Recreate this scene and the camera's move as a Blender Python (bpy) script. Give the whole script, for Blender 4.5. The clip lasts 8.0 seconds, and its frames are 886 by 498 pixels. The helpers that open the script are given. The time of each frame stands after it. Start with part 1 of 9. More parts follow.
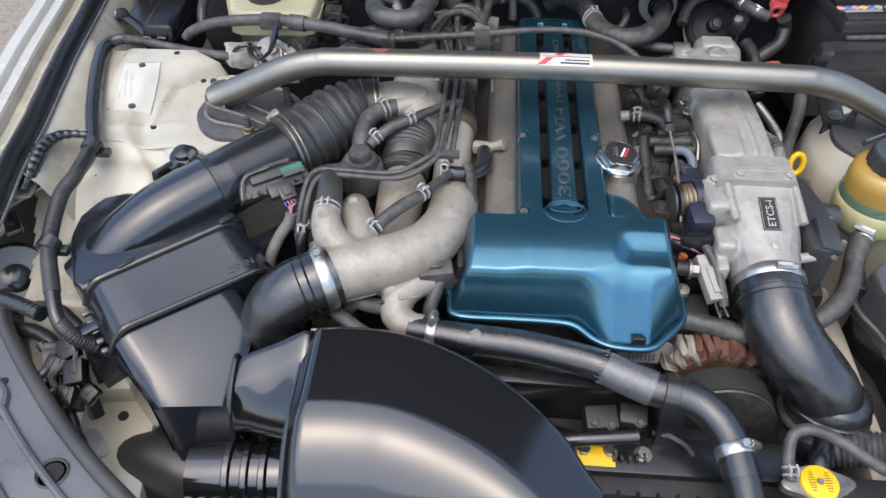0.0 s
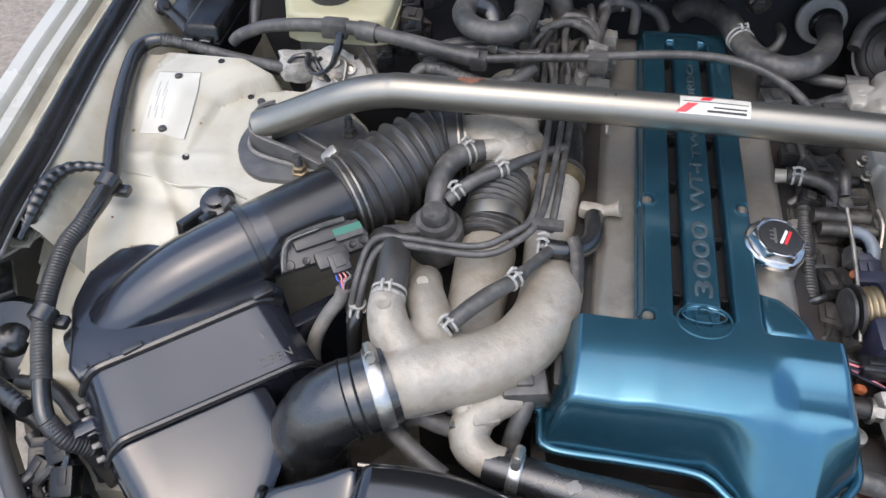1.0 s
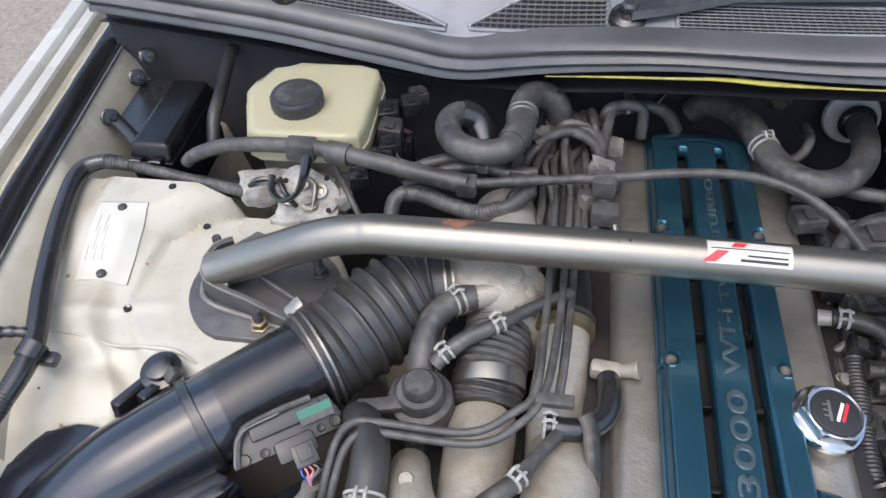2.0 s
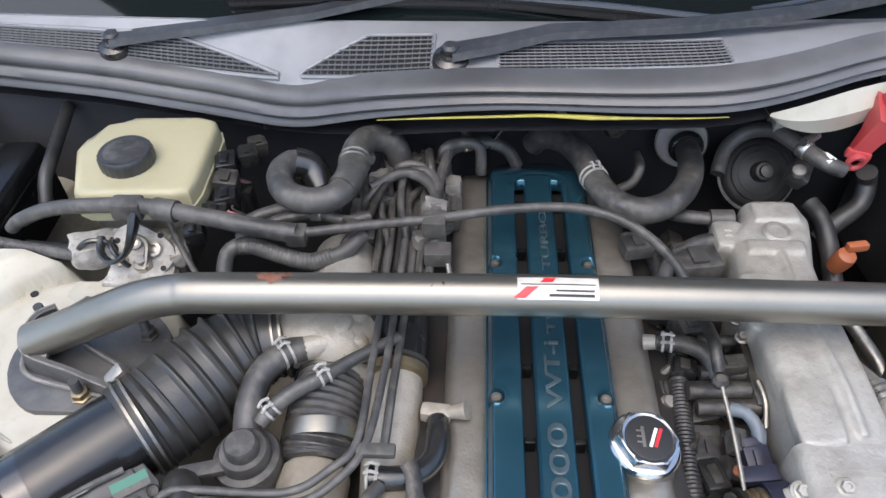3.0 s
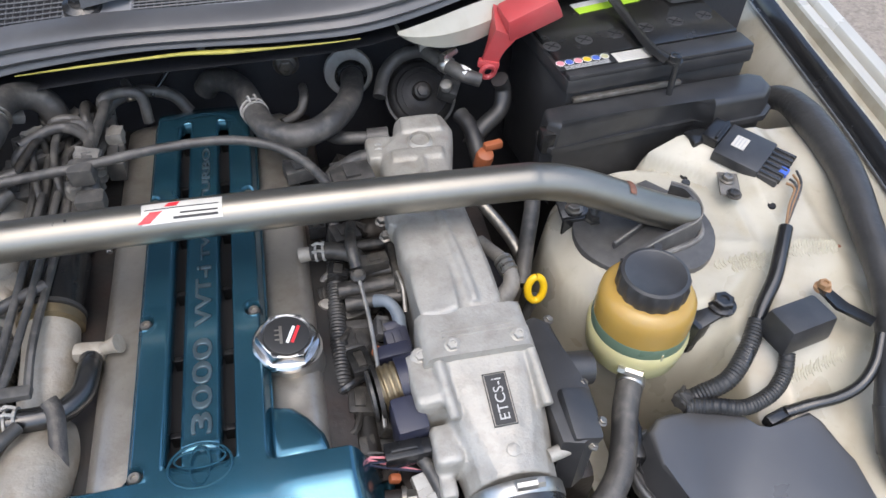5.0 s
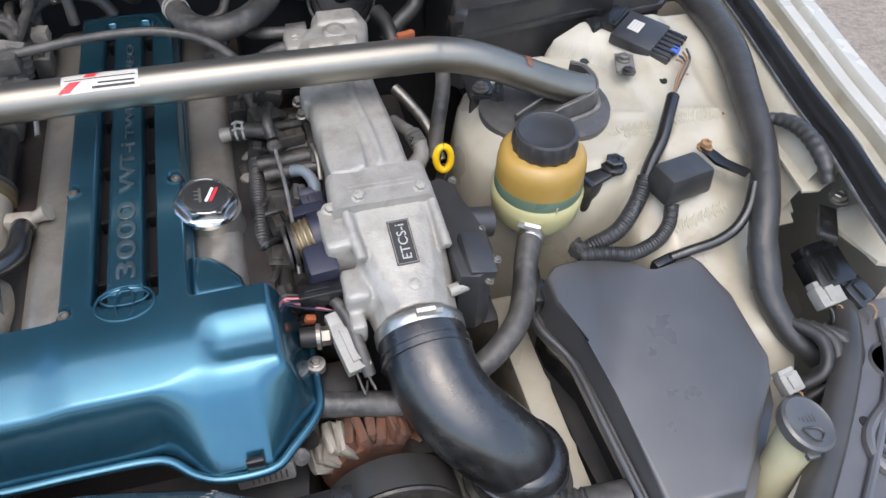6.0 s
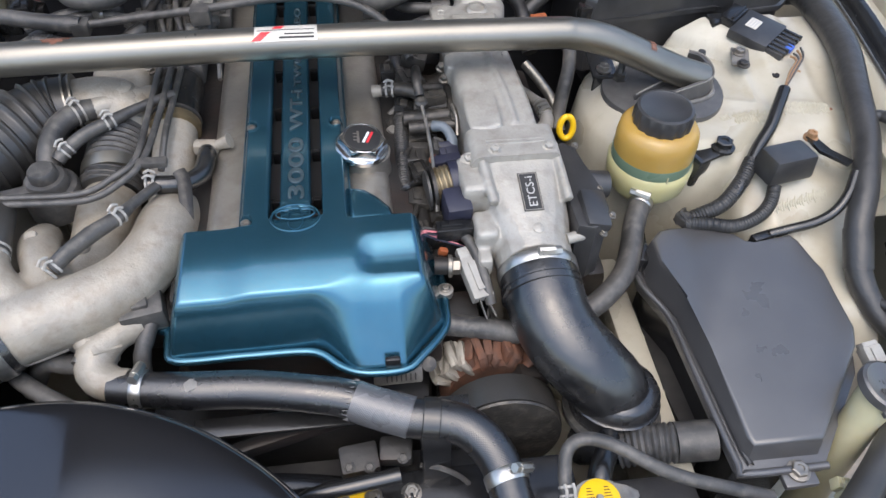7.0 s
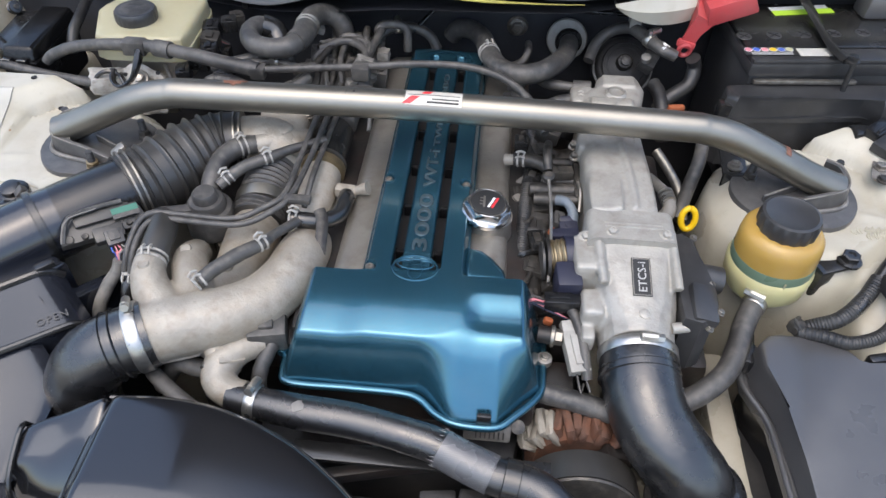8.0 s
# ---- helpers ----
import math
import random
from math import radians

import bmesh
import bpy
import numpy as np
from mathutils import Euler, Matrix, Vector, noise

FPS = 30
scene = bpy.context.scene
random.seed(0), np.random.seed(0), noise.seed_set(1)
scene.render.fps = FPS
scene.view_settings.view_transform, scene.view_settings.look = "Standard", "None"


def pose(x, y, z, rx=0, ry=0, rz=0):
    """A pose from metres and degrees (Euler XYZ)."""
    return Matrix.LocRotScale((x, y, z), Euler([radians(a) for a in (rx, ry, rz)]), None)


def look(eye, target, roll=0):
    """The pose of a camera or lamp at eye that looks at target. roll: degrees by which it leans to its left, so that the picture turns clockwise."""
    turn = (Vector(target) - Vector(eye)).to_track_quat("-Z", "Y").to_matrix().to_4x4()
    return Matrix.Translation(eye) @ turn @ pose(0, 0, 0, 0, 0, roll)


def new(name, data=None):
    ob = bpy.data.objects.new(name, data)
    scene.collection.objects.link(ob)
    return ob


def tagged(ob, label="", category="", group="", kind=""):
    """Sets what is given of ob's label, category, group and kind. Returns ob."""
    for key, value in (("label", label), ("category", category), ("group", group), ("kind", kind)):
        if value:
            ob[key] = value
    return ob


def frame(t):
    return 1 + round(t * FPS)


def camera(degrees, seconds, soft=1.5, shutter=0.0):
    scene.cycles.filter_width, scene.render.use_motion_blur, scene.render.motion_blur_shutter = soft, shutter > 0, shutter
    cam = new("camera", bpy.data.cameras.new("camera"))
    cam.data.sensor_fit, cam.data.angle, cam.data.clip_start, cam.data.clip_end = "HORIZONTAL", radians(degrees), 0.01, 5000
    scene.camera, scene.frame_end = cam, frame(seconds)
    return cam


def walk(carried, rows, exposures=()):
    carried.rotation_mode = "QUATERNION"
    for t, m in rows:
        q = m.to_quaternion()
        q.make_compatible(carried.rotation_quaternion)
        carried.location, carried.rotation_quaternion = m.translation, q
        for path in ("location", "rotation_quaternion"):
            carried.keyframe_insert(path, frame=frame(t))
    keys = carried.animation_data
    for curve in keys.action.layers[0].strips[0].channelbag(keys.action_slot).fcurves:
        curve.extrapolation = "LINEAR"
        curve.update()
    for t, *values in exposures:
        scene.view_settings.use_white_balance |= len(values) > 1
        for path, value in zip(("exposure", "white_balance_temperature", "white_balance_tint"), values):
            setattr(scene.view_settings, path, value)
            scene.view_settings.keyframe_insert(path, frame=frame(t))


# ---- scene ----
cam = camera(61.9, 8.0)
METRES, EYE, TILT, LEAN, TURN = 1.15, 1.6, -46.0, 0.0, 3.9
X0, Y0 = -0.107, 0.0
ROWS = [
    (0.0, 0.0, 0.0, 0.0, 0.0, 0.0, 0.0),
    (0.5, -0.0221, 0.105, 0.0487, 2.85, -2.33, -2.43),
    (0.7, -0.0274, 0.1422, 0.0749, 3.98, -2.81, -3.14),
    (1.0, -0.0326, 0.1962, 0.1195, 4.94, -3.04, -3.66),
    (1.2, -0.0373, 0.2317, 0.1493, 5.36, -3.01, -3.71),
    (1.5, -0.0415, 0.2747, 0.1884, 5.7, -2.3, -3.39),
    (1.7, -0.0479, 0.2939, 0.2092, 5.29, -1.67, -3.01),
    (2.8, 0.0322, 0.3211, 0.2486, 1.29, 1.21, 1.06),
    (3.0, 0.0592, 0.3178, 0.2473, -0.07, 1.45, 1.89),
    (3.2, 0.0876, 0.312, 0.2472, -1.31, 1.61, 2.69),
    (3.5, 0.133, 0.3073, 0.2438, -3.35, 1.59, 3.94),
    (3.8, 0.1728, 0.3019, 0.2392, -5.32, 1.46, 5.25),
    (4.0, 0.1871, 0.2988, 0.2381, -6.62, 1.14, 6.04),
    (4.2, 0.1991, 0.2981, 0.2365, -7.75, 0.82, 6.9),
    (5.3, 0.2235, 0.2464, 0.1453, -13.67, -2.53, 11.27),
    (5.5, 0.2285, 0.2344, 0.1248, -14.17, -2.95, 11.8),
    (5.8, 0.2377, 0.215, 0.0924, -14.83, -3.77, 12.2),
    (6.0, 0.241, 0.2006, 0.072, -14.87, -4.31, 12.33),
    (6.2, 0.237, 0.1892, 0.056, -15.02, -4.66, 12.0),
    (6.5, 0.2165, 0.1661, 0.036, -14.05, -4.71, 11.31),
    (7.0, 0.1629, 0.1217, 0.033, -9.07, -3.11, 7.08),
    (7.2, 0.1528, 0.112, 0.0355, -6.42, -2.0, 4.83),
    (7.5, 0.1483, 0.0998, 0.0423, -3.49, -0.38, 1.9),
    (8.0, 0.1633, 0.0826, 0.0432, -0.02, 1.43, -1.59),
]
walk(cam, [(t, pose(X0, Y0, EYE, TILT, LEAN, TURN) @ pose(METRES * x, METRES * y, METRES * z, 90 + pitch, roll, yaw)) for t, x, y, z, yaw, pitch, roll in ROWS],
     [(0.0, 0.97), (1.5, 1.02), (3.0, 1.12), (3.5, 1.17), (4.0, 1.17), (5.5, 1.00), (8.0, 1.00)])

# ---- world and light ----
world = bpy.data.worlds.new("overcast_sky")
scene.world = world
world.use_nodes = True
wn = world.node_tree.nodes
sky = wn.new("ShaderNodeTexSky")
sky.sky_type, sky.sun_disc = "NISHITA", False
sky.sun_elevation, sky.sun_rotation = radians(70), radians(198)
sky.air_density, sky.dust_density, sky.ozone_density = 1.0, 2.5, 0.8
wn["Background"].inputs["Strength"].default_value = 0.176
world.node_tree.links.new(sky.outputs["Color"], wn["Background"].inputs["Color"])

sun_data = bpy.data.lights.new("sun", "SUN")
sun_data.energy, sun_data.angle, sun_data.color = 0.9, radians(85), (1.0, 0.98, 0.96)
sun = new("sun", sun_data)
sun.matrix_world = look((-0.42, -0.60, 4.76), (0, 0.7, 0.9))


# ---- materials ----
def surface(name, color, rough=0.5, metal=0.0, var=0.2, scale=25.0, bump=0.15, bump_scale=300.0, dust=0.0, dust_color=(0.32, 0.29, 0.25),
            coat=0.0, rough_var=0.12, trans=0.0, sub=0.0, spec=0.5, rust=0.0, stain=0.0, stain_color=(0.06, 0.05, 0.04), dent=0.0, dent_scale=30.0,
            speck=0.0, speck_scale=220.0, coat_rough=0.08, coat_ior=1.5):
    """A worn surface: base colour that drifts at two scales, dust in patches, fine relief."""
    m = bpy.data.materials.new(name)
    m.use_nodes = True
    nt = m.node_tree
    n, l = nt.nodes, nt.links
    b = n["Principled BSDF"]
    tc = n.new("ShaderNodeTexCoord")
    big = n.new("ShaderNodeTexNoise")
    big.inputs["Scale"].default_value, big.inputs["Detail"].default_value = scale, 5.0
    fine = n.new("ShaderNodeTexNoise")
    fine.inputs["Scale"].default_value, fine.inputs["Detail"].default_value = bump_scale, 3.0
    l.new(tc.outputs["Object"], big.inputs["Vector"])
    l.new(tc.outputs["Object"], fine.inputs["Vector"])
    ramp = n.new("ShaderNodeMapRange")
    ramp.inputs["From Min"].default_value, ramp.inputs["From Max"].default_value = 0.3, 0.7
    ramp.inputs["To Min"].default_value, ramp.inputs["To Max"].default_value = 1.0 - var, 1.0 + var * 0.6
    l.new(big.outputs["Fac"], ramp.inputs["Value"])
    mul = n.new("ShaderNodeVectorMath")
    mul.operation = "SCALE"
    mul.inputs[0].default_value = color
    l.new(ramp.outputs["Result"], mul.inputs["Scale"])
    out = mul.outputs["Vector"]
    for amount, tint, lo, s in ((dust, dust_color, 0.5, scale * 0.35), (rust, (0.2, 0.07, 0.03), 0.56, scale * 1.3), (stain, stain_color, 0.60, scale * 2.1), (speck, tuple(0.25 * c for c in color), 0.72, speck_scale)):
        if amount <= 0:
            continue
        patch = n.new("ShaderNodeTexNoise")
        patch.inputs["Scale"].default_value, patch.inputs["Detail"].default_value = s, 8.0
        l.new(tc.outputs["Object"], patch.inputs["Vector"])
        pr = n.new("ShaderNodeMapRange")
        pr.inputs["From Min"].default_value, pr.inputs["From Max"].default_value = lo - 0.12, lo + 0.22
        pr.inputs["To Max"].default_value = amount
        l.new(patch.outputs["Fac"], pr.inputs["Value"])
        mix = n.new("ShaderNodeMix")
        mix.data_type = "RGBA"
        mix.inputs["B"].default_value = (*tint, 1)
        l.new(pr.outputs["Result"], mix.inputs["Factor"])
        l.new(out, mix.inputs["A"])
        out = mix.outputs["Result"]
    l.new(out, b.inputs["Base Color"])
    rr = n.new("ShaderNodeMapRange")
    rr.inputs["To Min"].default_value, rr.inputs["To Max"].default_value = max(0.03, rough - rough_var), min(1.0, rough + rough_var)
    l.new(big.outputs["Fac"], rr.inputs["Value"])
    l.new(rr.outputs["Result"], b.inputs["Roughness"])
    b.inputs["Metallic"].default_value = metal
    b.inputs["Coat Weight"].default_value = coat
    b.inputs["Coat Roughness"].default_value = coat_rough
    b.inputs["Coat IOR"].default_value = coat_ior
    b.inputs["Transmission Weight"].default_value = trans
    b.inputs["Specular IOR Level"].default_value = spec
    if sub:
        b.inputs["Subsurface Weight"].default_value = sub
        b.inputs["Subsurface Radius"].default_value = (0.02, 0.015, 0.008)
        b.inputs["Subsurface Scale"].default_value = 0.5
    if dent:
        hollow = n.new("ShaderNodeTexNoise")
        hollow.inputs["Scale"].default_value, hollow.inputs["Detail"].default_value = dent_scale, 2.0
        l.new(tc.outputs["Object"], hollow.inputs["Vector"])
        db = n.new("ShaderNodeBump")
        db.inputs["Strength"].default_value, db.inputs["Distance"].default_value = dent, 0.01
        l.new(hollow.outputs["Fac"], db.inputs["Height"])
        l.new(db.outputs["Normal"], b.inputs["Normal"])
    if bump:
        bp = n.new("ShaderNodeBump")
        bp.inputs["Strength"].default_value, bp.inputs["Distance"].default_value = bump, 0.001
        l.new(fine.outputs["Fac"], bp.inputs["Height"])
        if dent:
            l.new(db.outputs["Normal"], bp.inputs["Normal"])
        l.new(bp.outputs["Normal"], b.inputs["Normal"])
    return m


def braided(name, color, bright, pitch, relief):
    """Woven hose cover: strands that cross at a slant, laid out by the tube's own length and girth."""
    m = surface(name, color, 0.28, 0.0, 0.25, 30, 0.0, coat=0.4, spec=0.9, coat_rough=0.18)
    n, l = m.node_tree.nodes, m.node_tree.links
    b = n["Principled BSDF"]
    uv = n.new("ShaderNodeUVMap")
    waves = []
    for turn in (0.9, -0.9):
        mp = n.new("ShaderNodeMapping")
        mp.inputs["Rotation"].default_value = (0, 0, turn)
        l.new(uv.outputs["UV"], mp.inputs["Vector"])
        w = n.new("ShaderNodeTexWave")
        w.inputs["Scale"].default_value, w.inputs["Distortion"].default_value = 0.314 / pitch, 0.15
        l.new(mp.outputs["Vector"], w.inputs["Vector"])
        waves.append(w)
    height = n.new("ShaderNodeMath")
    height.operation = "MULTIPLY"
    l.new(waves[0].outputs["Fac"], height.inputs[0])
    l.new(waves[1].outputs["Fac"], height.inputs[1])
    worn = n.new("ShaderNodeTexNoise")
    worn.inputs["Scale"].default_value, worn.inputs["Detail"].default_value = 60.0, 6.0
    tc = n.new("ShaderNodeTexCoord")
    l.new(tc.outputs["Object"], worn.inputs["Vector"])
    scuff = n.new("ShaderNodeMath")
    scuff.operation = "MULTIPLY"
    l.new(height.outputs["Value"], scuff.inputs[0])
    l.new(worn.outputs["Fac"], scuff.inputs[1])
    mix = n.new("ShaderNodeMix")
    mix.data_type = "RGBA"
    mix.inputs["A"].default_value, mix.inputs["B"].default_value = (*color, 1), (*bright, 1)
    l.new(scuff.outputs["Value"], mix.inputs["Factor"])
    l.new(mix.outputs["Result"], b.inputs["Base Color"])
    bp = n.new("ShaderNodeBump")
    bp.inputs["Strength"].default_value, bp.inputs["Distance"].default_value = relief, 0.0010
    l.new(height.outputs["Value"], bp.inputs["Height"])
    l.new(bp.outputs["Normal"], b.inputs["Normal"])
    return m


M = dict(
    white=surface("cream_body_paint", (0.485, 0.462, 0.385), 0.30, 0, 0.10, 9, 0.04, 200, dust=0.5, dust_color=(0.38, 0.325, 0.21), coat=0.35, stain=0.55, stain_color=(0.27, 0.20, 0.10), dent=0.18, dent_scale=16, speck=0.25, speck_scale=160),
    fender=surface("white_fender_paint", (0.49, 0.472, 0.412), 0.26, 0, 0.06, 6, 0.0, dust=0.3, dust_color=(0.42, 0.39, 0.32), coat=0.4, stain=0.25, stain_color=(0.30, 0.26, 0.19)),
    # darker than the fender paint: dirt plus the channel's shade, both as colour
    gutter=surface("shaded_dirty_cream_gutter", (0.40, 0.375, 0.30), 0.5, 0, 0.2, 14, 0.1, 200, dust=0.6, dust_color=(0.29, 0.25, 0.175), stain=0.5, stain_color=(0.20, 0.14, 0.07)),
    clampsteel=surface("bright_clamp_steel", (0.52, 0.51, 0.48), 0.30, 0.9, 0.2, 60, 0.05, dust=0.3, dust_color=(0.26, 0.24, 0.2), stain=0.3, stain_color=(0.15, 0.12, 0.09)),
    loomtape=surface("dusty_loom_tape", (0.034, 0.033, 0.032), 0.40, 0, 0.2, 30, 0.2, 300, dust=0.35, dust_color=(0.075, 0.072, 0.068), spec=0.6, dent=0.15, dent_scale=60),
    boxblack=surface("deep_black_plastic", (0.006, 0.006, 0.0065), 0.24, 0, 0.2, 20, 0.1, 900, dust=0.12, dust_color=(0.03, 0.029, 0.027), spec=0.35, stain=0.25, stain_color=(0.04, 0.038, 0.035)),
    # rust over a near-black base that paints the shade of the gap
    darkrust=surface("gap_shaded_rusted_iron", (0.018, 0.011, 0.008), 0.85, 0.1, 0.5, 40, 0.6, 200, rust=0.30),
    teal=surface("teal_metallic_paint", (0.042, 0.146, 0.209), 0.25, 0.80, 0.12, 12, 0.03, 900, coat=0.7, rough_var=0.05, dent=0.03, dent_scale=14, stain=0.2, stain_color=(0.13, 0.2, 0.22), coat_rough=0.10),
    # paler than the cover: the letters' metallic sheen put into the colour
    nameteal=surface("sheen_toned_lettering", (0.135, 0.19, 0.215), 0.32, 0.78, 0.2, 60, 0.0),
    # near-black colour that paints the shade inside slots, wells and holes
    gap=surface("painted_recess_shade", (0.012, 0.012, 0.013), 0.8, 0, 0.3, 40, 0.2),
    cast=surface("cast_aluminium", (0.38, 0.365, 0.33), 0.46, 0.25, 0.18, 26, 0.4, 420, dust=0.5, dust_color=(0.28, 0.255, 0.205), stain=0.55, stain_color=(0.15, 0.125, 0.095), dent=0.14, dent_scale=80, speck=0.45, speck_scale=260),
    castdark=surface("cam_cover_grey", (0.43, 0.405, 0.36), 0.33, 0.72, 0.22, 14, 0.35, 300, dust=0.45, dust_color=(0.24, 0.205, 0.16), stain=0.5, stain_color=(0.12, 0.09, 0.065), speck=0.35, speck_scale=180, dent=0.08, dent_scale=60),
    iron=surface("heat_marked_cast_pipe", (0.345, 0.318, 0.27), 0.44, 0.15, 0.24, 30, 0.5, 420, dust=0.55, dust_color=(0.27, 0.22, 0.15), stain=0.6, stain_color=(0.15, 0.105, 0.07), dent=0.16, dent_scale=70, speck=0.6, speck_scale=240),
    footgrey=surface("grey_painted_steel", (0.085, 0.084, 0.083), 0.36, 0.2, 0.25, 30, 0.25, dust=0.45, dust_color=(0.17, 0.16, 0.145), stain=0.3, stain_color=(0.22, 0.21, 0.19), speck=0.4),
    bellow=surface("dull_bellows_rubber", (0.028, 0.027, 0.025), 0.40, 0, 0.25, 26, 0.2, 400, dust=0.5, dust_color=(0.075, 0.068, 0.06), spec=0.7),
    brass=surface("brass_toned_spring", (0.30, 0.235, 0.14), 0.4, 0.8, 0.2, 60, 0.1, dust=0.4, dust_color=(0.16, 0.13, 0.09)),
    wiper=surface("worn_black_wiper_paint", (0.030, 0.032, 0.036), 0.42, 0, 0.2, 40, 0.2, 300, dust=0.4, dust_color=(0.075, 0.075, 0.078), stain=0.3, stain_color=(0.16, 0.16, 0.16)),
    dull=surface("dull_black_plastic", (0.026, 0.026, 0.027), 0.36, 0, 0.15, 20, 0.15, 900, dust=0.35, dust_color=(0.075, 0.072, 0.070), stain=0.25, stain_color=(0.11, 0.107, 0.103), spec=0.7),
    sealer=surface("cream_seam_sealer", (0.47, 0.445, 0.35), 0.5, 0, 0.15, 60, 0.4, 400, dust=0.5, dust_color=(0.36, 0.32, 0.22)),
    rusty=surface("rusty_iron", (0.11, 0.055, 0.035), 0.85, 0.1, 0.4, 40, 0.5, rust=0.8),
    bar=surface("brushed_satin_tube", (0.285, 0.270, 0.235), 0.36, 0.9, 0.14, 8, 0.08, 700, dust=0.25, dust_color=(0.20, 0.18, 0.145), rough_var=0.06, stain=0.2, stain_color=(0.11, 0.10, 0.085), speck=0.2),
    chrome=surface("chrome", (0.60, 0.59, 0.575), 0.20, 1.0, 0.08, 30, 0.0, rough_var=0.07, stain=0.35, stain_color=(0.26, 0.235, 0.2)),
    zinc=surface("zinc_plated_steel", (0.33, 0.31, 0.275), 0.38, 0.85, 0.3, 90, 0.1, dust=0.5, dust_color=(0.17, 0.145, 0.115), stain=0.4, stain_color=(0.12, 0.07, 0.04)),
    plastic=surface("black_satin_plastic", (0.011, 0.0113, 0.0125), 0.22, 0, 0.2, 18, 0.10, 1200, dust=0.15, dust_color=(0.04, 0.038, 0.035), rough_var=0.08, spec=0.6, stain=0.25, stain_color=(0.05, 0.047, 0.043)),
    gloss=surface("gloss_black_plastic", (0.008, 0.008, 0.009), 0.13, 0, 0.1, 6, 0.0, dust=0.05, dust_color=(0.03, 0.03, 0.03), rough_var=0.03, coat=1.0, coat_rough=0.11, coat_ior=1.6, spec=0.4, dent=0.05, dent_scale=7),
    matte=surface("matte_grey_plastic", (0.062, 0.061, 0.061), 0.30, 0, 0.14, 10, 0.12, 1500, dust=0.35, dust_color=(0.095, 0.091, 0.087), rough_var=0.08, stain=0.2, stain_color=(0.14, 0.135, 0.13), coat=0.25, coat_rough=0.2, spec=0.9),
    rubber=surface("black_rubber", (0.013, 0.013, 0.013), 0.24, 0, 0.2, 30, 0.12, 500, dust=0.22, dust_color=(0.055, 0.052, 0.048), spec=0.85),
    dusty=surface("dusty_grey_rubber", (0.042, 0.041, 0.040), 0.42, 0, 0.4, 40, 0.35, 400, dust=0.7, dust_color=(0.115, 0.108, 0.098), stain=0.55, stain_color=(0.19, 0.175, 0.15), speck=0.5, speck_scale=300),
    conduit=surface("corrugated_conduit", (0.017, 0.017, 0.018), 0.4, 0, 0.2, 40, 0.1, dust=0.3, dust_color=(0.12, 0.115, 0.10)),
    braid=braided("braided_hose", (0.010, 0.010, 0.011), (0.017, 0.017, 0.018), 0.0022, 0.25),
    tape=braided("frayed_silver_wrap", (0.07, 0.07, 0.073), (0.20, 0.20, 0.205), 0.0018, 0.3),
    airbox=surface("satin_air_box_plastic", (0.0135, 0.0155, 0.0215), 0.16, 0, 0.2, 14, 0.06, 1200, dust=0.12, dust_color=(0.035, 0.037, 0.044), rough_var=0.05, stain=0.2, stain_color=(0.045, 0.047, 0.053), coat=0.4, coat_rough=0.12, coat_ior=1.5, spec=0.65),
    wetrubber=surface("glossy_black_rubber", (0.012, 0.012, 0.0125), 0.27, 0, 0.25, 30, 0.12, 500, dust=0.25, dust_color=(0.05, 0.048, 0.046), spec=0.9, coat=0.35, coat_rough=0.25, dent=0.10, dent_scale=40, stain=0.3, stain_color=(0.07, 0.067, 0.064)),
    plateface=surface("aged_plate_enamel", (0.555, 0.535, 0.465), 0.35, 0, 0.08, 20, 0.0, dust=0.2, dust_color=(0.42, 0.38, 0.30)),
    corroded=surface("white_corroded_alloy", (0.47, 0.455, 0.42), 0.7, 0.1, 0.3, 60, 0.6, 260, dust=0.5, dust_color=(0.26, 0.23, 0.18), stain=0.7, stain_color=(0.10, 0.08, 0.06)),
    palegrey=surface("dust_pale_sleeve", (0.18, 0.172, 0.158), 0.5, 0, 0.35, 50, 0.4, 400, dust=0.6, dust_color=(0.27, 0.25, 0.215), stain=0.6, stain_color=(0.05, 0.046, 0.042), speck=0.5),
    cream=surface("aged_reservoir_plastic", (0.43, 0.405, 0.265), 0.36, 0, 0.10, 12, 0.06, dust=0.3, dust_color=(0.33, 0.28, 0.165), sub=0.25, stain=0.3, stain_color=(0.23, 0.18, 0.10)),
    paleyellow=surface("pale_yellow_plastic", (0.52, 0.48, 0.25), 0.35, 0, 0.08, 14, 0.05, sub=0.25),
    amber=surface("amber_fluid_plastic", (0.44, 0.27, 0.06), 0.24, 0, 0.2, 9, 0.04, sub=0.3, dust=0.35, dust_color=(0.34, 0.27, 0.13), coat=0.2),
    greenband=surface("green_fluid_line", (0.13, 0.19, 0.13), 0.3, 0, 0.1, 20, 0.0),
    red=surface("faded_red_plastic", (0.46, 0.045, 0.05), 0.42, 0, 0.12, 25, 0.08, dust=0.35, dust_color=(0.42, 0.22, 0.20), stain=0.3, stain_color=(0.2, 0.1, 0.09)),
    yellow=surface("yellow_plastic", (0.80, 0.50, 0.01), 0.35, 0, 0.06, 30, 0.03),
    orange=surface("orange_connector", (0.36, 0.10, 0.035), 0.5, 0, 0.2, 30, 0.1, dust=0.35, dust_color=(0.2, 0.12, 0.08)),
    navy=surface("dark_blue_plastic", (0.016, 0.018, 0.038), 0.42, 0, 0.15, 30, 0.1, dust=0.35, dust_color=(0.05, 0.05, 0.06)),
    whiteplastic=surface("off_white_connector", (0.36, 0.35, 0.32), 0.45, 0, 0.2, 60, 0.1, dust=0.5, dust_color=(0.2, 0.18, 0.15), stain=0.3),
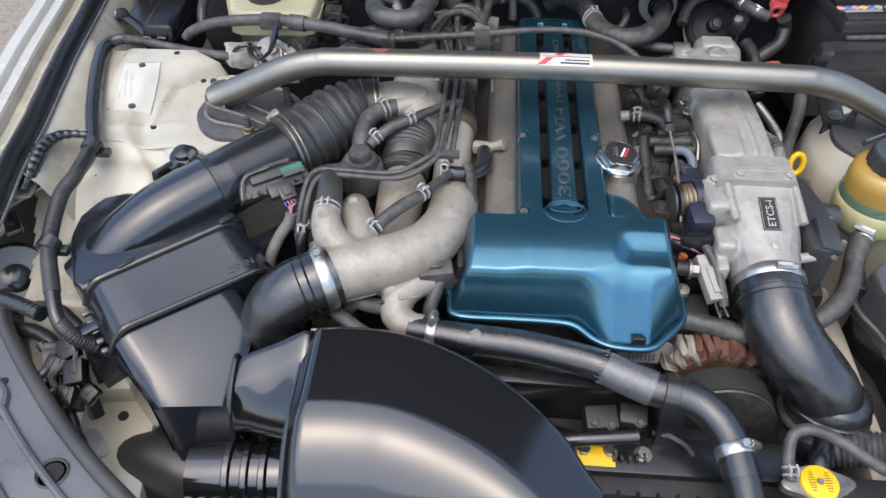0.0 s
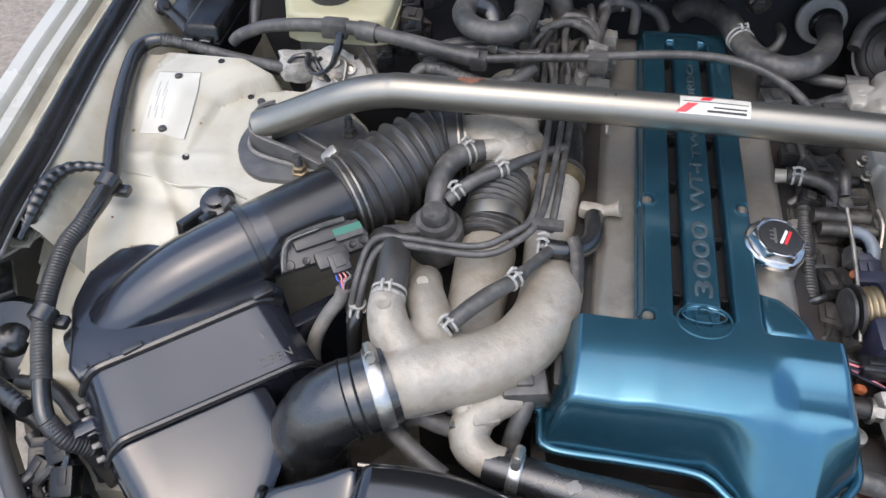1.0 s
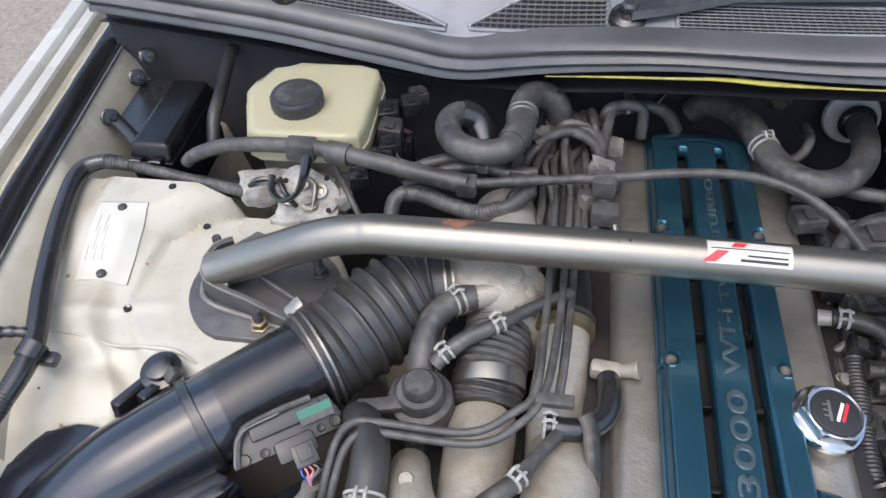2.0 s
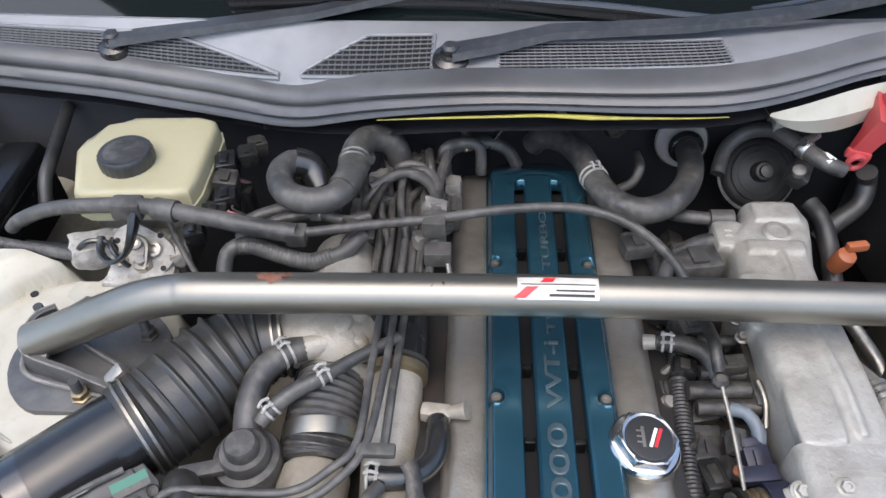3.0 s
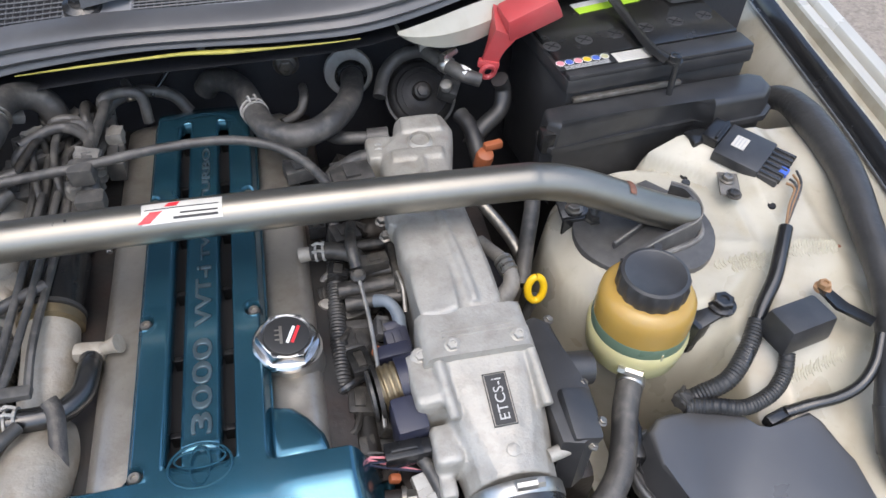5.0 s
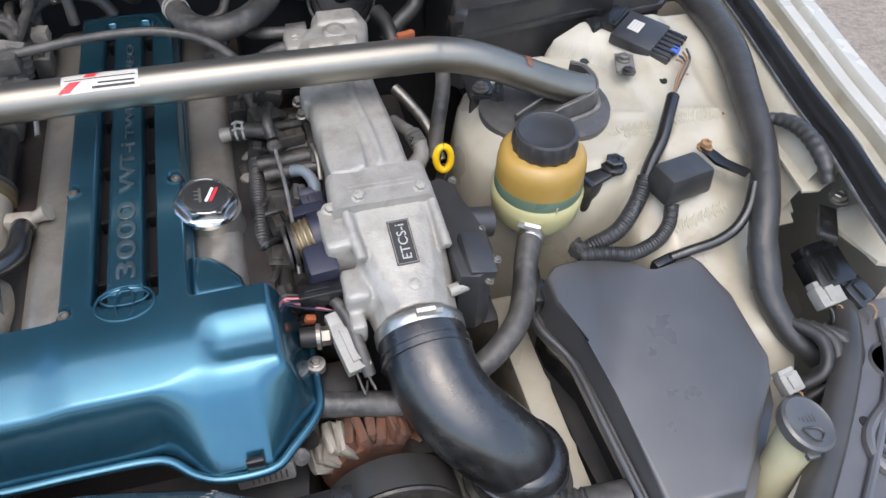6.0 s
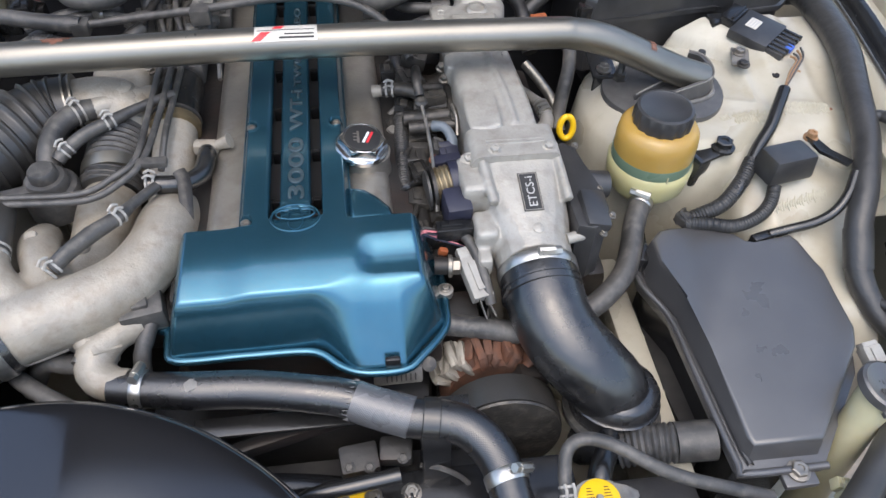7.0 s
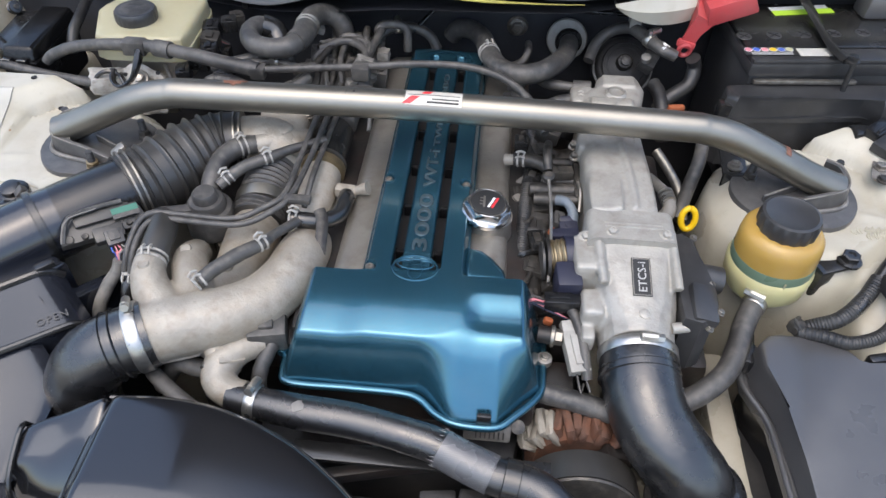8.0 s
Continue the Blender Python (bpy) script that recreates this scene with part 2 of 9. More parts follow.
    label=surface("white_label", (0.80, 0.80, 0.78), 0.35, 0, 0.05, 20, 0.0),
    printgrey=surface("faded_print", (0.45, 0.44, 0.42), 0.5, 0, 0.1, 30, 0.0),
    creamlabel=surface("cream_label", (0.58, 0.555, 0.49), 0.4, 0, 0.10, 40, 0.0, dust=0.3, dust_color=(0.38, 0.35, 0.29), stain=0.3, stain_color=(0.25, 0.23, 0.2)),
    ink=surface("black_ink", (0.02, 0.02, 0.02), 0.5, 0, 0.1, 20, 0.0),
    redink=surface("red_ink", (0.65, 0.03, 0.04), 0.4, 0, 0.05, 20, 0.0),
    green=surface("green_label", (0.03, 0.16, 0.11), 0.4, 0, 0.1, 30, 0.0),
    lime=surface("lime_label", (0.45, 0.70, 0.05), 0.4, 0, 0.1, 30, 0.0),
    blueink=surface("blue_ink", (0.05, 0.12, 0.5), 0.4, 0, 0.1, 30, 0.0),
    pinkwire=surface("pink_wire", (0.7, 0.25, 0.28), 0.45, 0, 0.1, 30, 0.0),
    brownwire=surface("brown_wire", (0.30, 0.17, 0.08), 0.5, 0, 0.1, 30, 0.0),
    block=surface("oily_engine_castings", (0.022, 0.021, 0.020), 0.45, 0.2, 0.4, 20, 0.5, 150, dust=0.4, dust_color=(0.055, 0.05, 0.043), rust=0.10),
    shade=surface("grimy_black_panel", (0.026, 0.025, 0.025), 0.55, 0, 0.4, 15, 0.3, dust=0.4, dust_color=(0.06, 0.056, 0.05), stain=0.4, stain_color=(0.09, 0.085, 0.075)),
    felt=surface("firewall_insulation", (0.028, 0.029, 0.034), 0.6, 0, 0.25, 30, 0.4, 250, dust=0.3, dust_color=(0.06, 0.058, 0.056)),
    cowl=surface("faded_cowl_plastic", (0.20, 0.205, 0.215), 0.48, 0, 0.2, 7, 0.15, 900, dust=0.75, dust_color=(0.40, 0.40, 0.405), stain=0.45, stain_color=(0.08, 0.08, 0.083)),
    seal=surface("weathered_rubber_seal", (0.080, 0.080, 0.083), 0.34, 0, 0.2, 12, 0.14, 600, dust=0.55, dust_color=(0.19, 0.187, 0.185), stain=0.4, stain_color=(0.035, 0.035, 0.035)),
    support=surface("grey_painted_support", (0.11, 0.11, 0.115), 0.30, 0.1, 0.2, 12, 0.08, 300, dust=0.4, dust_color=(0.17, 0.167, 0.16), coat=0.4, stain=0.4, stain_color=(0.06, 0.058, 0.055), dent=0.12, dent_scale=40, speck=0.3),
    glass=surface("dark_windscreen", (0.006, 0.009, 0.009), 0.06, 0, 0.05, 3, 0.0, rough_var=0.02),
    sealant=surface("yellow_sealant", (0.62, 0.53, 0.10), 0.5, 0, 0.25, 60, 0.2, dust=0.35, dust_color=(0.3, 0.25, 0.12)),
    asphalt=surface("worn_asphalt", (0.25, 0.212, 0.172), 0.9, 0, 0.35, 40, 0.9, 190, dust=0.5, dust_color=(0.31, 0.265, 0.21), stain=0.6, stain_color=(0.12, 0.10, 0.08), speck=0.5, speck_scale=90),
    hood=surface("hood_insulation_pad", (0.045, 0.045, 0.047), 0.85, 0, 0.15, 5, 0.2, 90, dust=0.3, dust_color=(0.07, 0.068, 0.065)),
    silver=surface("faded_white_rubber", (0.36, 0.35, 0.32), 0.55, 0, 0.2, 60, 0.3, dust=0.5, dust_color=(0.2, 0.185, 0.155), stain=0.4, stain_color=(0.1, 0.09, 0.075)),
    grimy=surface("grime_caked_fittings", (0.030, 0.028, 0.026), 0.40, 0.15, 0.45, 50, 0.6, 300, dust=0.6, dust_color=(0.085, 0.077, 0.065), stain=0.5, stain_color=(0.15, 0.135, 0.11), speck=0.5),
    sleeveblue=surface("pale_blue_sleeve", (0.14, 0.17, 0.20), 0.45, 0, 0.2, 60, 0.2, dust=0.4, dust_color=(0.16, 0.155, 0.145)),
    rustmark=surface("rust_brown_stain", (0.24, 0.105, 0.065), 0.6, 0.2, 0.35, 80, 0.1, stain=0.5, stain_color=(0.30, 0.20, 0.15)),
)


# ---- builders ----
def blended(ob, cell, turns):
    """Melts the crossing forms of one mesh into a single casting with fillets."""
    r = ob.modifiers.new("cast", "REMESH")
    r.mode, r.voxel_size, r.use_smooth_shade = "VOXEL", cell, True
    s = ob.modifiers.new("fillets", "SMOOTH")
    s.factor, s.iterations = 0.5, turns
    return ob


def thing(name, at, label, category, group="", kind=""):
    ob = new(name)
    ob.location = at
    ob.empty_display_size = 0.02
    return tagged(ob, label, category, group, kind)


def origin_of(ob):
    p = Vector((0, 0, 0))
    while ob is not None:
        p += ob.location
        ob = ob.parent
    return p


def part(name, bm, material, parent=None, label="", smooth=True, kind="", angle=40):
    """Links a bmesh, built in world metres, as one mesh under a thing or a part."""
    me = bpy.data.meshes.new(name)
    off = origin_of(parent)
    bmesh.ops.recalc_face_normals(bm, faces=bm.faces)
    if off.length:
        bmesh.ops.translate(bm, verts=bm.verts, vec=-off)
    if smooth:
        lim = radians(angle)
        for f in bm.faces:
            f.smooth = True
        for e in bm.edges:
            if len(e.link_faces) == 2 and e.calc_face_angle(0) > lim:
                e.smooth = False
    bm.to_mesh(me)
    bm.free()
    me.materials.append(M[material])
    ob = new(name, me)
    if parent is not None:
        ob.parent = parent
    return tagged(ob, label, kind=kind)


def spline(points, step=0.006, closed=False):
    """Points along a smooth curve through the given ones."""
    p = [Vector(q) for q in points]
    if len(p) == 2:
        k = max(1, int((p[1] - p[0]).length / step))
        return [p[0].lerp(p[1], i / k) for i in range(k + 1)]
    out = []
    ext = [p[0] * 2 - p[1]] + p + [p[-1] * 2 - p[-2]]
    for i in range(1, len(ext) - 2):
        a, b, c, d = ext[i - 1], ext[i], ext[i + 1], ext[i + 2]
        k = max(2, int((c - b).length / step))
        for j in range(k):
            t = j / k
            out.append(0.5 * ((2 * b) + (c - a) * t + (2 * a - 5 * b + 4 * c - d) * t * t + (3 * b - a - 3 * c + d) * t ** 3))
    out.append(p[-1])
    return out


def bm_tube(points, r, seg=14, step=0.006, ribs=None, caps=True, flat=1.0, smooth_path=True):
    """A tube round a curve. r: one radius or one per point; ribs: (pitch, height)."""
    path = spline(points, step) if smooth_path else [Vector(q) for q in points]
    if isinstance(r, (list, tuple)):
        src = [Vector(q) for q in points]
        cum = [0.0]
        for a, b in zip(src, src[1:]):
            cum.append(cum[-1] + (b - a).length)
        tot, pl = cum[-1], [0.0]
        for a, b in zip(path, path[1:]):
            pl.append(pl[-1] + (b - a).length)
        rad = list(np.interp([q / pl[-1] * tot for q in pl], cum, r))
    else:
        rad = [r] * len(path)
    bm = bmesh.new()
    tan = [(path[min(i + 1, len(path) - 1)] - path[max(i - 1, 0)]).normalized() for i in range(len(path))]
    up = Vector((0, 0, 1)) if abs(tan[0].z) < 0.9 else Vector((1, 0, 0))
    side = tan[0].cross(up).normalized()
    rings, run, along = [], 0.0, []
    for i, c in enumerate(path):
        side = (side - tan[i] * side.dot(tan[i])).normalized()
        v = side.cross(tan[i]).normalized()
        if i:
            run += (c - path[i - 1]).length
        along.append(run)
        q = rad[i]
        if ribs:
            q += ribs[1] * (0.5 + 0.5 * math.cos(2 * math.pi * run / ribs[0])) ** 0.7
        rings.append([bm.verts.new(c + side * (math.cos(2 * math.pi * k / seg) * q) + v * (math.sin(2 * math.pi * k / seg) * q * flat)) for k in range(seg)])
    lay = bm.loops.layers.uv.new("UVMap")
    girth = 2 * math.pi * sum(rad) / len(rad) / seg
    for i, (a, b) in enumerate(zip(rings, rings[1:])):
        for k in range(seg):
            f = bm.faces.new((a[k], a[(k + 1) % seg], b[(k + 1) % seg], b[k]))
            for loop, (u, v) in zip(f.loops, ((along[i], k), (along[i], k + 1), (along[i + 1], k + 1), (along[i + 1], k))):
                loop[lay].uv = (u, v * girth)
    if caps:
        bm.faces.new(rings[0][::-1])
        bm.faces.new(rings[-1])
    return bm


def bm_box(size, at=(0, 0, 0), bevel=0.003, rot=(0, 0, 0), taper=1.0, seg=2):
    """A box with rounded edges; taper narrows its top."""
    bm = bmesh.new()
    bmesh.ops.create_cube(bm, size=1.0)
    for v in bm.verts:
        k = taper if v.co.z > 0 else 1.0
        v.co = Vector((v.co.x * size[0] * k, v.co.y * size[1] * k, v.co.z * size[2]))
    if bevel:
        bmesh.ops.bevel(bm, geom=bm.edges[:], offset=bevel, segments=seg, profile=0.6, affect="EDGES")
    bmesh.ops.transform(bm, matrix=pose(*at, *rot), verts=bm.verts)
    return bm


def bm_prism(outline, z0, z1, bevel=0.004, shrink=0.0, seg=2, dz=None):
    """An upright slab over an outline; shrink draws its top in; dz(x, y) lifts the top."""
    bm = bmesh.new()
    c = Vector((sum(p[0] for p in outline) / len(outline), sum(p[1] for p in outline) / len(outline)))
    low = [bm.verts.new((p[0], p[1], z0)) for p in outline]
    top = []
    for p in outline:
        d = c - Vector(p[:2])
        q = Vector(p[:2]) + d.normalized() * shrink
        top.append(bm.verts.new((q.x, q.y, z1 + (dz(q.x, q.y) if dz else 0))))
    k = len(outline)
    bm.faces.new(low[::-1])
    cap = bm.faces.new(top)
    for i in range(k):
        bm.faces.new((low[i], low[(i + 1) % k], top[(i + 1) % k], top[i]))
    if bevel:
        bmesh.ops.bevel(bm, geom=list(cap.edges), offset=bevel, segments=seg, profile=0.6, affect="EDGES")
    return bm


def bm_lathe(profile, at, axis=(0, 0, 1), seg=28, wave=None):
    """A turned form: profile of (radius, height) along the axis. wave: (count, depth, from_height, to_height)."""
    bm = bmesh.new()
    rot = Vector((0, 0, 1)).rotation_difference(Vector(axis)).to_matrix().to_4x4()
    m = Matrix.Translation(at) @ rot
    rings = []
    for r, h in profile:
        ring = []
        for k in range(seg):
            a = 2 * math.pi * k / seg
            q = r
            if wave and wave[2] <= h <= wave[3]:
                q = r + wave[1] * math.cos(wave[0] * a)
            ring.append(bm.verts.new(m @ Vector((q * math.cos(a), q * math.sin(a), h))))
        rings.append(ring)
    for a, b in zip(rings, rings[1:]):
        for k in range(seg):
            bm.faces.new((a[k], a[(k + 1) % seg], b[(k + 1) % seg], b[k]))
    bm.faces.new(rings[0][::-1])
    bm.faces.new(rings[-1])
    return bm


def bm_loft(sections, caps=True, closed=True):
    """Skin over sections that have equally many points."""
    bm = bmesh.new()
    rings = [[bm.verts.new(p) for p in s] for s in sections]
    k = len(rings[0])
    for a, b in zip(rings, rings[1:]):
        for i in range(k if closed else k - 1):
            bm.faces.new((a[i], a[(i + 1) % k], b[(i + 1) % k], b[i]))
    if caps and closed:
        bm.faces.new(rings[0][::-1])
        bm.faces.new(rings[-1])
    return bm


def bm_field(xs, ys, height, depth=0.004, keep=None):
    """A sheet z = height(x, y) with thickness, over a grid; keep(x, y) says where it is."""
    bm = bmesh.new()
    vs = {}
    for i, x in enumerate(xs):
        for j, y in enumerate(ys):
            vs[i, j] = bm.verts.new((x, y, height(x, y)))
    for i in range(len(xs) - 1):
        for j in range(len(ys) - 1):
            if keep is None or keep((xs[i] + xs[i + 1]) / 2, (ys[j] + ys[j + 1]) / 2):
                bm.faces.new((vs[i, j], vs[i + 1, j], vs[i + 1, j + 1], vs[i, j + 1]))
    bmesh.ops.delete(bm, geom=[v for v in bm.verts if not v.link_faces], context="VERTS")
    if depth:
        got = bmesh.ops.extrude_face_region(bm, geom=bm.faces[:])
        for v in got["geom"]:
            if isinstance(v, bmesh.types.BMVert):
                v.co.z -= depth
    return bm


def join(*bms):
    """Several bmeshes as one."""
    out = bmesh.new()
    for b in bms:
        me = bpy.data.meshes.new("tmp")
        b.to_mesh(me)
        b.free()
        out.from_mesh(me)
        bpy.data.meshes.remove(me)
    return out


def sstep(a, b, x):
    t = min(1.0, max(0.0, (x - a) / (b - a)))
    return t * t * (3 - 2 * t)


def bm_lump(size, at, rot=(0, 0, 0), rough=0.12, seed=0.0, cuts=5):
    """A rounded, uneven casting: a box blown toward a ball and roughened."""
    bm = bmesh.new()
    bmesh.ops.create_cube(bm, size=1.0)
    bmesh.ops.subdivide_edges(bm, edges=bm.edges[:], cuts=cuts, use_grid_fill=True)
    for v in bm.verts:
        q = v.co.normalized() * 0.62
        p = v.co.lerp(q, 0.35)
        p *= 1.0 + rough * noise.noise(v.co * 3.1 + Vector((seed, seed * 1.7, 0)))
        v.co = Vector((p.x * size[0], p.y * size[1], p.z * size[2]))
    bmesh.ops.transform(bm, matrix=pose(*at, *rot), verts=bm.verts)
    return bm


def smin(a, b, k):
    h = max(k - abs(a - b), 0.0) / k
    return min(a, b) - h * h * k * 0.25


def bolt_mesh(r, h, flange=1.5, sides=6):
    seg = 24
    bm = bmesh.new()
    rings = []
    for q, z, hexed in ((r * flange, -0.001, 0), (r * flange, h * 0.22, 0), (r * 1.12, h * 0.32, 1), (r * 1.12, h * 0.9, 1), (r * 0.95, h, 1), (r * 0.5, h, 0), (r * 0.42, h * 0.82, 0)):
        ring = []
        for k in range(seg):
            a = 2 * math.pi * k / seg
            f = 1.0
            if hexed:
                s = math.pi / 3
                f = math.cos(s / 2) / math.cos((a % s) - s / 2)
            ring.append(bm.verts.new((q * f * math.cos(a), q * f * math.sin(a), z)))
        rings.append(ring)
    for a, b in zip(rings, rings[1:]):
        for k in range(seg):
            bm.faces.new((a[k], a[(k + 1) % seg], b[(k + 1) % seg], b[k]))
    bm.faces.new(rings[0][::-1])
    bm.faces.new(rings[-1])
    me = bpy.data.meshes.new("bolt")
    for f in bm.faces:
        f.smooth = False
    bm.to_mesh(me)
    bm.free()
    return me


BOLTS = {}


def bolt(parent, at, r=0.006, h=0.006, axis=(0, 0, 1), material="zinc", name="bolt", label=""):
    key = (r, h, material)
    if key not in BOLTS:
        BOLTS[key] = bolt_mesh(r, h)
        BOLTS[key].materials.append(M[material])
    ob = new(name, BOLTS[key])
    m = Matrix.Translation(Vector(at) - origin_of(parent)) @ Vector((0, 0, 1)).rotation_difference(Vector(axis)).to_matrix().to_4x4()
    ob.matrix_basis = m
    ob.parent = parent
    return tagged(ob, label)


def clamp(parent, at, axis, r, width=0.012, screw=(0, 0, 1), material="clampsteel", name="hose_clamp", label="shiny steel worm-drive hose clamp"):
    """A band round a hose with its screw housing on the side named."""
    ax = Vector(axis).normalized()
    w = width / 2
    band = bm_lathe([(r - 0.003, -w), (r + 0.0005, -w), (r + 0.0014, -w * 0.8), (r + 0.0014, w * 0.8), (r + 0.0005, w), (r - 0.003, w)], at, ax, 36)
    s = Vector(screw)
    s = (s - ax * s.dot(ax)).normalized()
    c = Vector(at) + s * (r + 0.004)
    t = ax.cross(s)
    hous = bm_tube([c - t * 0.009, c + t * 0.009], 0.0052, 8)
    head = bm_tube([c + t * 0.009, c + t * 0.016], 0.0048, 6)
    return part(name, join(band, hous, head), material, parent, label)


def spring_clamp(parent, at, axis, r, ears=(0, 0, 1), material="corroded"):
    """A wire spring clamp: two thin rings and a pair of pinch ears."""
    ax = Vector(axis).normalized()
    bits = []
    for d in (-0.004, 0.004):
        bits.append(bm_lathe([(r - 0.001, d - 0.0012), (r + 0.0012, d - 0.0012), (r + 0.0012, d + 0.0012), (r - 0.001, d + 0.0012)], at, ax, 28))
    s = Vector(ears)
    s = (s - ax * s.dot(ax)).normalized()
    t = ax.cross(s)
    for k in (-1, 1):
        c = Vector(at) + s * (r + 0.003) + t * (0.004 * k)
        bits.append(bm_tube([c - ax * 0.006, c + s * 0.004, c + ax * 0.006], 0.0016, 6))
    return part("spring_clamp", join(*bits), material, parent, "steel spring clamp")


def lettering(text, size, m, material, parent, name="lettering", depth=0.0006, spacing=1.0, shear=0.0, rounded=0.0, grow=0.0):
    cu = bpy.data.curves.new("text", "FONT")
    cu.body, cu.size, cu.extrude, cu.align_x, cu.align_y, cu.space_character, cu.shear = text, size, depth, "CENTER", "CENTER", spacing, shear
    cu.resolution_u, cu.bevel_depth, cu.bevel_resolution, cu.offset = 3, rounded, 1, grow
    tmp = new("text", cu)
    bpy.context.view_layer.update()
    me = bpy.data.meshes.new_from_object(tmp.evaluated_get(bpy.context.evaluated_depsgraph_get()))
    bpy.data.objects.remove(tmp)
    me.materials.clear()
    me.materials.append(M[material])
    ob = new(name, me)
    ob.parent = parent
    ob.matrix_basis = Matrix.Translation(-origin_of(parent)) @ m
    return ob


def plate(parent, name, size, m, material, thick=0.0008, label=""):
    """A thin flat plate in the pose m."""
    bm = bm_box((size[0], size[1], thick), bevel=0)
    bmesh.ops.transform(bm, matrix=m, verts=bm.verts)
    return part(name, bm, material, parent, label, smooth=False)


# ---- ground and car body ----
SEAL_Y = [0.40, 0.64, 0.72, 0.80, 0.98, 1.21, 1.40]
SEAL_X = [0.690, 0.724, 0.741, 0.750, 0.781, 0.811, 0.836]


def seal_x(y):
    return float(np.interp(y, SEAL_Y, SEAL_X))


def rail_drop(y):
    return -0.003 - 0.05 * (1 - sstep(0.30, 0.62, y))


g = bm_box((160, 160, 0.3), (0, 0, -0.15), 0)
part("ground", g, "asphalt", None, "worn grey asphalt with gravel", kind="structure")


def apron_z(ax, y):
    base = 0.846 + 0.096 * sstep(0.58, 0.86, y) + 0.022 * sstep(0.86, 0.98, y) - 0.095 * sstep(1.030, 1.055, y) - 0.26 * (1 - sstep(0.44, 0.60, y))
    base -= 0.006 * sstep(0.68, 0.70, ax)
    base -= 0.006 * math.exp(-((y - 0.80) / 0.012) ** 2) * sstep(0.5, 0.6, ax)
    wall = 0.575 + 0.13 * sstep(1.05, 1.09, y) + 0.060 * sstep(0.76, 0.86, y) * (1 - sstep(0.96, 1.04, y))
    drop = max(0.0, wall - ax)
    zw = base - 0.6 * min(drop, 0.036) - 4.0 * max(0.0, drop - 0.036)
    d = math.hypot(ax - 0.505, (y - 0.905) * 0.95)
    zt = 0.934 - max(0.0, d - 0.10) * 1.1 - max(0.0, d - 0.128) * 8.0
    z = -smin(-zw, -zt, 0.03)
    z += 0.0025 * noise.noise(Vector((ax * 9, y * 9, 3.0))) + 0.0045 * noise.noise(Vector((ax * 12, y * 24 + ax * 9, 7.0))) * sstep(0.52, 0.58, ax) * (1 - sstep(0.79, 0.87, y)) + 0.003 * math.exp(-((y - 0.865 + 0.25 * (ax - 0.6)) / 0.006) ** 2) * sstep(0.54, 0.57, ax)
    return max(0.40, z)


for s, side in ((-1, "left"), (1, "right")):
    axs = np.linspace(0.30, 0.84, 130)
    ys = np.linspace(0.36, 1.29, 180)
    bm = bm_field([float(a) * s for a in axs], [float(q) for q in ys], lambda x, y: apron_z(abs(x), y), 0.003, lambda x, y: abs(x) < seal_x(y) - 0.010 and not (x > 0.668 and y < 0.705))
    apron = part("inner_fender_" + side, bm, "white", None, "cream painted inner fender with strut tower", kind="structure")
    secs = []
    out = 0.028 if s > 0 else 0.0
    for y in np.linspace(0.625, 1.40, 30):
        x0, dz = seal_x(y) + out, rail_drop(y)
        xi = x0 - 0.072
        zi = min(0.945, apron_z(xi, min(y, 1.28))) - 0.004
        prof = ((-0.072, zi), (-0.060, zi + (0.960 - zi) * 0.45), (-0.044, zi + (0.970 - zi) * 0.85), (-0.030, 0.974), (0.001, 0.975), (0.002, 0.983), (0.005, 0.984), (0.006, 0.978), (0.007, 0.974), (0.025, 0.976), (0.028, 0.989),
                (0.030, 0.993), (0.042, 0.994), (0.044, 0.989), (0.049, 0.989), (0.051, 0.996), (0.054, 0.999), (0.071, 0.999), (0.075, 0.995), (0.0765, 0.97), (0.077, 0.6), (0.077, 0.30))
        secs.append([(s * (x0 + dx), y, z + dz) for dx, z in prof])
    fender = part("fender_" + side, bm_loft([q[10:] for q in secs], False, False), "fender", None, "white painted front fender edge", kind="structure", angle=35)
    part("inner_rail", bm_loft([q[:5] for q in secs[3:]], False, False), "white", fender, "cream painted inner rail")
    # the channel's own material carries its shade as well as dirt
    part("gutter", bm_loft([q[4:11] for q in secs], False, False), "gutter", fender, "dirty cream gutter beside the seal, with its shade in the colour", angle=35)
    for y in np.linspace(0.66, 1.30, 8):
        tab = [[(s * (seal_x(y) + out + 0.006 + 0.012 * f), float(y) - w * (1 - f), 0.977 + rail_drop(y)), (s * (seal_x(y) + out + 0.006 + 0.012 * f), float(y) + w * (1 - f), 0.977 + rail_drop(y)), (s * (seal_x(y) + out + 0.006 + 0.012 * f), float(y), 0.977 + 0.009 * (1 - f) + rail_drop(y))] for f, w in ((0.0, 0.008), (0.5, 0.007), (0.95, 0.006))]
        part("sealer_tab", bm_loft(tab), "sealer", fender)
    part("sealer_line", bm_tube([(s * (seal_x(y) + out + 0.0042), float(y), 0.9845 + rail_drop(y) + 0.0006 * math.sin(y * 90)) for y in np.linspace(0.63, 1.38, 40)], 0.0016, 6, 0.02), "sealer", fender, "old cream sealer line")
    ws = thing("fender_weatherstrip", (s * 0.78, 0.9, 0.98), "black rubber weatherstrip along the fender edge", "weatherstrip", "fender weatherstrips")
    sec2 = []
    for y in np.linspace(0.585, 1.32, 26):
        x0, dz = seal_x(y) + out, rail_drop(y)
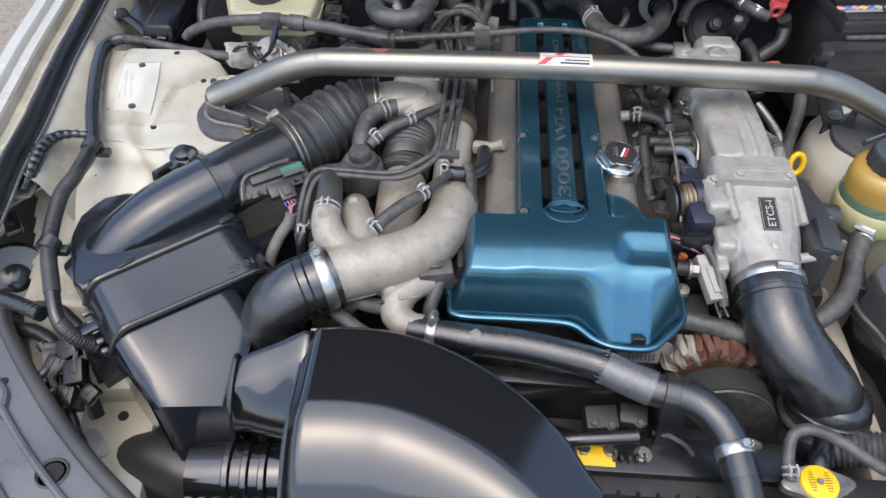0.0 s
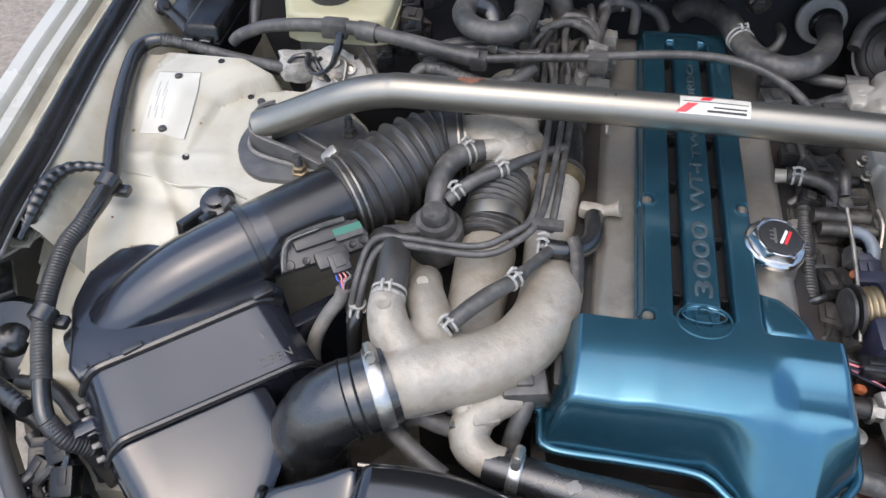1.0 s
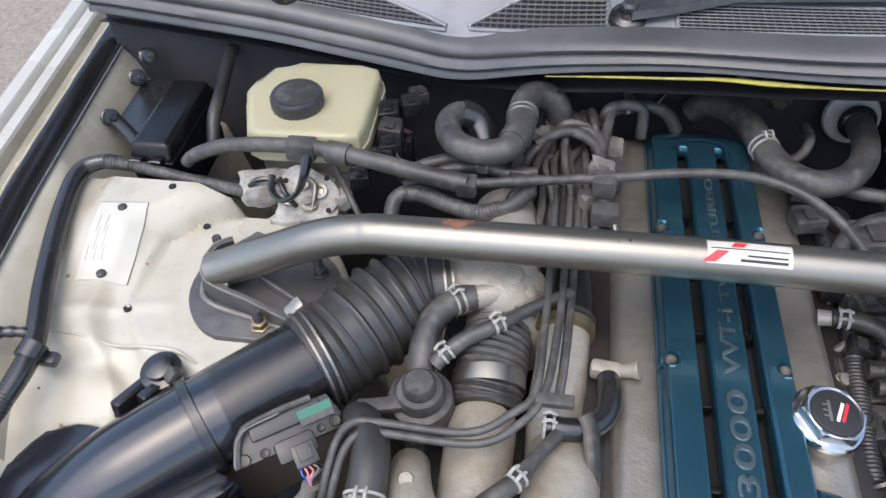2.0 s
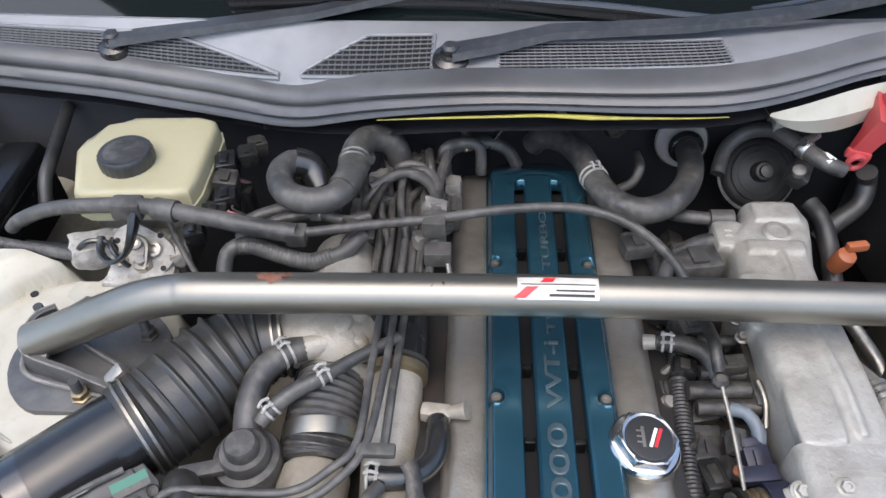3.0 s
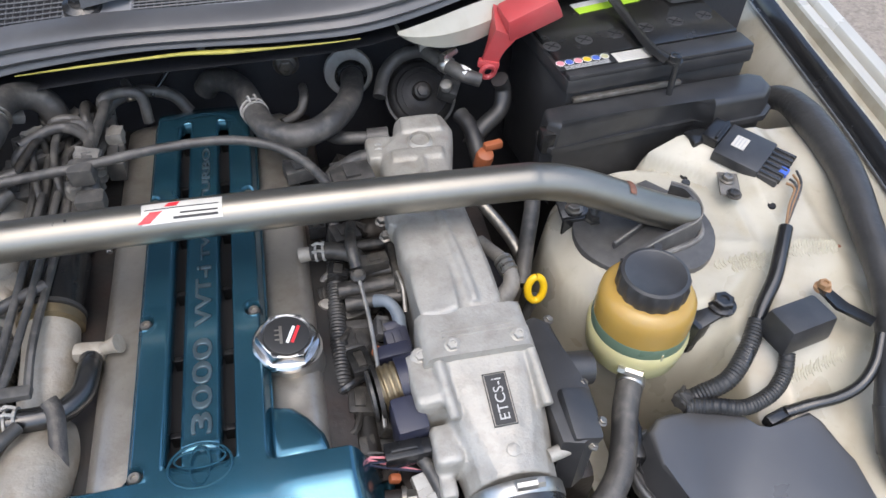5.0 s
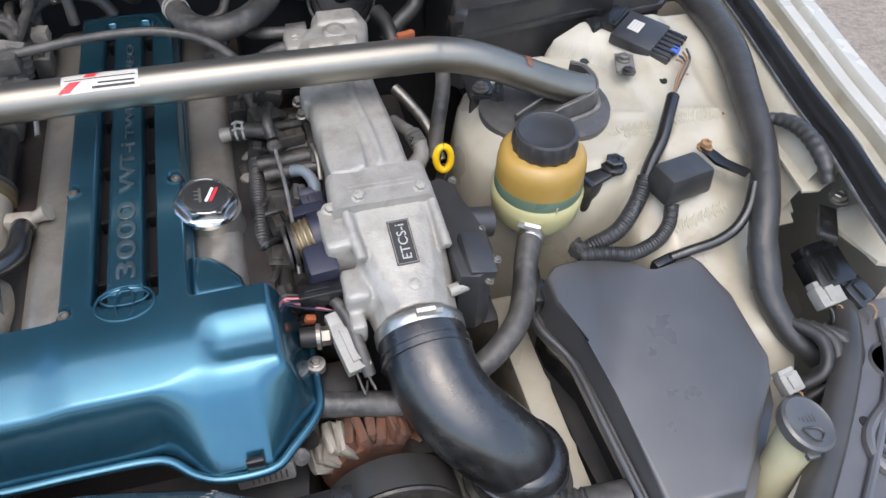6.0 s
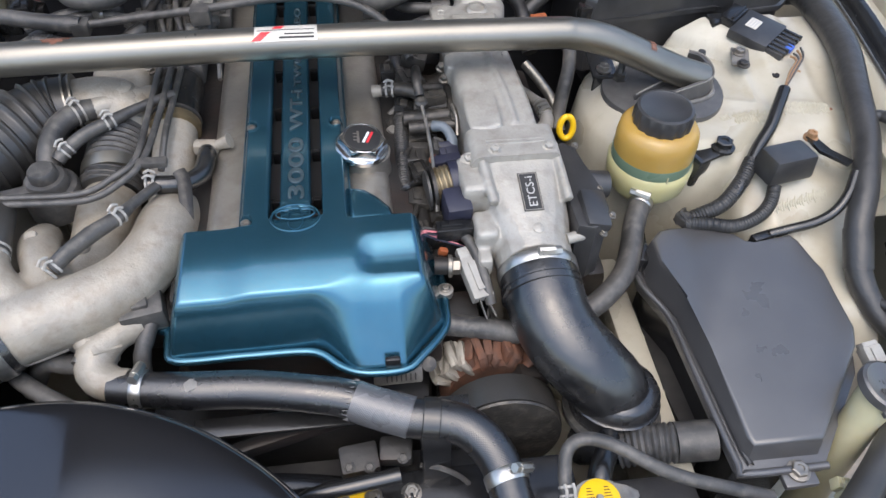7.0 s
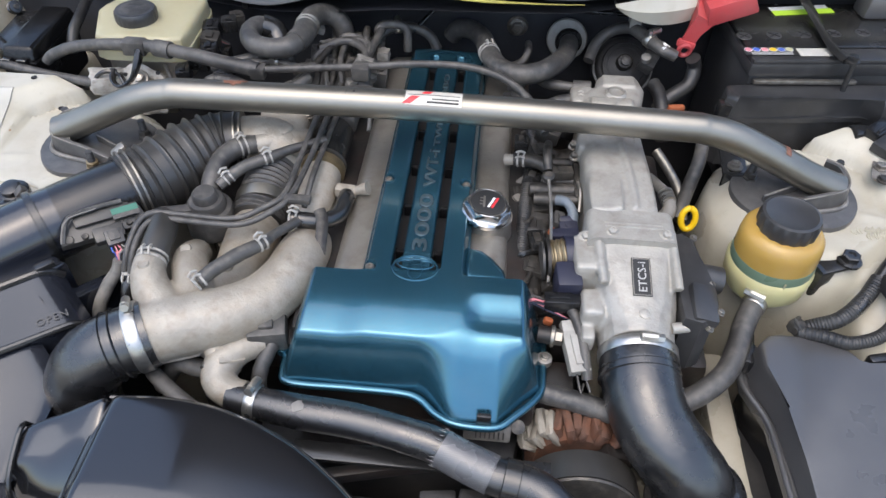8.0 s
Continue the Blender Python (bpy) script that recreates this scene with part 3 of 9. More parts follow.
        sec2.append([(s * (x0 + dx), float(y), z + dz) for dx, z in ((-0.030, 0.974), (-0.031, 0.977), (-0.028, 0.980), (-0.024, 0.979), (-0.021, 0.9785), (-0.0185, 0.985), (-0.013, 0.992), (-0.006, 0.9935), (-0.001, 0.989), (0.0008, 0.980), (0.0, 0.975))])
    part("bulb", bm_loft(sec2), "rubber", ws, angle=50)
    part("lip", bm_tube([(s * (seal_x(y) + out - 0.030), float(y), 0.977 + rail_drop(y)) for y in np.linspace(0.585, 1.32, 14)], 0.0022, 6, 0.02), "zinc", ws, "thin worn lip edge")
    # headlamp-side support panel with its bead and seal
    inner = [(0.735, 0.60), (0.695, 0.535), (0.603, 0.440), (0.525, 0.372), (0.452, 0.318), (0.40, 0.25)]
    outline = [(s * x, y) for x, y in inner] + [(s * 0.45, 0.10), (s * 0.86, 0.10), (s * 0.87, 0.60)]
    sp = thing("headlamp_support", (s * 0.65, 0.35, 0.82), "grey painted sheet metal headlamp support panel", "support panel", "headlamp supports")
    part("panel", bm_prism(outline if s < 0 else outline[::-1], 0.80, 0.846, 0.006), "support", sp)
    part("edge_seal", bm_tube([(s * x, y, 0.853) for x, y in inner[:5]], 0.009 if s < 0 else 0.0155, 12, flat=0.7), "bellow", sp, "black rubber edge seal")
    bead = [(s * 0.715, 0.485, 0.848), (s * 0.666, 0.456, 0.848), (s * 0.655, 0.425, 0.848), (s * 0.667, 0.397, 0.848), (s * 0.625, 0.345, 0.848), (s * 0.55, 0.28, 0.848)]
    part("bead", bm_tube(bead, 0.006, 8), "support", sp)
    for bx, by in ((0.681, 0.442), (0.70, 0.36), (0.80, 0.50)):
        bolt(sp, (s * bx, by, 0.847), 0.008, 0.007, material="support")
    part("edge_fold", bm_tube([(s * (x + 0.030), y - 0.030, 0.850) for x, y in inner[:5]], 0.0045, 8), "support", sp)
    for bx, by, br in ((0.681, 0.442, 0.0145), (0.681, 0.442, 0.021), (0.745, 0.520, 0.026), (0.561, 0.356, 0.019)):
        part("pressed_ring", bm_lathe([(br - 0.004, 0.0), (br - 0.002, 0.004), (br, 0.0)], (s * bx, by, 0.846), seg=28), "support", sp)
    part("pressing", bm_box((0.075, 0.012, 0.006), (s * 0.665, 0.345, 0.847), 0.002, (0, 0, 40 * s)), "support", sp)
    # flat dark discs paint the shade of drain holes on the closed panel
    for bx, by, br in ((0.671, 0.468, 0.0055), (0.561, 0.356, 0.0125)):
        part("drain_hole", bm_lathe([(br, 0), (br, 0.001), (br * 0.7, 0.0015)], (s * bx, by, 0.846), seg=20), "gap", sp)

for s, runs in ((1, (((0.540, 0.840), (0.560, 0.845), (0.625, 0.849), (0.690, 0.845)), ((0.556, 0.8335), (0.590, 0.838), (0.626, 0.8395), (0.688, 0.836)), ((0.572, 0.716), (0.610, 0.722), (0.648, 0.730)))), (-1, ())):
    host = bpy.data.objects["inner_fender_" + ("right" if s > 0 else "left")]
    for run in runs:
        line = spline([(x, y, 0.0) for x, y in run], 0.0032)
        strokes = []
        for i, q in enumerate(line[1:-1]):
            d = (line[i + 2] - line[i]).normalized()
            w = 0.0050 + 0.0022 * math.sin(i * 2.3)
            a, b = q + Vector((-d.y, d.x, 0)) * w + d * 0.003, q - Vector((-d.y, d.x, 0)) * w
            strokes.append(bm_tube([(s * e.x, e.y, apron_z(e.x, e.y) + 0.0003) for e in (a, q, b)], [0.0008, 0.0017, 0.0008], 6, 0.02, flat=0.7))
        part("seam_sealer", join(*strokes), "sealer", host, "brushed seam sealer")
    if s < 0:
        part("seam_sealer", bm_tube([(-x, y, apron_z(x, y) + 0.0002) for x, y in ((0.662, 0.824), (0.630, 0.8225), (0.595, 0.820), (0.560, 0.819), (0.525, 0.817), (0.500, 0.806))], [0.0010, 0.0016, 0.0018, 0.0020, 0.0030, 0.0012], 8, flat=1.5), "white", host, "smooth painted seam")
    for k in range(6):
        x, y = (0.600, 0.640, 0.675, 0.655, 0.620, 0.690, 0.585, 0.660, 0.635)[k], (0.93, 0.98, 0.90, 0.78, 0.75, 0.83, 0.97, 0.70, 0.88)[k]
        part("rust_spot", bm_lathe([(0.0018 + 0.0006 * (k % 3), -0.0004), (0.0014, 0.0006)], (s * x, y + 0.01 * s, apron_z(x, y + 0.01 * s)), seg=8), "rustmark" if k % 2 else "brownwire", host)

bay = bm_box((1.7, 1.3, 0.02), (0, 0.75, 0.33), 0)
part("undertray", bay, "shade", None, "grimy black undertray below the engine", kind="structure")
fw = bm_box((1.60, 0.02, 0.90), (0, 1.300, 0.63), 0.004)
part("firewall", fw, "felt", None, "black insulated firewall", kind="structure")
front = bm_box((1.1, 0.05, 0.52), (0, 0.24, 0.58), 0.006)
part("front_panel", front, "shade", None, "black panel in front of the radiator", kind="structure")

# open hood above, hinged at the cowl
hood = thing("hood", (0, 1.48, 1.28), "open hood with dark insulation pad underneath", "hood")
hb = bm_box((1.60, 1.25, 0.03), (0, -0.625, 0), 0.01)
bmesh.ops.transform(hb, matrix=pose(0, 1.47, 1.27, -78, 0, 0), verts=hb.verts)
part("panel", hb, "hood", hood)

# ---- cowl, windscreen, wipers ----
CX = [-0.80, -0.55, -0.42, -0.30, -0.19, -0.08, 0.10, 0.20, 0.28, 0.35, 0.45, 0.60, 0.80]
CY = [1.275, 1.270, 1.255, 1.225, 1.185, 1.165, 1.155, 1.150, 1.170, 1.200, 1.225, 1.245, 1.255]
CZ = [1.050, 1.025, 1.012, 1.015, 1.040, 1.062, 1.072, 1.080, 1.088, 1.094, 1.100, 1.105, 1.105]


def eased(x, xs, ys, w=0.035):
    """Interpolation with its corners rounded."""
    return float(sum(np.interp(x + w * k / 4, xs, ys) for k in range(-4, 5)) / 9)


def cowl_line(x, dy=0.0, dz=0.0):
    return Vector((x, eased(x, CX, CY) + dy, eased(x, CX, CZ) + dz))


cs = thing("cowl_seal", (0, 1.16, 1.05), "weathered grey rubber seal along the cowl edge", "seal")
SX = [-0.80, -0.40, -0.30, -0.19, -0.02, 0.10, 0.22, 0.35, 0.50, 0.80]
ST = [0.044, 0.044, 0.033, 0.044, 0.038, 0.034, 0.034, 0.030, 0.027, 0.027]
SB = [-0.012, -0.016, -0.020, 0.002, 0.005, -0.002, -0.007, -0.006, -0.012, -0.012]
ribbed = ((0.0, 0.016), (0.03, 0.004), (0.12, -0.008), (0.22, -0.012), (0.34, -0.010), (0.40, -0.006), (0.47, -0.012), (0.58, -0.016), (0.68, -0.013), (0.73, -0.007), (0.80, -0.012), (0.90, -0.013), (0.97, -0.006), (1.0, 0.006))
band = []
for x in np.linspace(-0.80, 0.80, 110):
    zt, zb = eased(x, SX, ST), eased(x, SX, SB)
    band.append([cowl_line(float(x), dy, zt + (zb - zt) * f) for f, dy in ribbed] + [cowl_line(float(x), 0.022, zb), cowl_line(float(x), 0.024, zt)])
part("band", bm_loft(band), "seal", cs, angle=60)
part("lower_lip", bm_tube([cowl_line(float(x), 0.003, float(np.interp(x, SX, SB)) - 0.0012) for x in np.linspace(-0.79, 0.79, 60)], 0.0024, 8, 0.02), "rubber", cs, "thin black lower lip")
for x in (-0.34, 0.02, 0.38):
    part("clip", bm_box((0.010, 0.006, 0.012), cowl_line(x, -0.004, float(np.interp(x, SX, SB)) - 0.003), 0.002), "rubber", cs, "small black retaining clip")
cw = thing("cowl_vent", (0, 1.25, 1.08), "faded grey plastic cowl vent cover with air grilles", "cowl vent")
secs = []
for x in np.linspace(-0.80, 0.80, 60):
    p = cowl_line(float(x))
    back = Vector((x, 1.294 + 0.03 * (x / 0.8) ** 2, 1.100))
    secs.append([p + Vector((0, 0.020, 0.002)), p + Vector((0, 0.002, 0.028)), p.lerp(back, 0.25) + Vector((0, 0, 0.024)), p.lerp(back, 0.6) + Vector((0, 0, 0.014)), back, back + Vector((0, 0.02, -0.006)), back + Vector((0, 0.02, -0.05))])
part("panel", bm_loft(secs, False, False), "cowl", cw)


def cowl_skin(x, f, lift=0.0):
    """A point of the cowl panel: f from the seal (0) to the glass (1)."""
    p = cowl_line(float(x))
    back = Vector((x, 1.294 + 0.03 * (x / 0.8) ** 2, 1.100))
    return p.lerp(back, f) + Vector((0, 0, float(np.interp(f, [0, 0.25, 0.6, 1], [0.028, 0.024, 0.014, 0.0])) + lift))


# slats stand over near-black sheets that paint the recess shade; lo and hi give each grille's lower and upper edge
GRILLES = ((-0.80, -0.315, lambda x: 0.16, lambda x: 0.16 + 0.55 * min(1.0, (-0.300 - x) / 0.16) if x < -0.30 else 0.2),
           (-0.285, -0.125, lambda x: 0.20, lambda x: 0.22 + 0.56 * min(1.0, (x + 0.290) / 0.085)),
           (-0.050, 0.205, lambda x: 0.20, lambda x: 0.62))
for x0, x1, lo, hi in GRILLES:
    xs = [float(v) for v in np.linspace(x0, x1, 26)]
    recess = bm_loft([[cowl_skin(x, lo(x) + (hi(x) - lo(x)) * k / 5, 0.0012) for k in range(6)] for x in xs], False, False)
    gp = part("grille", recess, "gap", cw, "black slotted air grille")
    rim_line = [cowl_skin(x, lo(x), 0.001) for x in xs] + [cowl_skin(x, hi(x), 0.001) for x in xs[::-1]] + [cowl_skin(xs[0], lo(xs[0]), 0.001)]
    part("rim", bm_tube(rim_line, 0.0028, 6, smooth_path=False), "cowl", gp)
    top = max(hi(x) for x in xs)
    for k in range(9):
        f = 0.17 + (top - 0.17) * (k + 0.5) / 9
        run = [cowl_skin(x, f, 0.0028) for x in xs if lo(x) < f < hi(x)]
        if len(run) > 2:
            part("slat", bm_tube(run, 0.0011, 5, 0.05), "seal", gp)
    ribs = []
    for x in np.arange(x0 + 0.008, x1, 0.0085):
        if hi(x) - lo(x) > 0.05:
            ribs.append(bm_tube([cowl_skin(x, lo(x), 0.0020), cowl_skin(x, hi(x), 0.0020)], 0.0008, 5, 0.05))
    part("rib", join(*ribs), "seal", gp)

ws_secs = []
for x in np.linspace(-0.82, 0.82, 30):
    y0 = 1.302 + 0.03 * (x / 0.8) ** 2
    ws_secs.append([(x, y0, 1.096), (x, y0 + 0.45, 1.34), (x, y0 + 0.456, 1.332), (x, y0 + 0.006, 1.088)])
part("windscreen", bm_loft(ws_secs), "glass", None, "dark tinted windscreen glass", kind="structure")


def wiper(pivot, arm, blade):
    w = thing("wiper", pivot, "black painted wiper arm lying on the cowl", "wiper", "windscreen wipers")
    pv = Vector(pivot)
    part("pivot", bm_lathe([(0.020, -0.03), (0.0215, -0.006), (0.020, 0.002), (0.013, 0.005), (0.012, 0.007), (0.007, 0.008), (0.007, 0.012)], pv, (0, -0.25, 1)), "rubber", w)
    path = [Vector(q) for q in arm]
    secs = []
    for i, q in enumerate(path):
        t = (path[min(i + 1, len(path) - 1)] - path[max(i - 1, 0)]).normalized()
        n = t.cross(Vector((0, 0, 1))).normalized()
        wd = 0.0165 * (1 - 0.45 * i / (len(path) - 1))
        secs.append([q - n * wd, q - n * wd * 0.8 + Vector((0, 0, 0.008)), q + n * wd * 0.8 + Vector((0, 0, 0.008)), q + n * wd])
    part("arm", bm_loft(secs), "wiper", w)
    part("arm_nut", bm_lathe([(0.010, 0), (0.010, 0.006), (0.006, 0.009)], pv + Vector((0, 0, 0.010)), (0, -0.25, 1), 6), "wiper", w)
    bl = part("blade_frame", bm_tube(blade, 0.0042, 6, 0.03, flat=1.2), "rubber", w)
    part("blade_rubber", bm_tube([Vector(q) + Vector((0, 0.008, -0.012)) for q in blade], 0.004, 6, 0.03, flat=2.0), "rubber", bl)
    mid = [Vector(q) + Vector((0, -0.002, 0.008)) for q in blade[1:-1]]
    part("bridge", bm_tube(mid, 0.0032, 6, 0.03), "wiper", bl)


wiper((-0.104, 1.212, 1.100), [(-0.104, 1.212, 1.104), (-0.05, 1.224, 1.108), (0.01, 1.242, 1.113), (0.17, 1.252, 1.116), (0.30, 1.272, 1.122), (0.42, 1.300, 1.132)],
      [(-0.385, 1.315, 1.122), (-0.10, 1.315, 1.124), (0.05, 1.298, 1.122), (0.207, 1.272, 1.116)])
wiper((-0.53, 1.285, 1.075), [(-0.53, 1.285, 1.080), (-0.45, 1.292, 1.088), (-0.28, 1.305, 1.104), (-0.13, 1.33, 1.125), (0.05, 1.38, 1.155)],
      [(0.245, 1.285, 1.120), (0.38, 1.31, 1.130), (0.52, 1.34, 1.145), (0.70, 1.36, 1.150)])
sl = thing("sealant_bead", (0.05, 1.17, 1.04), "yellow sealant line under the cowl seal", "sealant")
part("bead", bm_tube([cowl_line(x, -0.008, dz) for x, dz in ((-0.19, -0.002), (-0.12, -0.003), (-0.05, -0.004), (0.0, -0.003), (0.05, -0.006), (0.1, -0.008), (0.16, -0.010), (0.20, -0.012))], [0.0008, 0.0014, 0.0016, 0.0022, 0.0030, 0.0016, 0.0010, 0.0006], 7), "sealant", sl)
under = [[cowl_line(float(x), -0.004, -0.026), cowl_line(float(x), 0.03, -0.034), (x, 1.292, float(np.interp(x, CX, CZ)) - 0.04), (x, 1.292, 0.97)] for x in np.linspace(-0.80, 0.80, 50)]
part("cowl_underside", bm_loft(under, False, False), "felt", None, "black underside of the cowl", kind="structure")
# white cowl corner behind the battery
cc = []
for x in np.linspace(0.245, 0.435, 24):
    d = 0.62 * max(0.0, math.sin(math.pi * (x - 0.245) / 0.20)) ** 0.8
    cc.append([cowl_line(float(x), -0.012, -0.014), cowl_line(float(x), -0.012 - 0.022 * d, -0.018 - 0.030 * d), cowl_line(float(x), -0.010 - 0.016 * d, -0.018 - 0.070 * d), cowl_line(float(x), 0.03, -0.022 - 0.095 * d)])
cc += [[cowl_line(float(x), -0.010, -0.018), cowl_line(float(x), -0.008, -0.035), cowl_line(float(x), 0.012, -0.050), cowl_line(float(x), 0.04, -0.055)] for x in np.linspace(0.44, 0.80, 14)]
part("cowl_corner", bm_loft(cc, False, False), "white", None, "cream painted cowl corner", kind="structure")

# ---- engine ----
eb = thing("engine_block", (0, 0.9, 0.36), "oily dark engine castings below the covers", "engine")
part("cylinder_head", bm_box((0.27, 0.60, 0.10), (0, 0.93, 0.865), 0.012), "block", eb)
part("block", bm_box((0.30, 0.62, 0.46), (0, 0.91, 0.58), 0.02), "block", eb)
part("timing_case", bm_box((0.27, 0.05, 0.30), (0.005, 0.625, 0.72), 0.012), "block", eb)
part("front_case", bm_prism([(-0.170, 0.560), (-0.150, 0.535), (0.060, 0.530), (0.130, 0.545), (0.140, 0.600), (-0.170, 0.610)], 0.56, 0.800, 0.010), "shade", eb, "dark timing belt case")
part("exhaust_side", bm_box((0.16, 0.44, 0.20), (-0.20, 0.86, 0.76), 0.03), "block", eb)
part("intake_side", bm_box((0.10, 0.42, 0.16), (0.165, 0.90, 0.80), 0.02), "block", eb)
part("gearbox_tunnel", bm_box((0.5, 0.2, 0.3), (0, 1.2, 0.60), 0.03), "block", eb)


def cam_cover(x0, x1, label, dip):
    c = thing("cam_cover", ((x0 + x1) / 2, 0.95, 0.88), label, "cam cover", "cam covers")
    secs = []
    w = x1 - x0
    for y in np.linspace(0.665, 1.235, 40):
        e = 0.010 * (1 - sstep(0.665, 0.70, y)) + 0.02 * sstep(1.20, 1.235, y)
        prof = [(0, 0.845), (0.0, 0.902), (0.03, 0.914), (0.10, 0.924), (0.28, 0.930), (0.72, 0.932), (0.90, 0.926), (0.97, 0.916), (1.0, 0.902), (1.0, 0.845)]
        secs.append([(x0 + w * f, y, z - e * (z > 0.9)) for f, z in prof])
    part("casting", bm_loft(secs), "castdark", c)
    part("gasket_rail", bm_box((w + 0.016, 0.575, 0.010), ((x0 + x1) / 2, 0.95, 0.870), 0.003), "block", c)
    for y in np.linspace(0.72, 1.20, 6):
        bolt(c, (dip, float(y), 0.881), 0.005, 0.007)
    return c


cam_cover(-0.103, -0.048, "grey cast exhaust cam cover with stains", -0.106)
cr = cam_cover(0.052, 0.110, "grey cast intake cam cover with stains", 0.113)
part("filler_neck", bm_lathe([(0.033, -0.05), (0.031, -0.01), (0.026, 0.010), (0.026, 0.022)], (0.084, 0.812, 0.925), (0.12, -0.05, 1)), "castdark", cr)

ec = thing("engine_cover", (0, 0.9, 0.87), "teal metallic engine cover over the cylinder head", "engine cover")


def lip_y(x):
    if x < 0.105:
        return 0.588 - 0.034 * sstep(0.012, 0.062, x)
    return 0.554 + 0.046 * min(1.0, (x - 0.105) / 0.045)


def front_z(x, y):
    top = 0.957 - 0.0115 * max(0.0, (0.690 - y) / 0.080) ** 2.6 - 0.0035 * sstep(0.040, 0.078, -x)
    wing = sstep(0.056, 0.084, x)
    ridge = sstep(0.640, 0.670, y)
    top += wing * (0.001 * ridge - 0.0055 * (1 - ridge) * sstep(0.600, 0.636, y))
    crest = 0.606 + 0.006 * sstep(0.03, 0.08, x)
    ly = lip_y(x)
    face = 0.876 + 0.072 * (y - ly) / (crest - ly)
    left = 0.874 + (x + 0.1365) * 4.2
    right = 0.874 + (0.1525 - x) * 3.8
    z = smin(smin(top, face, 0.014), smin(left, right, 0.010), 0.032)
    return max(z, 0.872)


bm = bm_field([float(v) for v in np.linspace(-0.137, 0.153, 146)], [float(v) for v in np.linspace(0.550, 0.6905, 80)], front_z, 0.006,
              lambda x, y: y > lip_y(x) - 0.001)
part("front_cover", bm, "teal", ec, angle=70)
edge = [(-0.134, 0.692, 0.873), (-0.1395, 0.64, 0.873), (-0.139, 0.603, 0.873), (-0.128, 0.585, 0.873), (-0.06, 0.584, 0.873), (-0.002, 0.583, 0.873), (0.020, 0.577, 0.873), (0.040, 0.560, 0.872), (0.064, 0.550, 0.872), (0.105, 0.550, 0.872), (0.124, 0.564, 0.873), (0.151, 0.594, 0.873), (0.156, 0.62, 0.874), (0.156, 0.690, 0.876)]
part("rim", bm_tube(edge, 0.0046, 10, 0.005), "teal", ec)
back_step = [[(x, 0.6905, front_z(x, 0.6905)), (x, 0.6930, front_z(x, 0.6905) - 0.003), (x, 0.6935, 0.875)] for x in np.linspace(-0.130, -0.060, 18)]
part("rear_step", bm_loft(back_step, False, False), "teal", ec)
wing_step = [[(x, 0.6905, front_z(x, 0.6905)), (x, 0.6930, front_z(x, 0.6905) - 0.003), (x, 0.6935, 0.875)] for x in np.linspace(0.062, 0.145, 18)]
part("rear_step", bm_loft(wing_step, False, False), "teal", ec)
# shoulder beside the filler neck
sh = [(0.056, 0.690), (0.112, 0.690), (0.108, 0.712), (0.094, 0.735), (0.078, 0.748), (0.056, 0.752)]
part("shoulder", bm_prism(sh, 0.90, 0.950, 0.010, 0.004, 3), "teal", ec)


SLOTS = (-0.0205, 0.0245)


def coil_z(x, y):
    z = 0.957 - 0.048 * sstep(1.178, 1.275, y) - 0.010 * sstep(0.030, 0.062, abs(x - 0.001)) * sstep(1.19, 1.25, y)
    z -= 0.016 * sstep(0.0535, 0.0605, abs(x - 0.001)) * sstep(0.690, 0.706, y) + 0.0045 * sstep(0.0535, 0.0605, -x) * (1 - sstep(0.690, 0.706, y))
    for sx in SLOTS:
        inside = sstep(0.698, 0.702, y) * (1 - sstep(1.168, 1.172, y))
        z += (0.0008 * math.exp(-((abs(x - sx) - 0.0082) / 0.0010) ** 2) - 0.0022 * (1 - sstep(0.0058, 0.0074, abs(x - sx)))) * inside
    strip = (1 - sstep(0.0140, 0.0150, abs(x - 0.002))) * sstep(0.719, 0.722, y) * (1 - sstep(1.170, 1.176, y))
    z -= 0.0018 * strip * (1 - (1 - sstep(0.0125, 0.0140, abs(x - 0.002))) * 0.6)
    arch = math.hypot((x - 0.002) / 0.030, (y - 1.165) / 0.022)
    if y > 1.165:
        z -= 0.003 * math.exp(-((arch - 1.0) / 0.10) ** 2)
    # shallow dish round the badge
    z -= 0.0035 * (1 - sstep(0.70, 1.05, math.hypot((x - 0.002) / 0.027, (y - 0.697) / 0.021)))
    for bx, by in ((-0.0505, 0.697), (-0.0505, 0.856), (-0.0505, 1.029), (0.0505, 0.856), (0.0505, 1.029)):
        d = math.hypot(x - bx, y - by)
        z -= 0.009 * (1 - sstep(0.0066, 0.0080, d)) - 0.0008 * math.exp(-((d - 0.0092) / 0.0012) ** 2)
    return z


cols = sorted(set([round(float(v), 5) for v in np.linspace(-0.0600, 0.0620, 100)] + [round(sx + d, 5) for sx in SLOTS for d in (-0.0082, -0.0074, -0.0060, 0.0060, 0.0074, 0.0082)]))
bm = bm_field(cols, [float(v) for v in np.linspace(0.690, 1.264, 268)], coil_z, 0.014,
              lambda x, y: y < 1.264 - 0.020 * (abs(x - 0.001) / 0.060) ** 4 and not (0.7005 < y < 1.169 and any(abs(x - sx) < 0.0060 for sx in SLOTS)))
part("coil_cover", bm, "teal", ec, angle=60)
# near-black sheet below the slots paints the shade of the space beneath
part("slot_floor", bm_box((0.066, 0.478, 0.002), (0.002, 0.935, 0.930), 0), "gap", ec, "black sheet painted as the shade under the slots")
for y in np.linspace(0.735, 1.14, 6):
    for sx in SLOTS:
        part("coil_rib", bm_box((0.010, 0.006, 0.016), (sx, float(y), 0.9385), 0.001), "boxblack", ec)
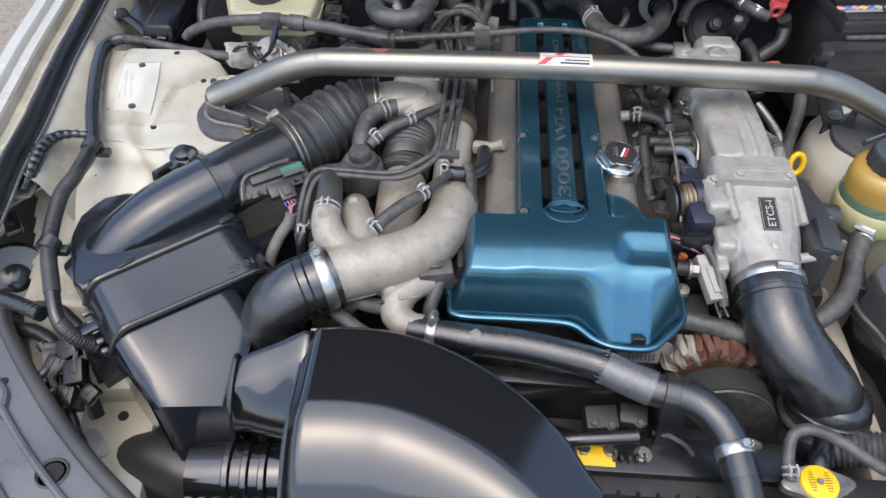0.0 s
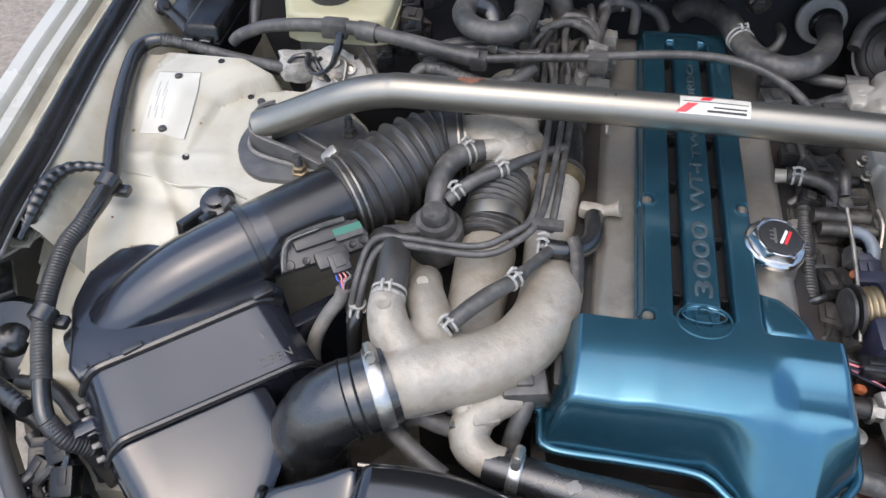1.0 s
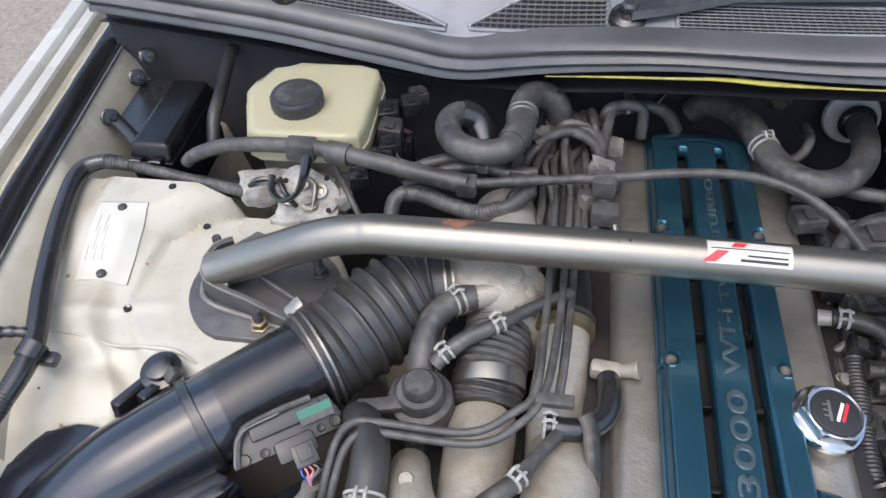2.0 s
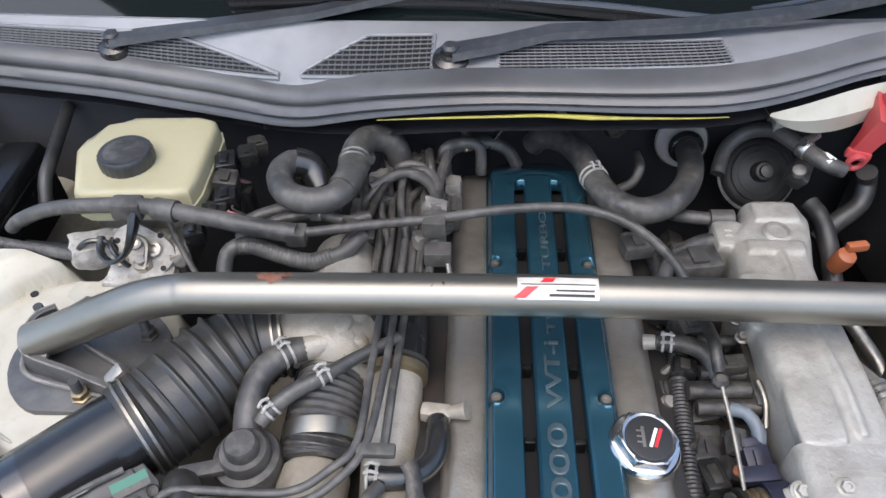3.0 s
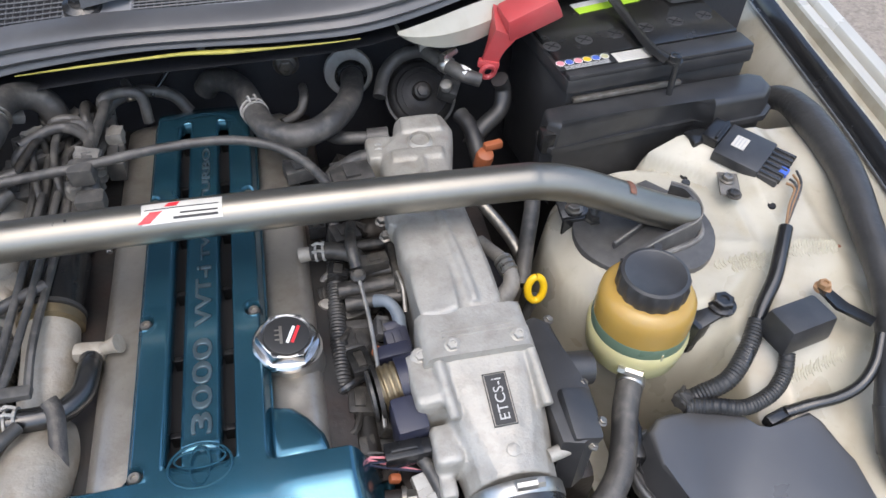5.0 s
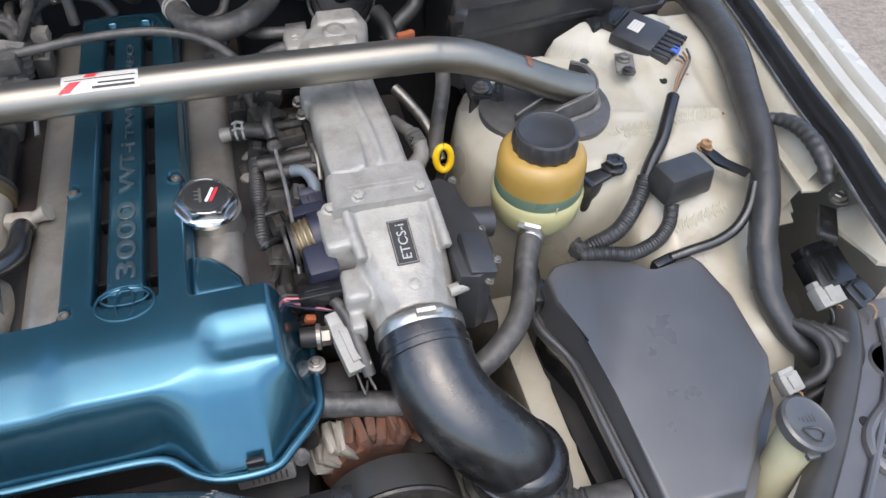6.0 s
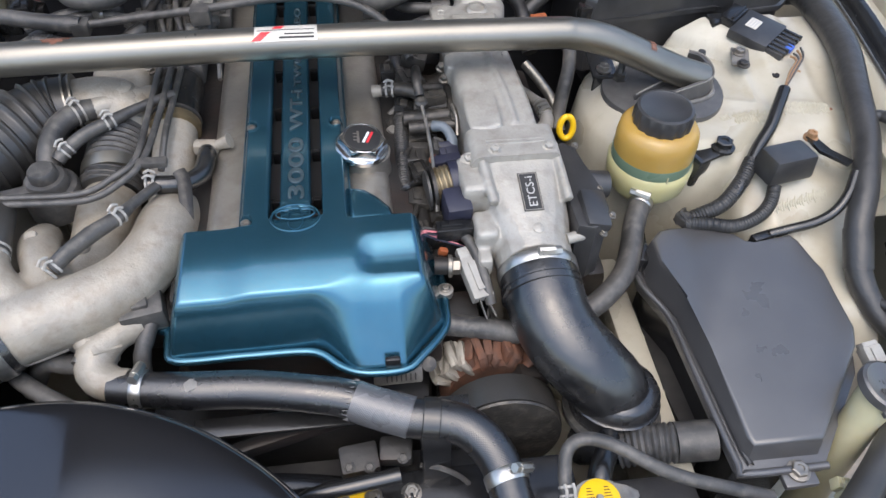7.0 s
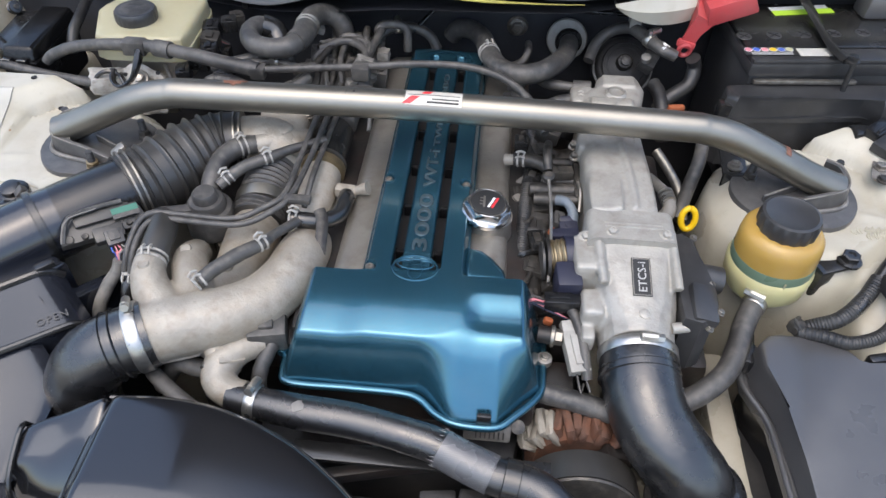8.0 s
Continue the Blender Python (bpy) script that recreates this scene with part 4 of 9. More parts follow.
for bx, by in ((-0.0505, 0.697), (-0.0505, 0.856), (-0.0505, 1.029), (0.0505, 0.856), (0.0505, 1.029)):
    z = 0.9505
    part("screw", bm_lathe([(0.0052, 0), (0.0052, 0.004), (0.0044, 0.005), (0.0026, 0.005), (0.0024, 0.003)], (bx, by, z), seg=16), "zinc", ec, "recessed socket screw")
    part("screw_well", bm_lathe([(0.0068, 0.0), (0.0068, 0.0008)], (bx, by, z - 0.0002), seg=16), "gap", ec)
# badge: plain ring and ovals
bz = 0.9558


def ring(cx, cy, cz, rx, ry, r):
    p = [(cx + rx * math.cos(2 * math.pi * k / 36), cy + ry * math.sin(2 * math.pi * k / 36), cz) for k in range(37)]
    return bm_tube(p, r, 6, smooth_path=False, caps=False)


part("badge", join(ring(0.002, 0.697, bz + 0.0015, 0.0255, 0.0195, 0.0014), ring(0.002, 0.697, bz + 0.0015, 0.008, 0.017, 0.0011), ring(0.002, 0.703, bz + 0.0015, 0.0205, 0.008, 0.0011)), "teal", ec, "raised oval badge")
# pale faces paint in the sheen; a bolder dark copy outlines each word
for word, x, y0, y1, tall in (("3000", 0.0028, 0.726, 0.828, 0.0175), ("VVT-i", 0.0030, 0.843, 0.921, 0.0150), ("TWIN TURBO", 0.0045, 0.930, 1.115, 0.0090)):
    face = lettering(word, 0.02, Matrix(), "nameteal", ec, "raised_lettering", 0.0012, rounded=0.0003)
    xs, ys = [v.co.x for v in face.data.vertices], [v.co.y for v in face.data.vertices]
    place = pose(x, (y0 + y1) / 2, 0.9566, 0, 0, 90) @ Matrix.Diagonal(((y1 - y0) / (max(xs) - min(xs)), tall / (max(ys) - min(ys)), 1, 1)) @ Matrix.Translation((-(max(xs) + min(xs)) / 2, -(max(ys) + min(ys)) / 2, 0))
    face.matrix_basis = Matrix.Translation(-origin_of(ec)) @ place
    lettering(word, 0.02, place, "shade", ec, "lettering_outline", 0.0004, grow=0.0005)
part("clip", bm_box((0.016, 0.006, 0.020), (0.092, 0.553, 0.880), 0.002), "plastic", ec, "black plastic clip")
for ex, ey in ((-0.145, 0.628), (0.158, 0.642)):
    part("mounting_ear", bm_lathe([(0.009, -0.006), (0.009, 0.002), (0.005, 0.003)], (ex, ey, 0.880), seg=18), "teal" if ex < 0 else "castdark", ec)
bolt(ec, (0.158, 0.642, 0.883), 0.004, 0.005)

# oil filler cap
oc = thing("oil_filler_cap", (0.078, 0.811, 0.945), "polished chrome hexagonal oil filler cap with black insert", "oil cap")
cap_ax = Vector((0.13, -0.06, 1)).normalized()
cap_m = Matrix.Translation((0.078, 0.811, 0.946)) @ Vector((0, 0, 1)).rotation_difference(cap_ax).to_matrix().to_4x4() @ Matrix.Scale(0.89, 4)
bm = bmesh.new()
rings = []
for q, z, hx in ((0.028, 0, 0), (0.034, 0.001, 0), (0.0355, 0.004, 0), (0.0355, 0.009, 0.0), (0.0345, 0.0115, 0.3), (0.0325, 0.0125, 1), (0.0320, 0.020, 1), (0.0300, 0.0225, 0.6), (0.0265, 0.0230, 0), (0.0250, 0.0225, 0)):
    ringv = []
    for k in range(72):
        a = 2 * math.pi * k / 72
        st = math.pi / 3
        f = math.cos(st / 2) / math.cos((a % st) - st / 2)
        ringv.append(bm.verts.new(cap_m @ Vector((q * (1 + (f - 1) * hx) * math.cos(a), q * (1 + (f - 1) * hx) * math.sin(a), z))))
    rings.append(ringv)
for a, b in zip(rings, rings[1:]):
    for k in range(72):
        bm.faces.new((a[k], a[(k + 1) % 72], b[(k + 1) % 72], b[k]))
bm.faces.new(rings[0][::-1])
bm.faces.new(rings[-1])
part("cap_body", bm, "chrome", oc, angle=30)
ins = bm_lathe([(0.0235, 0.0), (0.0235, 0.0008), (0.022, 0.0012)], (0, 0, 0.0226), seg=40)
bmesh.ops.transform(ins, matrix=cap_m, verts=ins.verts)
insert = part("insert", ins, "ink", oc, "black enamel insert")
for k, (sx, mt) in enumerate(((0.004, "label"), (0.009, "redink"), (-0.006, "zinc"))):
    st = bm_box((0.0032, 0.022, 0.0004), (sx, 0.0, 0.0241), 0, (0, 0, -22 if k < 2 else 0))
    bmesh.ops.transform(st, matrix=cap_m, verts=st.verts)
    part("stripe", st, mt, insert, smooth=False)
for dy in (-0.006, 0.0, 0.006):
    st = bm_box((0.006, 0.0018, 0.0004), (-0.0095, dy, 0.0241), 0)
    bmesh.ops.transform(st, matrix=cap_m, verts=st.verts)
    part("stripe", st, "zinc", insert, smooth=False)

# ---- strut brace ----
sb = thing("strut_brace", (0, 0.91, 0.94), "satin metal strut tower brace bar across the bay", "strut brace")
part("tube", bm_tube([(-0.514, 0.905, 0.959), (-0.49, 0.908, 0.968), (-0.42, 0.912, 1.001), (-0.385, 0.914, 1.015), (-0.35, 0.915, 1.023), (-0.30, 0.915, 1.026), (0.0, 0.915, 1.030),
                      (0.30, 0.915, 1.026), (0.35, 0.915, 1.023), (0.385, 0.914, 1.015), (0.42, 0.912, 1.001), (0.49, 0.908, 0.968), (0.536, 0.905, 0.951)], 0.0195, 28, 0.008), "bar", sb)


def strut_foot(s, cx):
    """A round foot plate with a bent wall welded round the end of the tube."""
    plan = [(0.062 * math.cos(a) - 0.002, 0.905 + 0.070 * math.sin(a)) for a in np.linspace(-1.35, 1.1, 14)]
    plan += [(0.016, 0.984), (-0.020, 0.972)] + [(-0.024 + 0.078 * math.cos(a), 0.903 + 0.068 * math.sin(a)) for a in np.linspace(2.1, 4.5, 14)]
    base = [(cx + s * u, y) for u, y in plan]
    foot = part("foot_plate", bm_prism(base if s > 0 else base[::-1], 0.932, 0.941, 0.002), "footgrey", sb, "grey steel foot plate")
    line = spline([(0.026, 0.948, 0.966), (0.041, 0.938, 0.9655), (0.0465, 0.918, 0.964), (0.043, 0.898, 0.9625), (0.031, 0.886, 0.961), (0.008, 0.878, 0.959), (-0.016, 0.871, 0.957), (-0.043, 0.862, 0.953), (-0.066, 0.855, 0.949)], 0.005)
    wall = []
    for i, q in enumerate(line):
        d = (line[min(i + 1, len(line) - 1)] - line[max(i - 1, 0)])
        n = Vector((d.y, -d.x, 0)).normalized() * 0.0055
        foot_out = Vector((n.x, n.y, 0)) * -0.9
        lo, hi = Vector((q.x, q.y, 0.939)) + foot_out, q
        wall.append([(cx + s * p.x, p.y, p.z) for p in (lo, hi, hi + n, Vector((lo.x, lo.y, lo.z)) + n)])
    part("foot_wall", bm_loft(wall), "footgrey", foot)
    part("worn_edge", bm_tube([(cx + s * q.x, q.y, q.z + 0.0006) for q in line], 0.0012, 6, smooth_path=False), "palegrey", foot, "worn bare edge")
    part("weld_bead", bm_tube([(cx + s * wall_p, y, 0.9425) for wall_p, y in ((0.048, 0.902), (0.041, 0.884), (0.024, 0.872), (-0.012, 0.863), (-0.052, 0.853))], [0.0022, 0.003, 0.0026, 0.003, 0.002], 8), "palegrey", foot, "pale weld bead")
    web = [[(cx + s * u, y, 0.939), (cx + s * u, y, zt), (cx + s * u, y + 0.005, zt), (cx + s * u, y + 0.005, 0.939)] for u, y, zt in ((-0.012, 0.910, 0.951), (-0.040, 0.894, 0.9505), (-0.066, 0.880, 0.949))]
    part("foot_web", bm_loft(web), "footgrey", foot)
    part("worn_edge", bm_tube([(cx + s * u, y + 0.001, zt + 0.0004) for u, y, zt in ((-0.012, 0.910, 0.951), (-0.040, 0.894, 0.9505), (-0.066, 0.880, 0.949))], 0.0015, 6), "palegrey", foot)
    part("tube_collar", bm_tube([(cx + s * u, y, z) for u, y, z in ((0.012, 0.889, 0.957), (0.030, 0.892, 0.9585), (0.040, 0.904, 0.962), (0.036, 0.920, 0.964))], 0.0026, 8), "palegrey", foot, "weld round the tube")
    for u, y, m in ((0.031, 0.854, "brass"), (-0.044, 0.946, "bellow"), (0.072, 0.930, "grimy")):
        st = part("stud", bm_lathe([(0.0105, 0), (0.0105, 0.003), (0.0085, 0.004), (0.0085, 0.010), (0.0062, 0.011)], (cx - s * u, y, 0.940), seg=6), m, foot, "tower nut")
        part("thread", bm_tube([(cx - s * u, y, 0.949), (cx - s * u, y, 0.966)], 0.0046, 12, 0.0006, (0.0016, 0.0006)), "bellow", st, "dark threaded stud end")


strut_foot(-1, -0.480)
strut_foot(1, 0.503)


def on_bar(x, ang):
    """A point on the brace tube at x, ang degrees round from its top toward the front."""
    c = Vector((x, 0.915, 1.030 - 0.004 * abs(x) / 0.3))
    return c + 0.0199 * Vector((0, -math.sin(radians(ang)), math.cos(radians(ang))))


def bar_patch(name, x0, x1, a0, a1, material, skew=0.0, lift=0.0, ragged=0.0, label=""):
    rows = []
    for i in range(13):
        f = i / 12
        row = []
        for j in range(9):
            a = a0 + (a1 - a0) * j / 8
            q = on_bar(x0 + (x1 - x0) * f + skew * j / 8, a + ragged * math.sin(9 * f + 2 * j) * (j in (0, 8)))
            d = Vector((0, -math.sin(radians(a)), math.cos(radians(a))))
            row.append(q + d * lift)
        rows.append(row)
    return part(name, bm_loft(rows, False, False), material, sb, label)


bar_patch("rust_mark", -0.274, -0.252, -24, 8, "rustmark", 0.006, 0.0002, 9, "brown rust scrape")
bar_patch("rust_mark", -0.256, -0.238, -26, -4, "rustmark", -0.004, 0.0003, 7)
bend = []
for i in range(7):
    c, up = Vector((0.4440 + 0.0013 * i, 0.9105, 0.9900 - 0.0006 * i)), Vector((0.426, 0, 0.905))
    bend.append([c + 0.0199 * (up * math.cos(radians(a)) + Vector((0, -math.sin(radians(a)), 0))) for a in np.linspace(-34 - 6 * math.sin(2 * i), 34 + 8 * math.sin(3 * i), 9)])
part("rust_mark", bm_loft(bend, False, False), "rustmark", sb)
bar_patch("rust_mark", 0.155, 0.166, -2, 10, "rustmark", 0.0, 0.0001, 3)
bar_patch("scratch", -0.102, -0.0995, 2, 16, "shade", 0.001, 0.0002, 3)
bar_patch("scratch", -0.1105, -0.1090, 12, 20, "shade", -0.001, 0.0002, 3)
st = bar_patch("sticker", -0.034, 0.038, -12, 52, "creamlabel", 0.0, 0.0003, 0, "white maker sticker with red and black marks")
bar_patch("sticker_stripe", -0.026, -0.015, 18, 48, "redink", -0.012, 0.0006)
bar_patch("sticker_stripe", -0.010, 0.001, -9, 6, "redink", -0.004, 0.0006)
bar_patch("sticker_mark", 0.000, 0.034, 26, 31, "ink", 0, 0.0006)
bar_patch("sticker_mark", -0.006, 0.034, 37, 44, "ink", 0, 0.0006)
bar_patch("sticker_mark", -0.031, 0.035, 10, 13, "ink", 0, 0.0005)


def hose(name, pts, r, material, label, category="hose", group="", ribs=None, flat=1.0, seg=14, step=0.006, clamps=()):
    """A hose or cable as a thing; clamps: (index of point, kind)."""
    h = thing(name, pts[len(pts) // 2], label, category, group)
    part("tube", bm_tube(pts, r, seg, step, ribs, flat=flat), material, h)
    for i, kind in clamps:
        p = Vector(pts[i])
        ax = Vector(pts[min(i + 1, len(pts) - 1)]) - Vector(pts[max(i - 1, 0)])
        rr = r[i] if isinstance(r, (list, tuple)) else r
        if kind == "worm":
            clamp(h, p, ax, rr)
        else:
            spring_clamp(h, p, ax, rr)
    return h


def connector(at, size, rot, material, label, name="connector", wires=0, wire_to=None, wire_mats=("brownwire",)):
    """A moulded plug: body, collar, latch and its wires."""
    c = thing(name, at, label, "connector")
    m = pose(*at, *rot)
    body = bm_box(size, bevel=min(size) * 0.12)
    collar = bm_box((size[0] * 0.86, size[1] * 0.30, size[2] * 0.86), (0, size[1] * 0.62, 0), min(size) * 0.1)
    bmesh.ops.transform(body, matrix=m, verts=body.verts)
    bmesh.ops.transform(collar, matrix=m, verts=collar.verts)
    b = part("housing", body, material, c)
    part("collar", collar, material, c)
    latch = bm_box((size[0] * 0.36, size[1] * 0.7, size[2] * 0.18), (0, 0.02 * size[1], size[2] * 0.56), min(size) * 0.05)
    bmesh.ops.transform(latch, matrix=m, verts=latch.verts)
    part("latch", latch, material, b)
    for k in range(wires):
        f = (k + 0.5) / wires - 0.5
        a = m @ Vector((f * size[0] * 0.7, -size[1] * 0.5, 0))
        mid = m @ Vector((f * size[0] * 0.9, -size[1] * 0.95, size[2] * 0.15))
        part("wire", bm_tube([a, mid, Vector(wire_to) + Vector((f * 0.006, 0, 0))], 0.0012, 6), wire_mats[k % len(wire_mats)], c)
    return c


# ---- exhaust side: air cleaner, intake hose, turbo pipes ----
ab = thing("air_cleaner_box", (-0.50, 0.58, 0.60), "black plastic air cleaner box with ribbed lid edge", "air box")
secs = []
# the body is lofted from the rear wall to the front face: ridge line, lower line, toe line
top_out = [(-0.640, 0.640), (-0.643, 0.700), (-0.625, 0.728), (-0.600, 0.742), (-0.565, 0.738), (-0.455, 0.712), (-0.425, 0.703), (-0.440, 0.680), (-0.590, 0.560), (-0.606, 0.570)]
part("rear_lid", bm_prism([tuple(q[:2]) for q in spline([(x, y, 0.0) for x, y in top_out[:7]], 0.012)] + top_out[7:], 0.72, 0.915, 0.006, 0.002, 3), "airbox", ab)


def lidp(u, v):
    """A point of the front lid: u across from the outer to the engine side, v from ridge to toe."""
    a = Vector((-0.590, 0.557, 0.921)).lerp(Vector((-0.425, 0.688, 0.924)), u)
    b = Vector((-0.537, 0.496, 0.909)).lerp(Vector((-0.370, 0.636, 0.897)), u)
    c = Vector((-0.478, 0.440, 0.866)).lerp(Vector((-0.390, 0.447, 0.867)), u)
    d = Vector((-0.466, 0.428, 0.70)).lerp(Vector((-0.397, 0.432, 0.70)), u)
    if v <= 1:
        return a.lerp(b, v)
    if v <= 2:
        return b.lerp(c, v - 1)
    return c.lerp(d, v - 2)


us = [0.0, 0.02, 0.05, 0.09, 0.13, 0.25, 0.4, 0.55, 0.7, 0.82, 0.87, 0.91, 0.95, 0.98, 1.0]


def crown(u, v):
    e = min(u, 1 - u)
    return Vector((0, 0, (-0.030 if u < 0.5 else -0.018) * (1 - min(1.0, e / 0.13)) ** 2))


strip = [[lidp(u, v) + crown(u, v) for u in us] for v in (0.0, 0.05, 0.5, 0.97, 1.0)]
lowr = [lidp(u, 0) + Vector((0, 0, -0.13)) for u in us], [lidp(u, 1) + Vector((0, 0, -0.12)) for u in us]
part("lid", bm_loft([lowr[0]] + strip + [lowr[1]], False, False), "airbox", ab)
face = [[lidp(0.03 + u * float(np.interp(v, [1.0, 1.15, 1.42, 1.6, 2.0], [0.70, 0.78, 0.95, 0.97, 0.97])), v) + crown(u, v) * 0.35 + Vector((0.003, -0.003, -0.006)) for u in us] for v in (0.97, 1.0, 1.04, 1.15, 1.28, 1.42, 1.6, 1.9, 1.97, 2.0, 2.05, 2.5, 3.0)]
part("case", bm_loft(face, False, False), "airbox", ab)
for u0, u1 in (((-0.545, 0.503), (-0.478, 0.440)), ((-0.408, 0.596), (-0.390, 0.445))):
    w = [[(u0[0], u0[1], 0.868), (u1[0], u1[1], 0.862), (u1[0], u1[1], 0.62), (u0[0], u0[1], 0.62)], [(u0[0] * 0.985 - 0.006, u0[1] + 0.006, 0.868), (u1[0] * 0.985 - 0.006, u1[1] + 0.006, 0.860), (u1[0] * 0.985 - 0.006, u1[1] + 0.006, 0.62), (u0[0] * 0.985 - 0.006, u0[1] + 0.006, 0.62)]]
    part("side_wall", bm_loft(w), "airbox", ab)
part("back_wall", bm_box((0.30, 0.02, 0.25), (-0.48, 0.62, 0.76), 0.004, (0, 0, 43)), "airbox", ab)
for v, r in ((-0.01, 0.0045), (1.0, 0.0040)):
    part("lid_flange", bm_tube([lidp(u, max(v, 0)) + crown(u, v) + Vector((0, 0, 0.001)) for u in us], r, 8), "rubber", ab, "black moulded flange")
for u in (0.28, 0.92):
    p = lidp(u, 0)
    part("clip", bm_box((0.022, 0.010, 0.008), (p.x, p.y + 0.004, p.z + 0.004), 0.002, (0, 0, 44)), "rubber", ab, "black wire clip")
for k in range(5):
    p = lidp(0.0, 0.12 + 0.17 * k) + crown(0.0, 0) + Vector((-0.004, -0.003, -0.004 - 0.002 * k))
    part("side_clip", bm_box((0.006, 0.009, 0.008), p, 0.0015, (0, 24, -50)), "rubber", ab, "black side clip")
for u in np.linspace(0.08, 0.8, 8):
    p = lidp(float(u), 0) + Vector((-0.010, 0.010, -0.006))
    part("rib", bm_box((0.003, 0.006, 0.004), p, 0.0005, (0, 0, 44)), "airbox", ab)
lx = (lidp(1.0, 0.5) - lidp(0.7, 0.5)).normalized()
ly_ = (lidp(0.85, 0.0) - lidp(0.85, 1.0))
ly_ = (ly_ - lx * ly_.dot(lx)).normalized()
lz = lx.cross(ly_)
lo = lidp(0.83, 0.80) + lz * 0.0008
lettering("OPEN", 0.013, Matrix(((lx.x, ly_.x, lz.x, lo.x), (lx.y, ly_.y, lz.y, lo.y), (lx.z, ly_.z, lz.z, lo.z), (0, 0, 0, 1))), "rubber", ab, "moulded_lettering", 0.0006, 1.1)
part("arrow", bm_tube([tuple(lidp(0.83, v) + lz * 0.0006) for v in (0.52, 0.44, 0.38)], [0.0005, 0.0014, 0.0003], 5), "airbox", ab)
# outlet tube grows out of the rear lid
part("outlet_pipe", bm_tube([(-0.628, 0.618, 0.862), (-0.600, 0.641, 0.878), (-0.570, 0.666, 0.898), (-0.530, 0.700, 0.915), (-0.478, 0.744, 0.924), (-0.455, 0.763, 0.926)], [0.034, 0.040, 0.043, 0.045, 0.046, 0.046], 30, caps=True), "airbox", ab)
bolt(ab, (-0.655, 0.668, 0.872), 0.009, 0.010, material="zinc")

mp = thing("airflow_meter", (-0.43, 0.78, 0.88), "black plastic airflow meter pipe with wired sensor", "airflow meter")
ax_m = Vector((0.105, 0.094, 0.006)).normalized()
part("pipe", bm_tube([(-0.478, 0.744, 0.924), (-0.43, 0.787, 0.928), (-0.388, 0.825, 0.931)], 0.0455, 30), "plastic", mp)
part("clip_band", bm_lathe([(0.046, -0.005), (0.0495, -0.004), (0.0495, 0.004), (0.046, 0.005)], (-0.474, 0.748, 0.924), ax_m, 36), "rubber", mp)
part("band_buckle", bm_box((0.014, 0.012, 0.010), (-0.506, 0.778, 0.955), 0.002, (0, -40, 42)), "dusty", mp)
flow_m = pose(-0.389, 0.741, 0.946, 28, 3, 37)


def on_flow(bm):
    bmesh.ops.transform(bm, matrix=flow_m, verts=bm.verts)
    return bm


sens = part("sensor_base", on_flow(bm_prism([(-0.050, -0.016), (0.048, -0.018), (0.052, -0.004), (0.046, 0.016), (-0.030, 0.018), (-0.044, 0.006)], -0.008, 0.004, 0.003)), "bellow", mp)
part("sensor_lid", on_flow(bm_box((0.066, 0.016, 0.010), (0.004, 0.008, 0.005), 0.003)), "bellow", sens)
part("ridge", on_flow(bm_tube([(-0.047, -0.014, 0.005), (-0.042, 0.000, 0.008), (-0.032, 0.014, 0.012), (0.000, 0.017, 0.013), (0.030, 0.017, 0.012)], 0.0030, 8)), "dusty", sens, "dusty raised ridge")
part("ridge_edge", on_flow(bm_tube([(-0.049, -0.014, 0.008), (-0.044, 0.000, 0.011), (-0.033, 0.012, 0.0145), (0.000, 0.0145, 0.0155)], 0.0009, 6)), "palegrey", sens, "worn pale edge")
lab_g = part("sensor_label", on_flow(bm_box((0.031, 0.008, 0.0008), (0.030, 0.006, 0.0105), 0)), "green", sens, "green label")
part("print_bar", on_flow(bm_box((0.031, 0.006, 0.0008), (0.030, -0.001, 0.0103), 0)), "dusty", lab_g)
for bx_, by_, br_ in ((-0.040, -0.011, 0.0058), (-0.022, -0.012, 0.0042), (0.044, -0.010, 0.0056), (0.030, -0.011, 0.0036)):
    part("screw", on_flow(bm_lathe([(br_, 0.002), (br_, 0.0055), (br_ * 0.8, 0.0068), (br_ * 0.3, 0.0062)], (bx_, by_, 0), seg=14)), "grimy", sens, "dull steel screw")
sock = part("socket", on_flow(bm_box((0.036, 0.020, 0.015), (0.004, -0.018, 0.006), 0.004)), "bellow", mp, "dark plug socket")
part("plug", on_flow(bm_box((0.021, 0.020, 0.013), (0.008, -0.027, 0.010), 0.002)), "dull", sock, "grey-black plug with coloured wires")
part("plug_latch", on_flow(bm_box((0.012, 0.014, 0.003), (0.008, -0.025, 0.0175), 0.001)), "dusty", sock)
for k, c in enumerate(("blueink", "pinkwire", "pinkwire", "whiteplastic", "navy")):
    f = (k - 2) * 0.0038
    a_ = flow_m @ Vector((0.008 + f, -0.037, 0.010))
    m_ = flow_m @ Vector((0.010 + f * 1.3, -0.043, 0.009))
    part("wire", bm_tube([a_, m_, (-0.3585 + f * 0.5, 0.7075, 0.932), (-0.3585 + f * 0.2, 0.7055, 0.921)], 0.0010, 6), c, mp)
hose("wiring_sleeve", [(-0.3585, 0.706, 0.922), (-0.362, 0.701, 0.910), (-0.378, 0.690, 0.888), (-0.392, 0.675, 0.855), (-0.395, 0.66, 0.80)], 0.0082, "palegrey", "grey cloth wiring sleeve under the airflow meter", "wiring")

ah = thing("intake_bellows_hose", (-0.34, 0.88, 0.88), "black ribbed rubber intake hose with spring band", "intake hose")
bell = spline([(-0.392, 0.821, 0.931), (-0.372, 0.842, 0.932), (-0.345, 0.874, 0.935), (-0.318, 0.904, 0.938), (-0.292, 0.924, 0.941), (-0.262, 0.932, 0.944)], 0.0016)
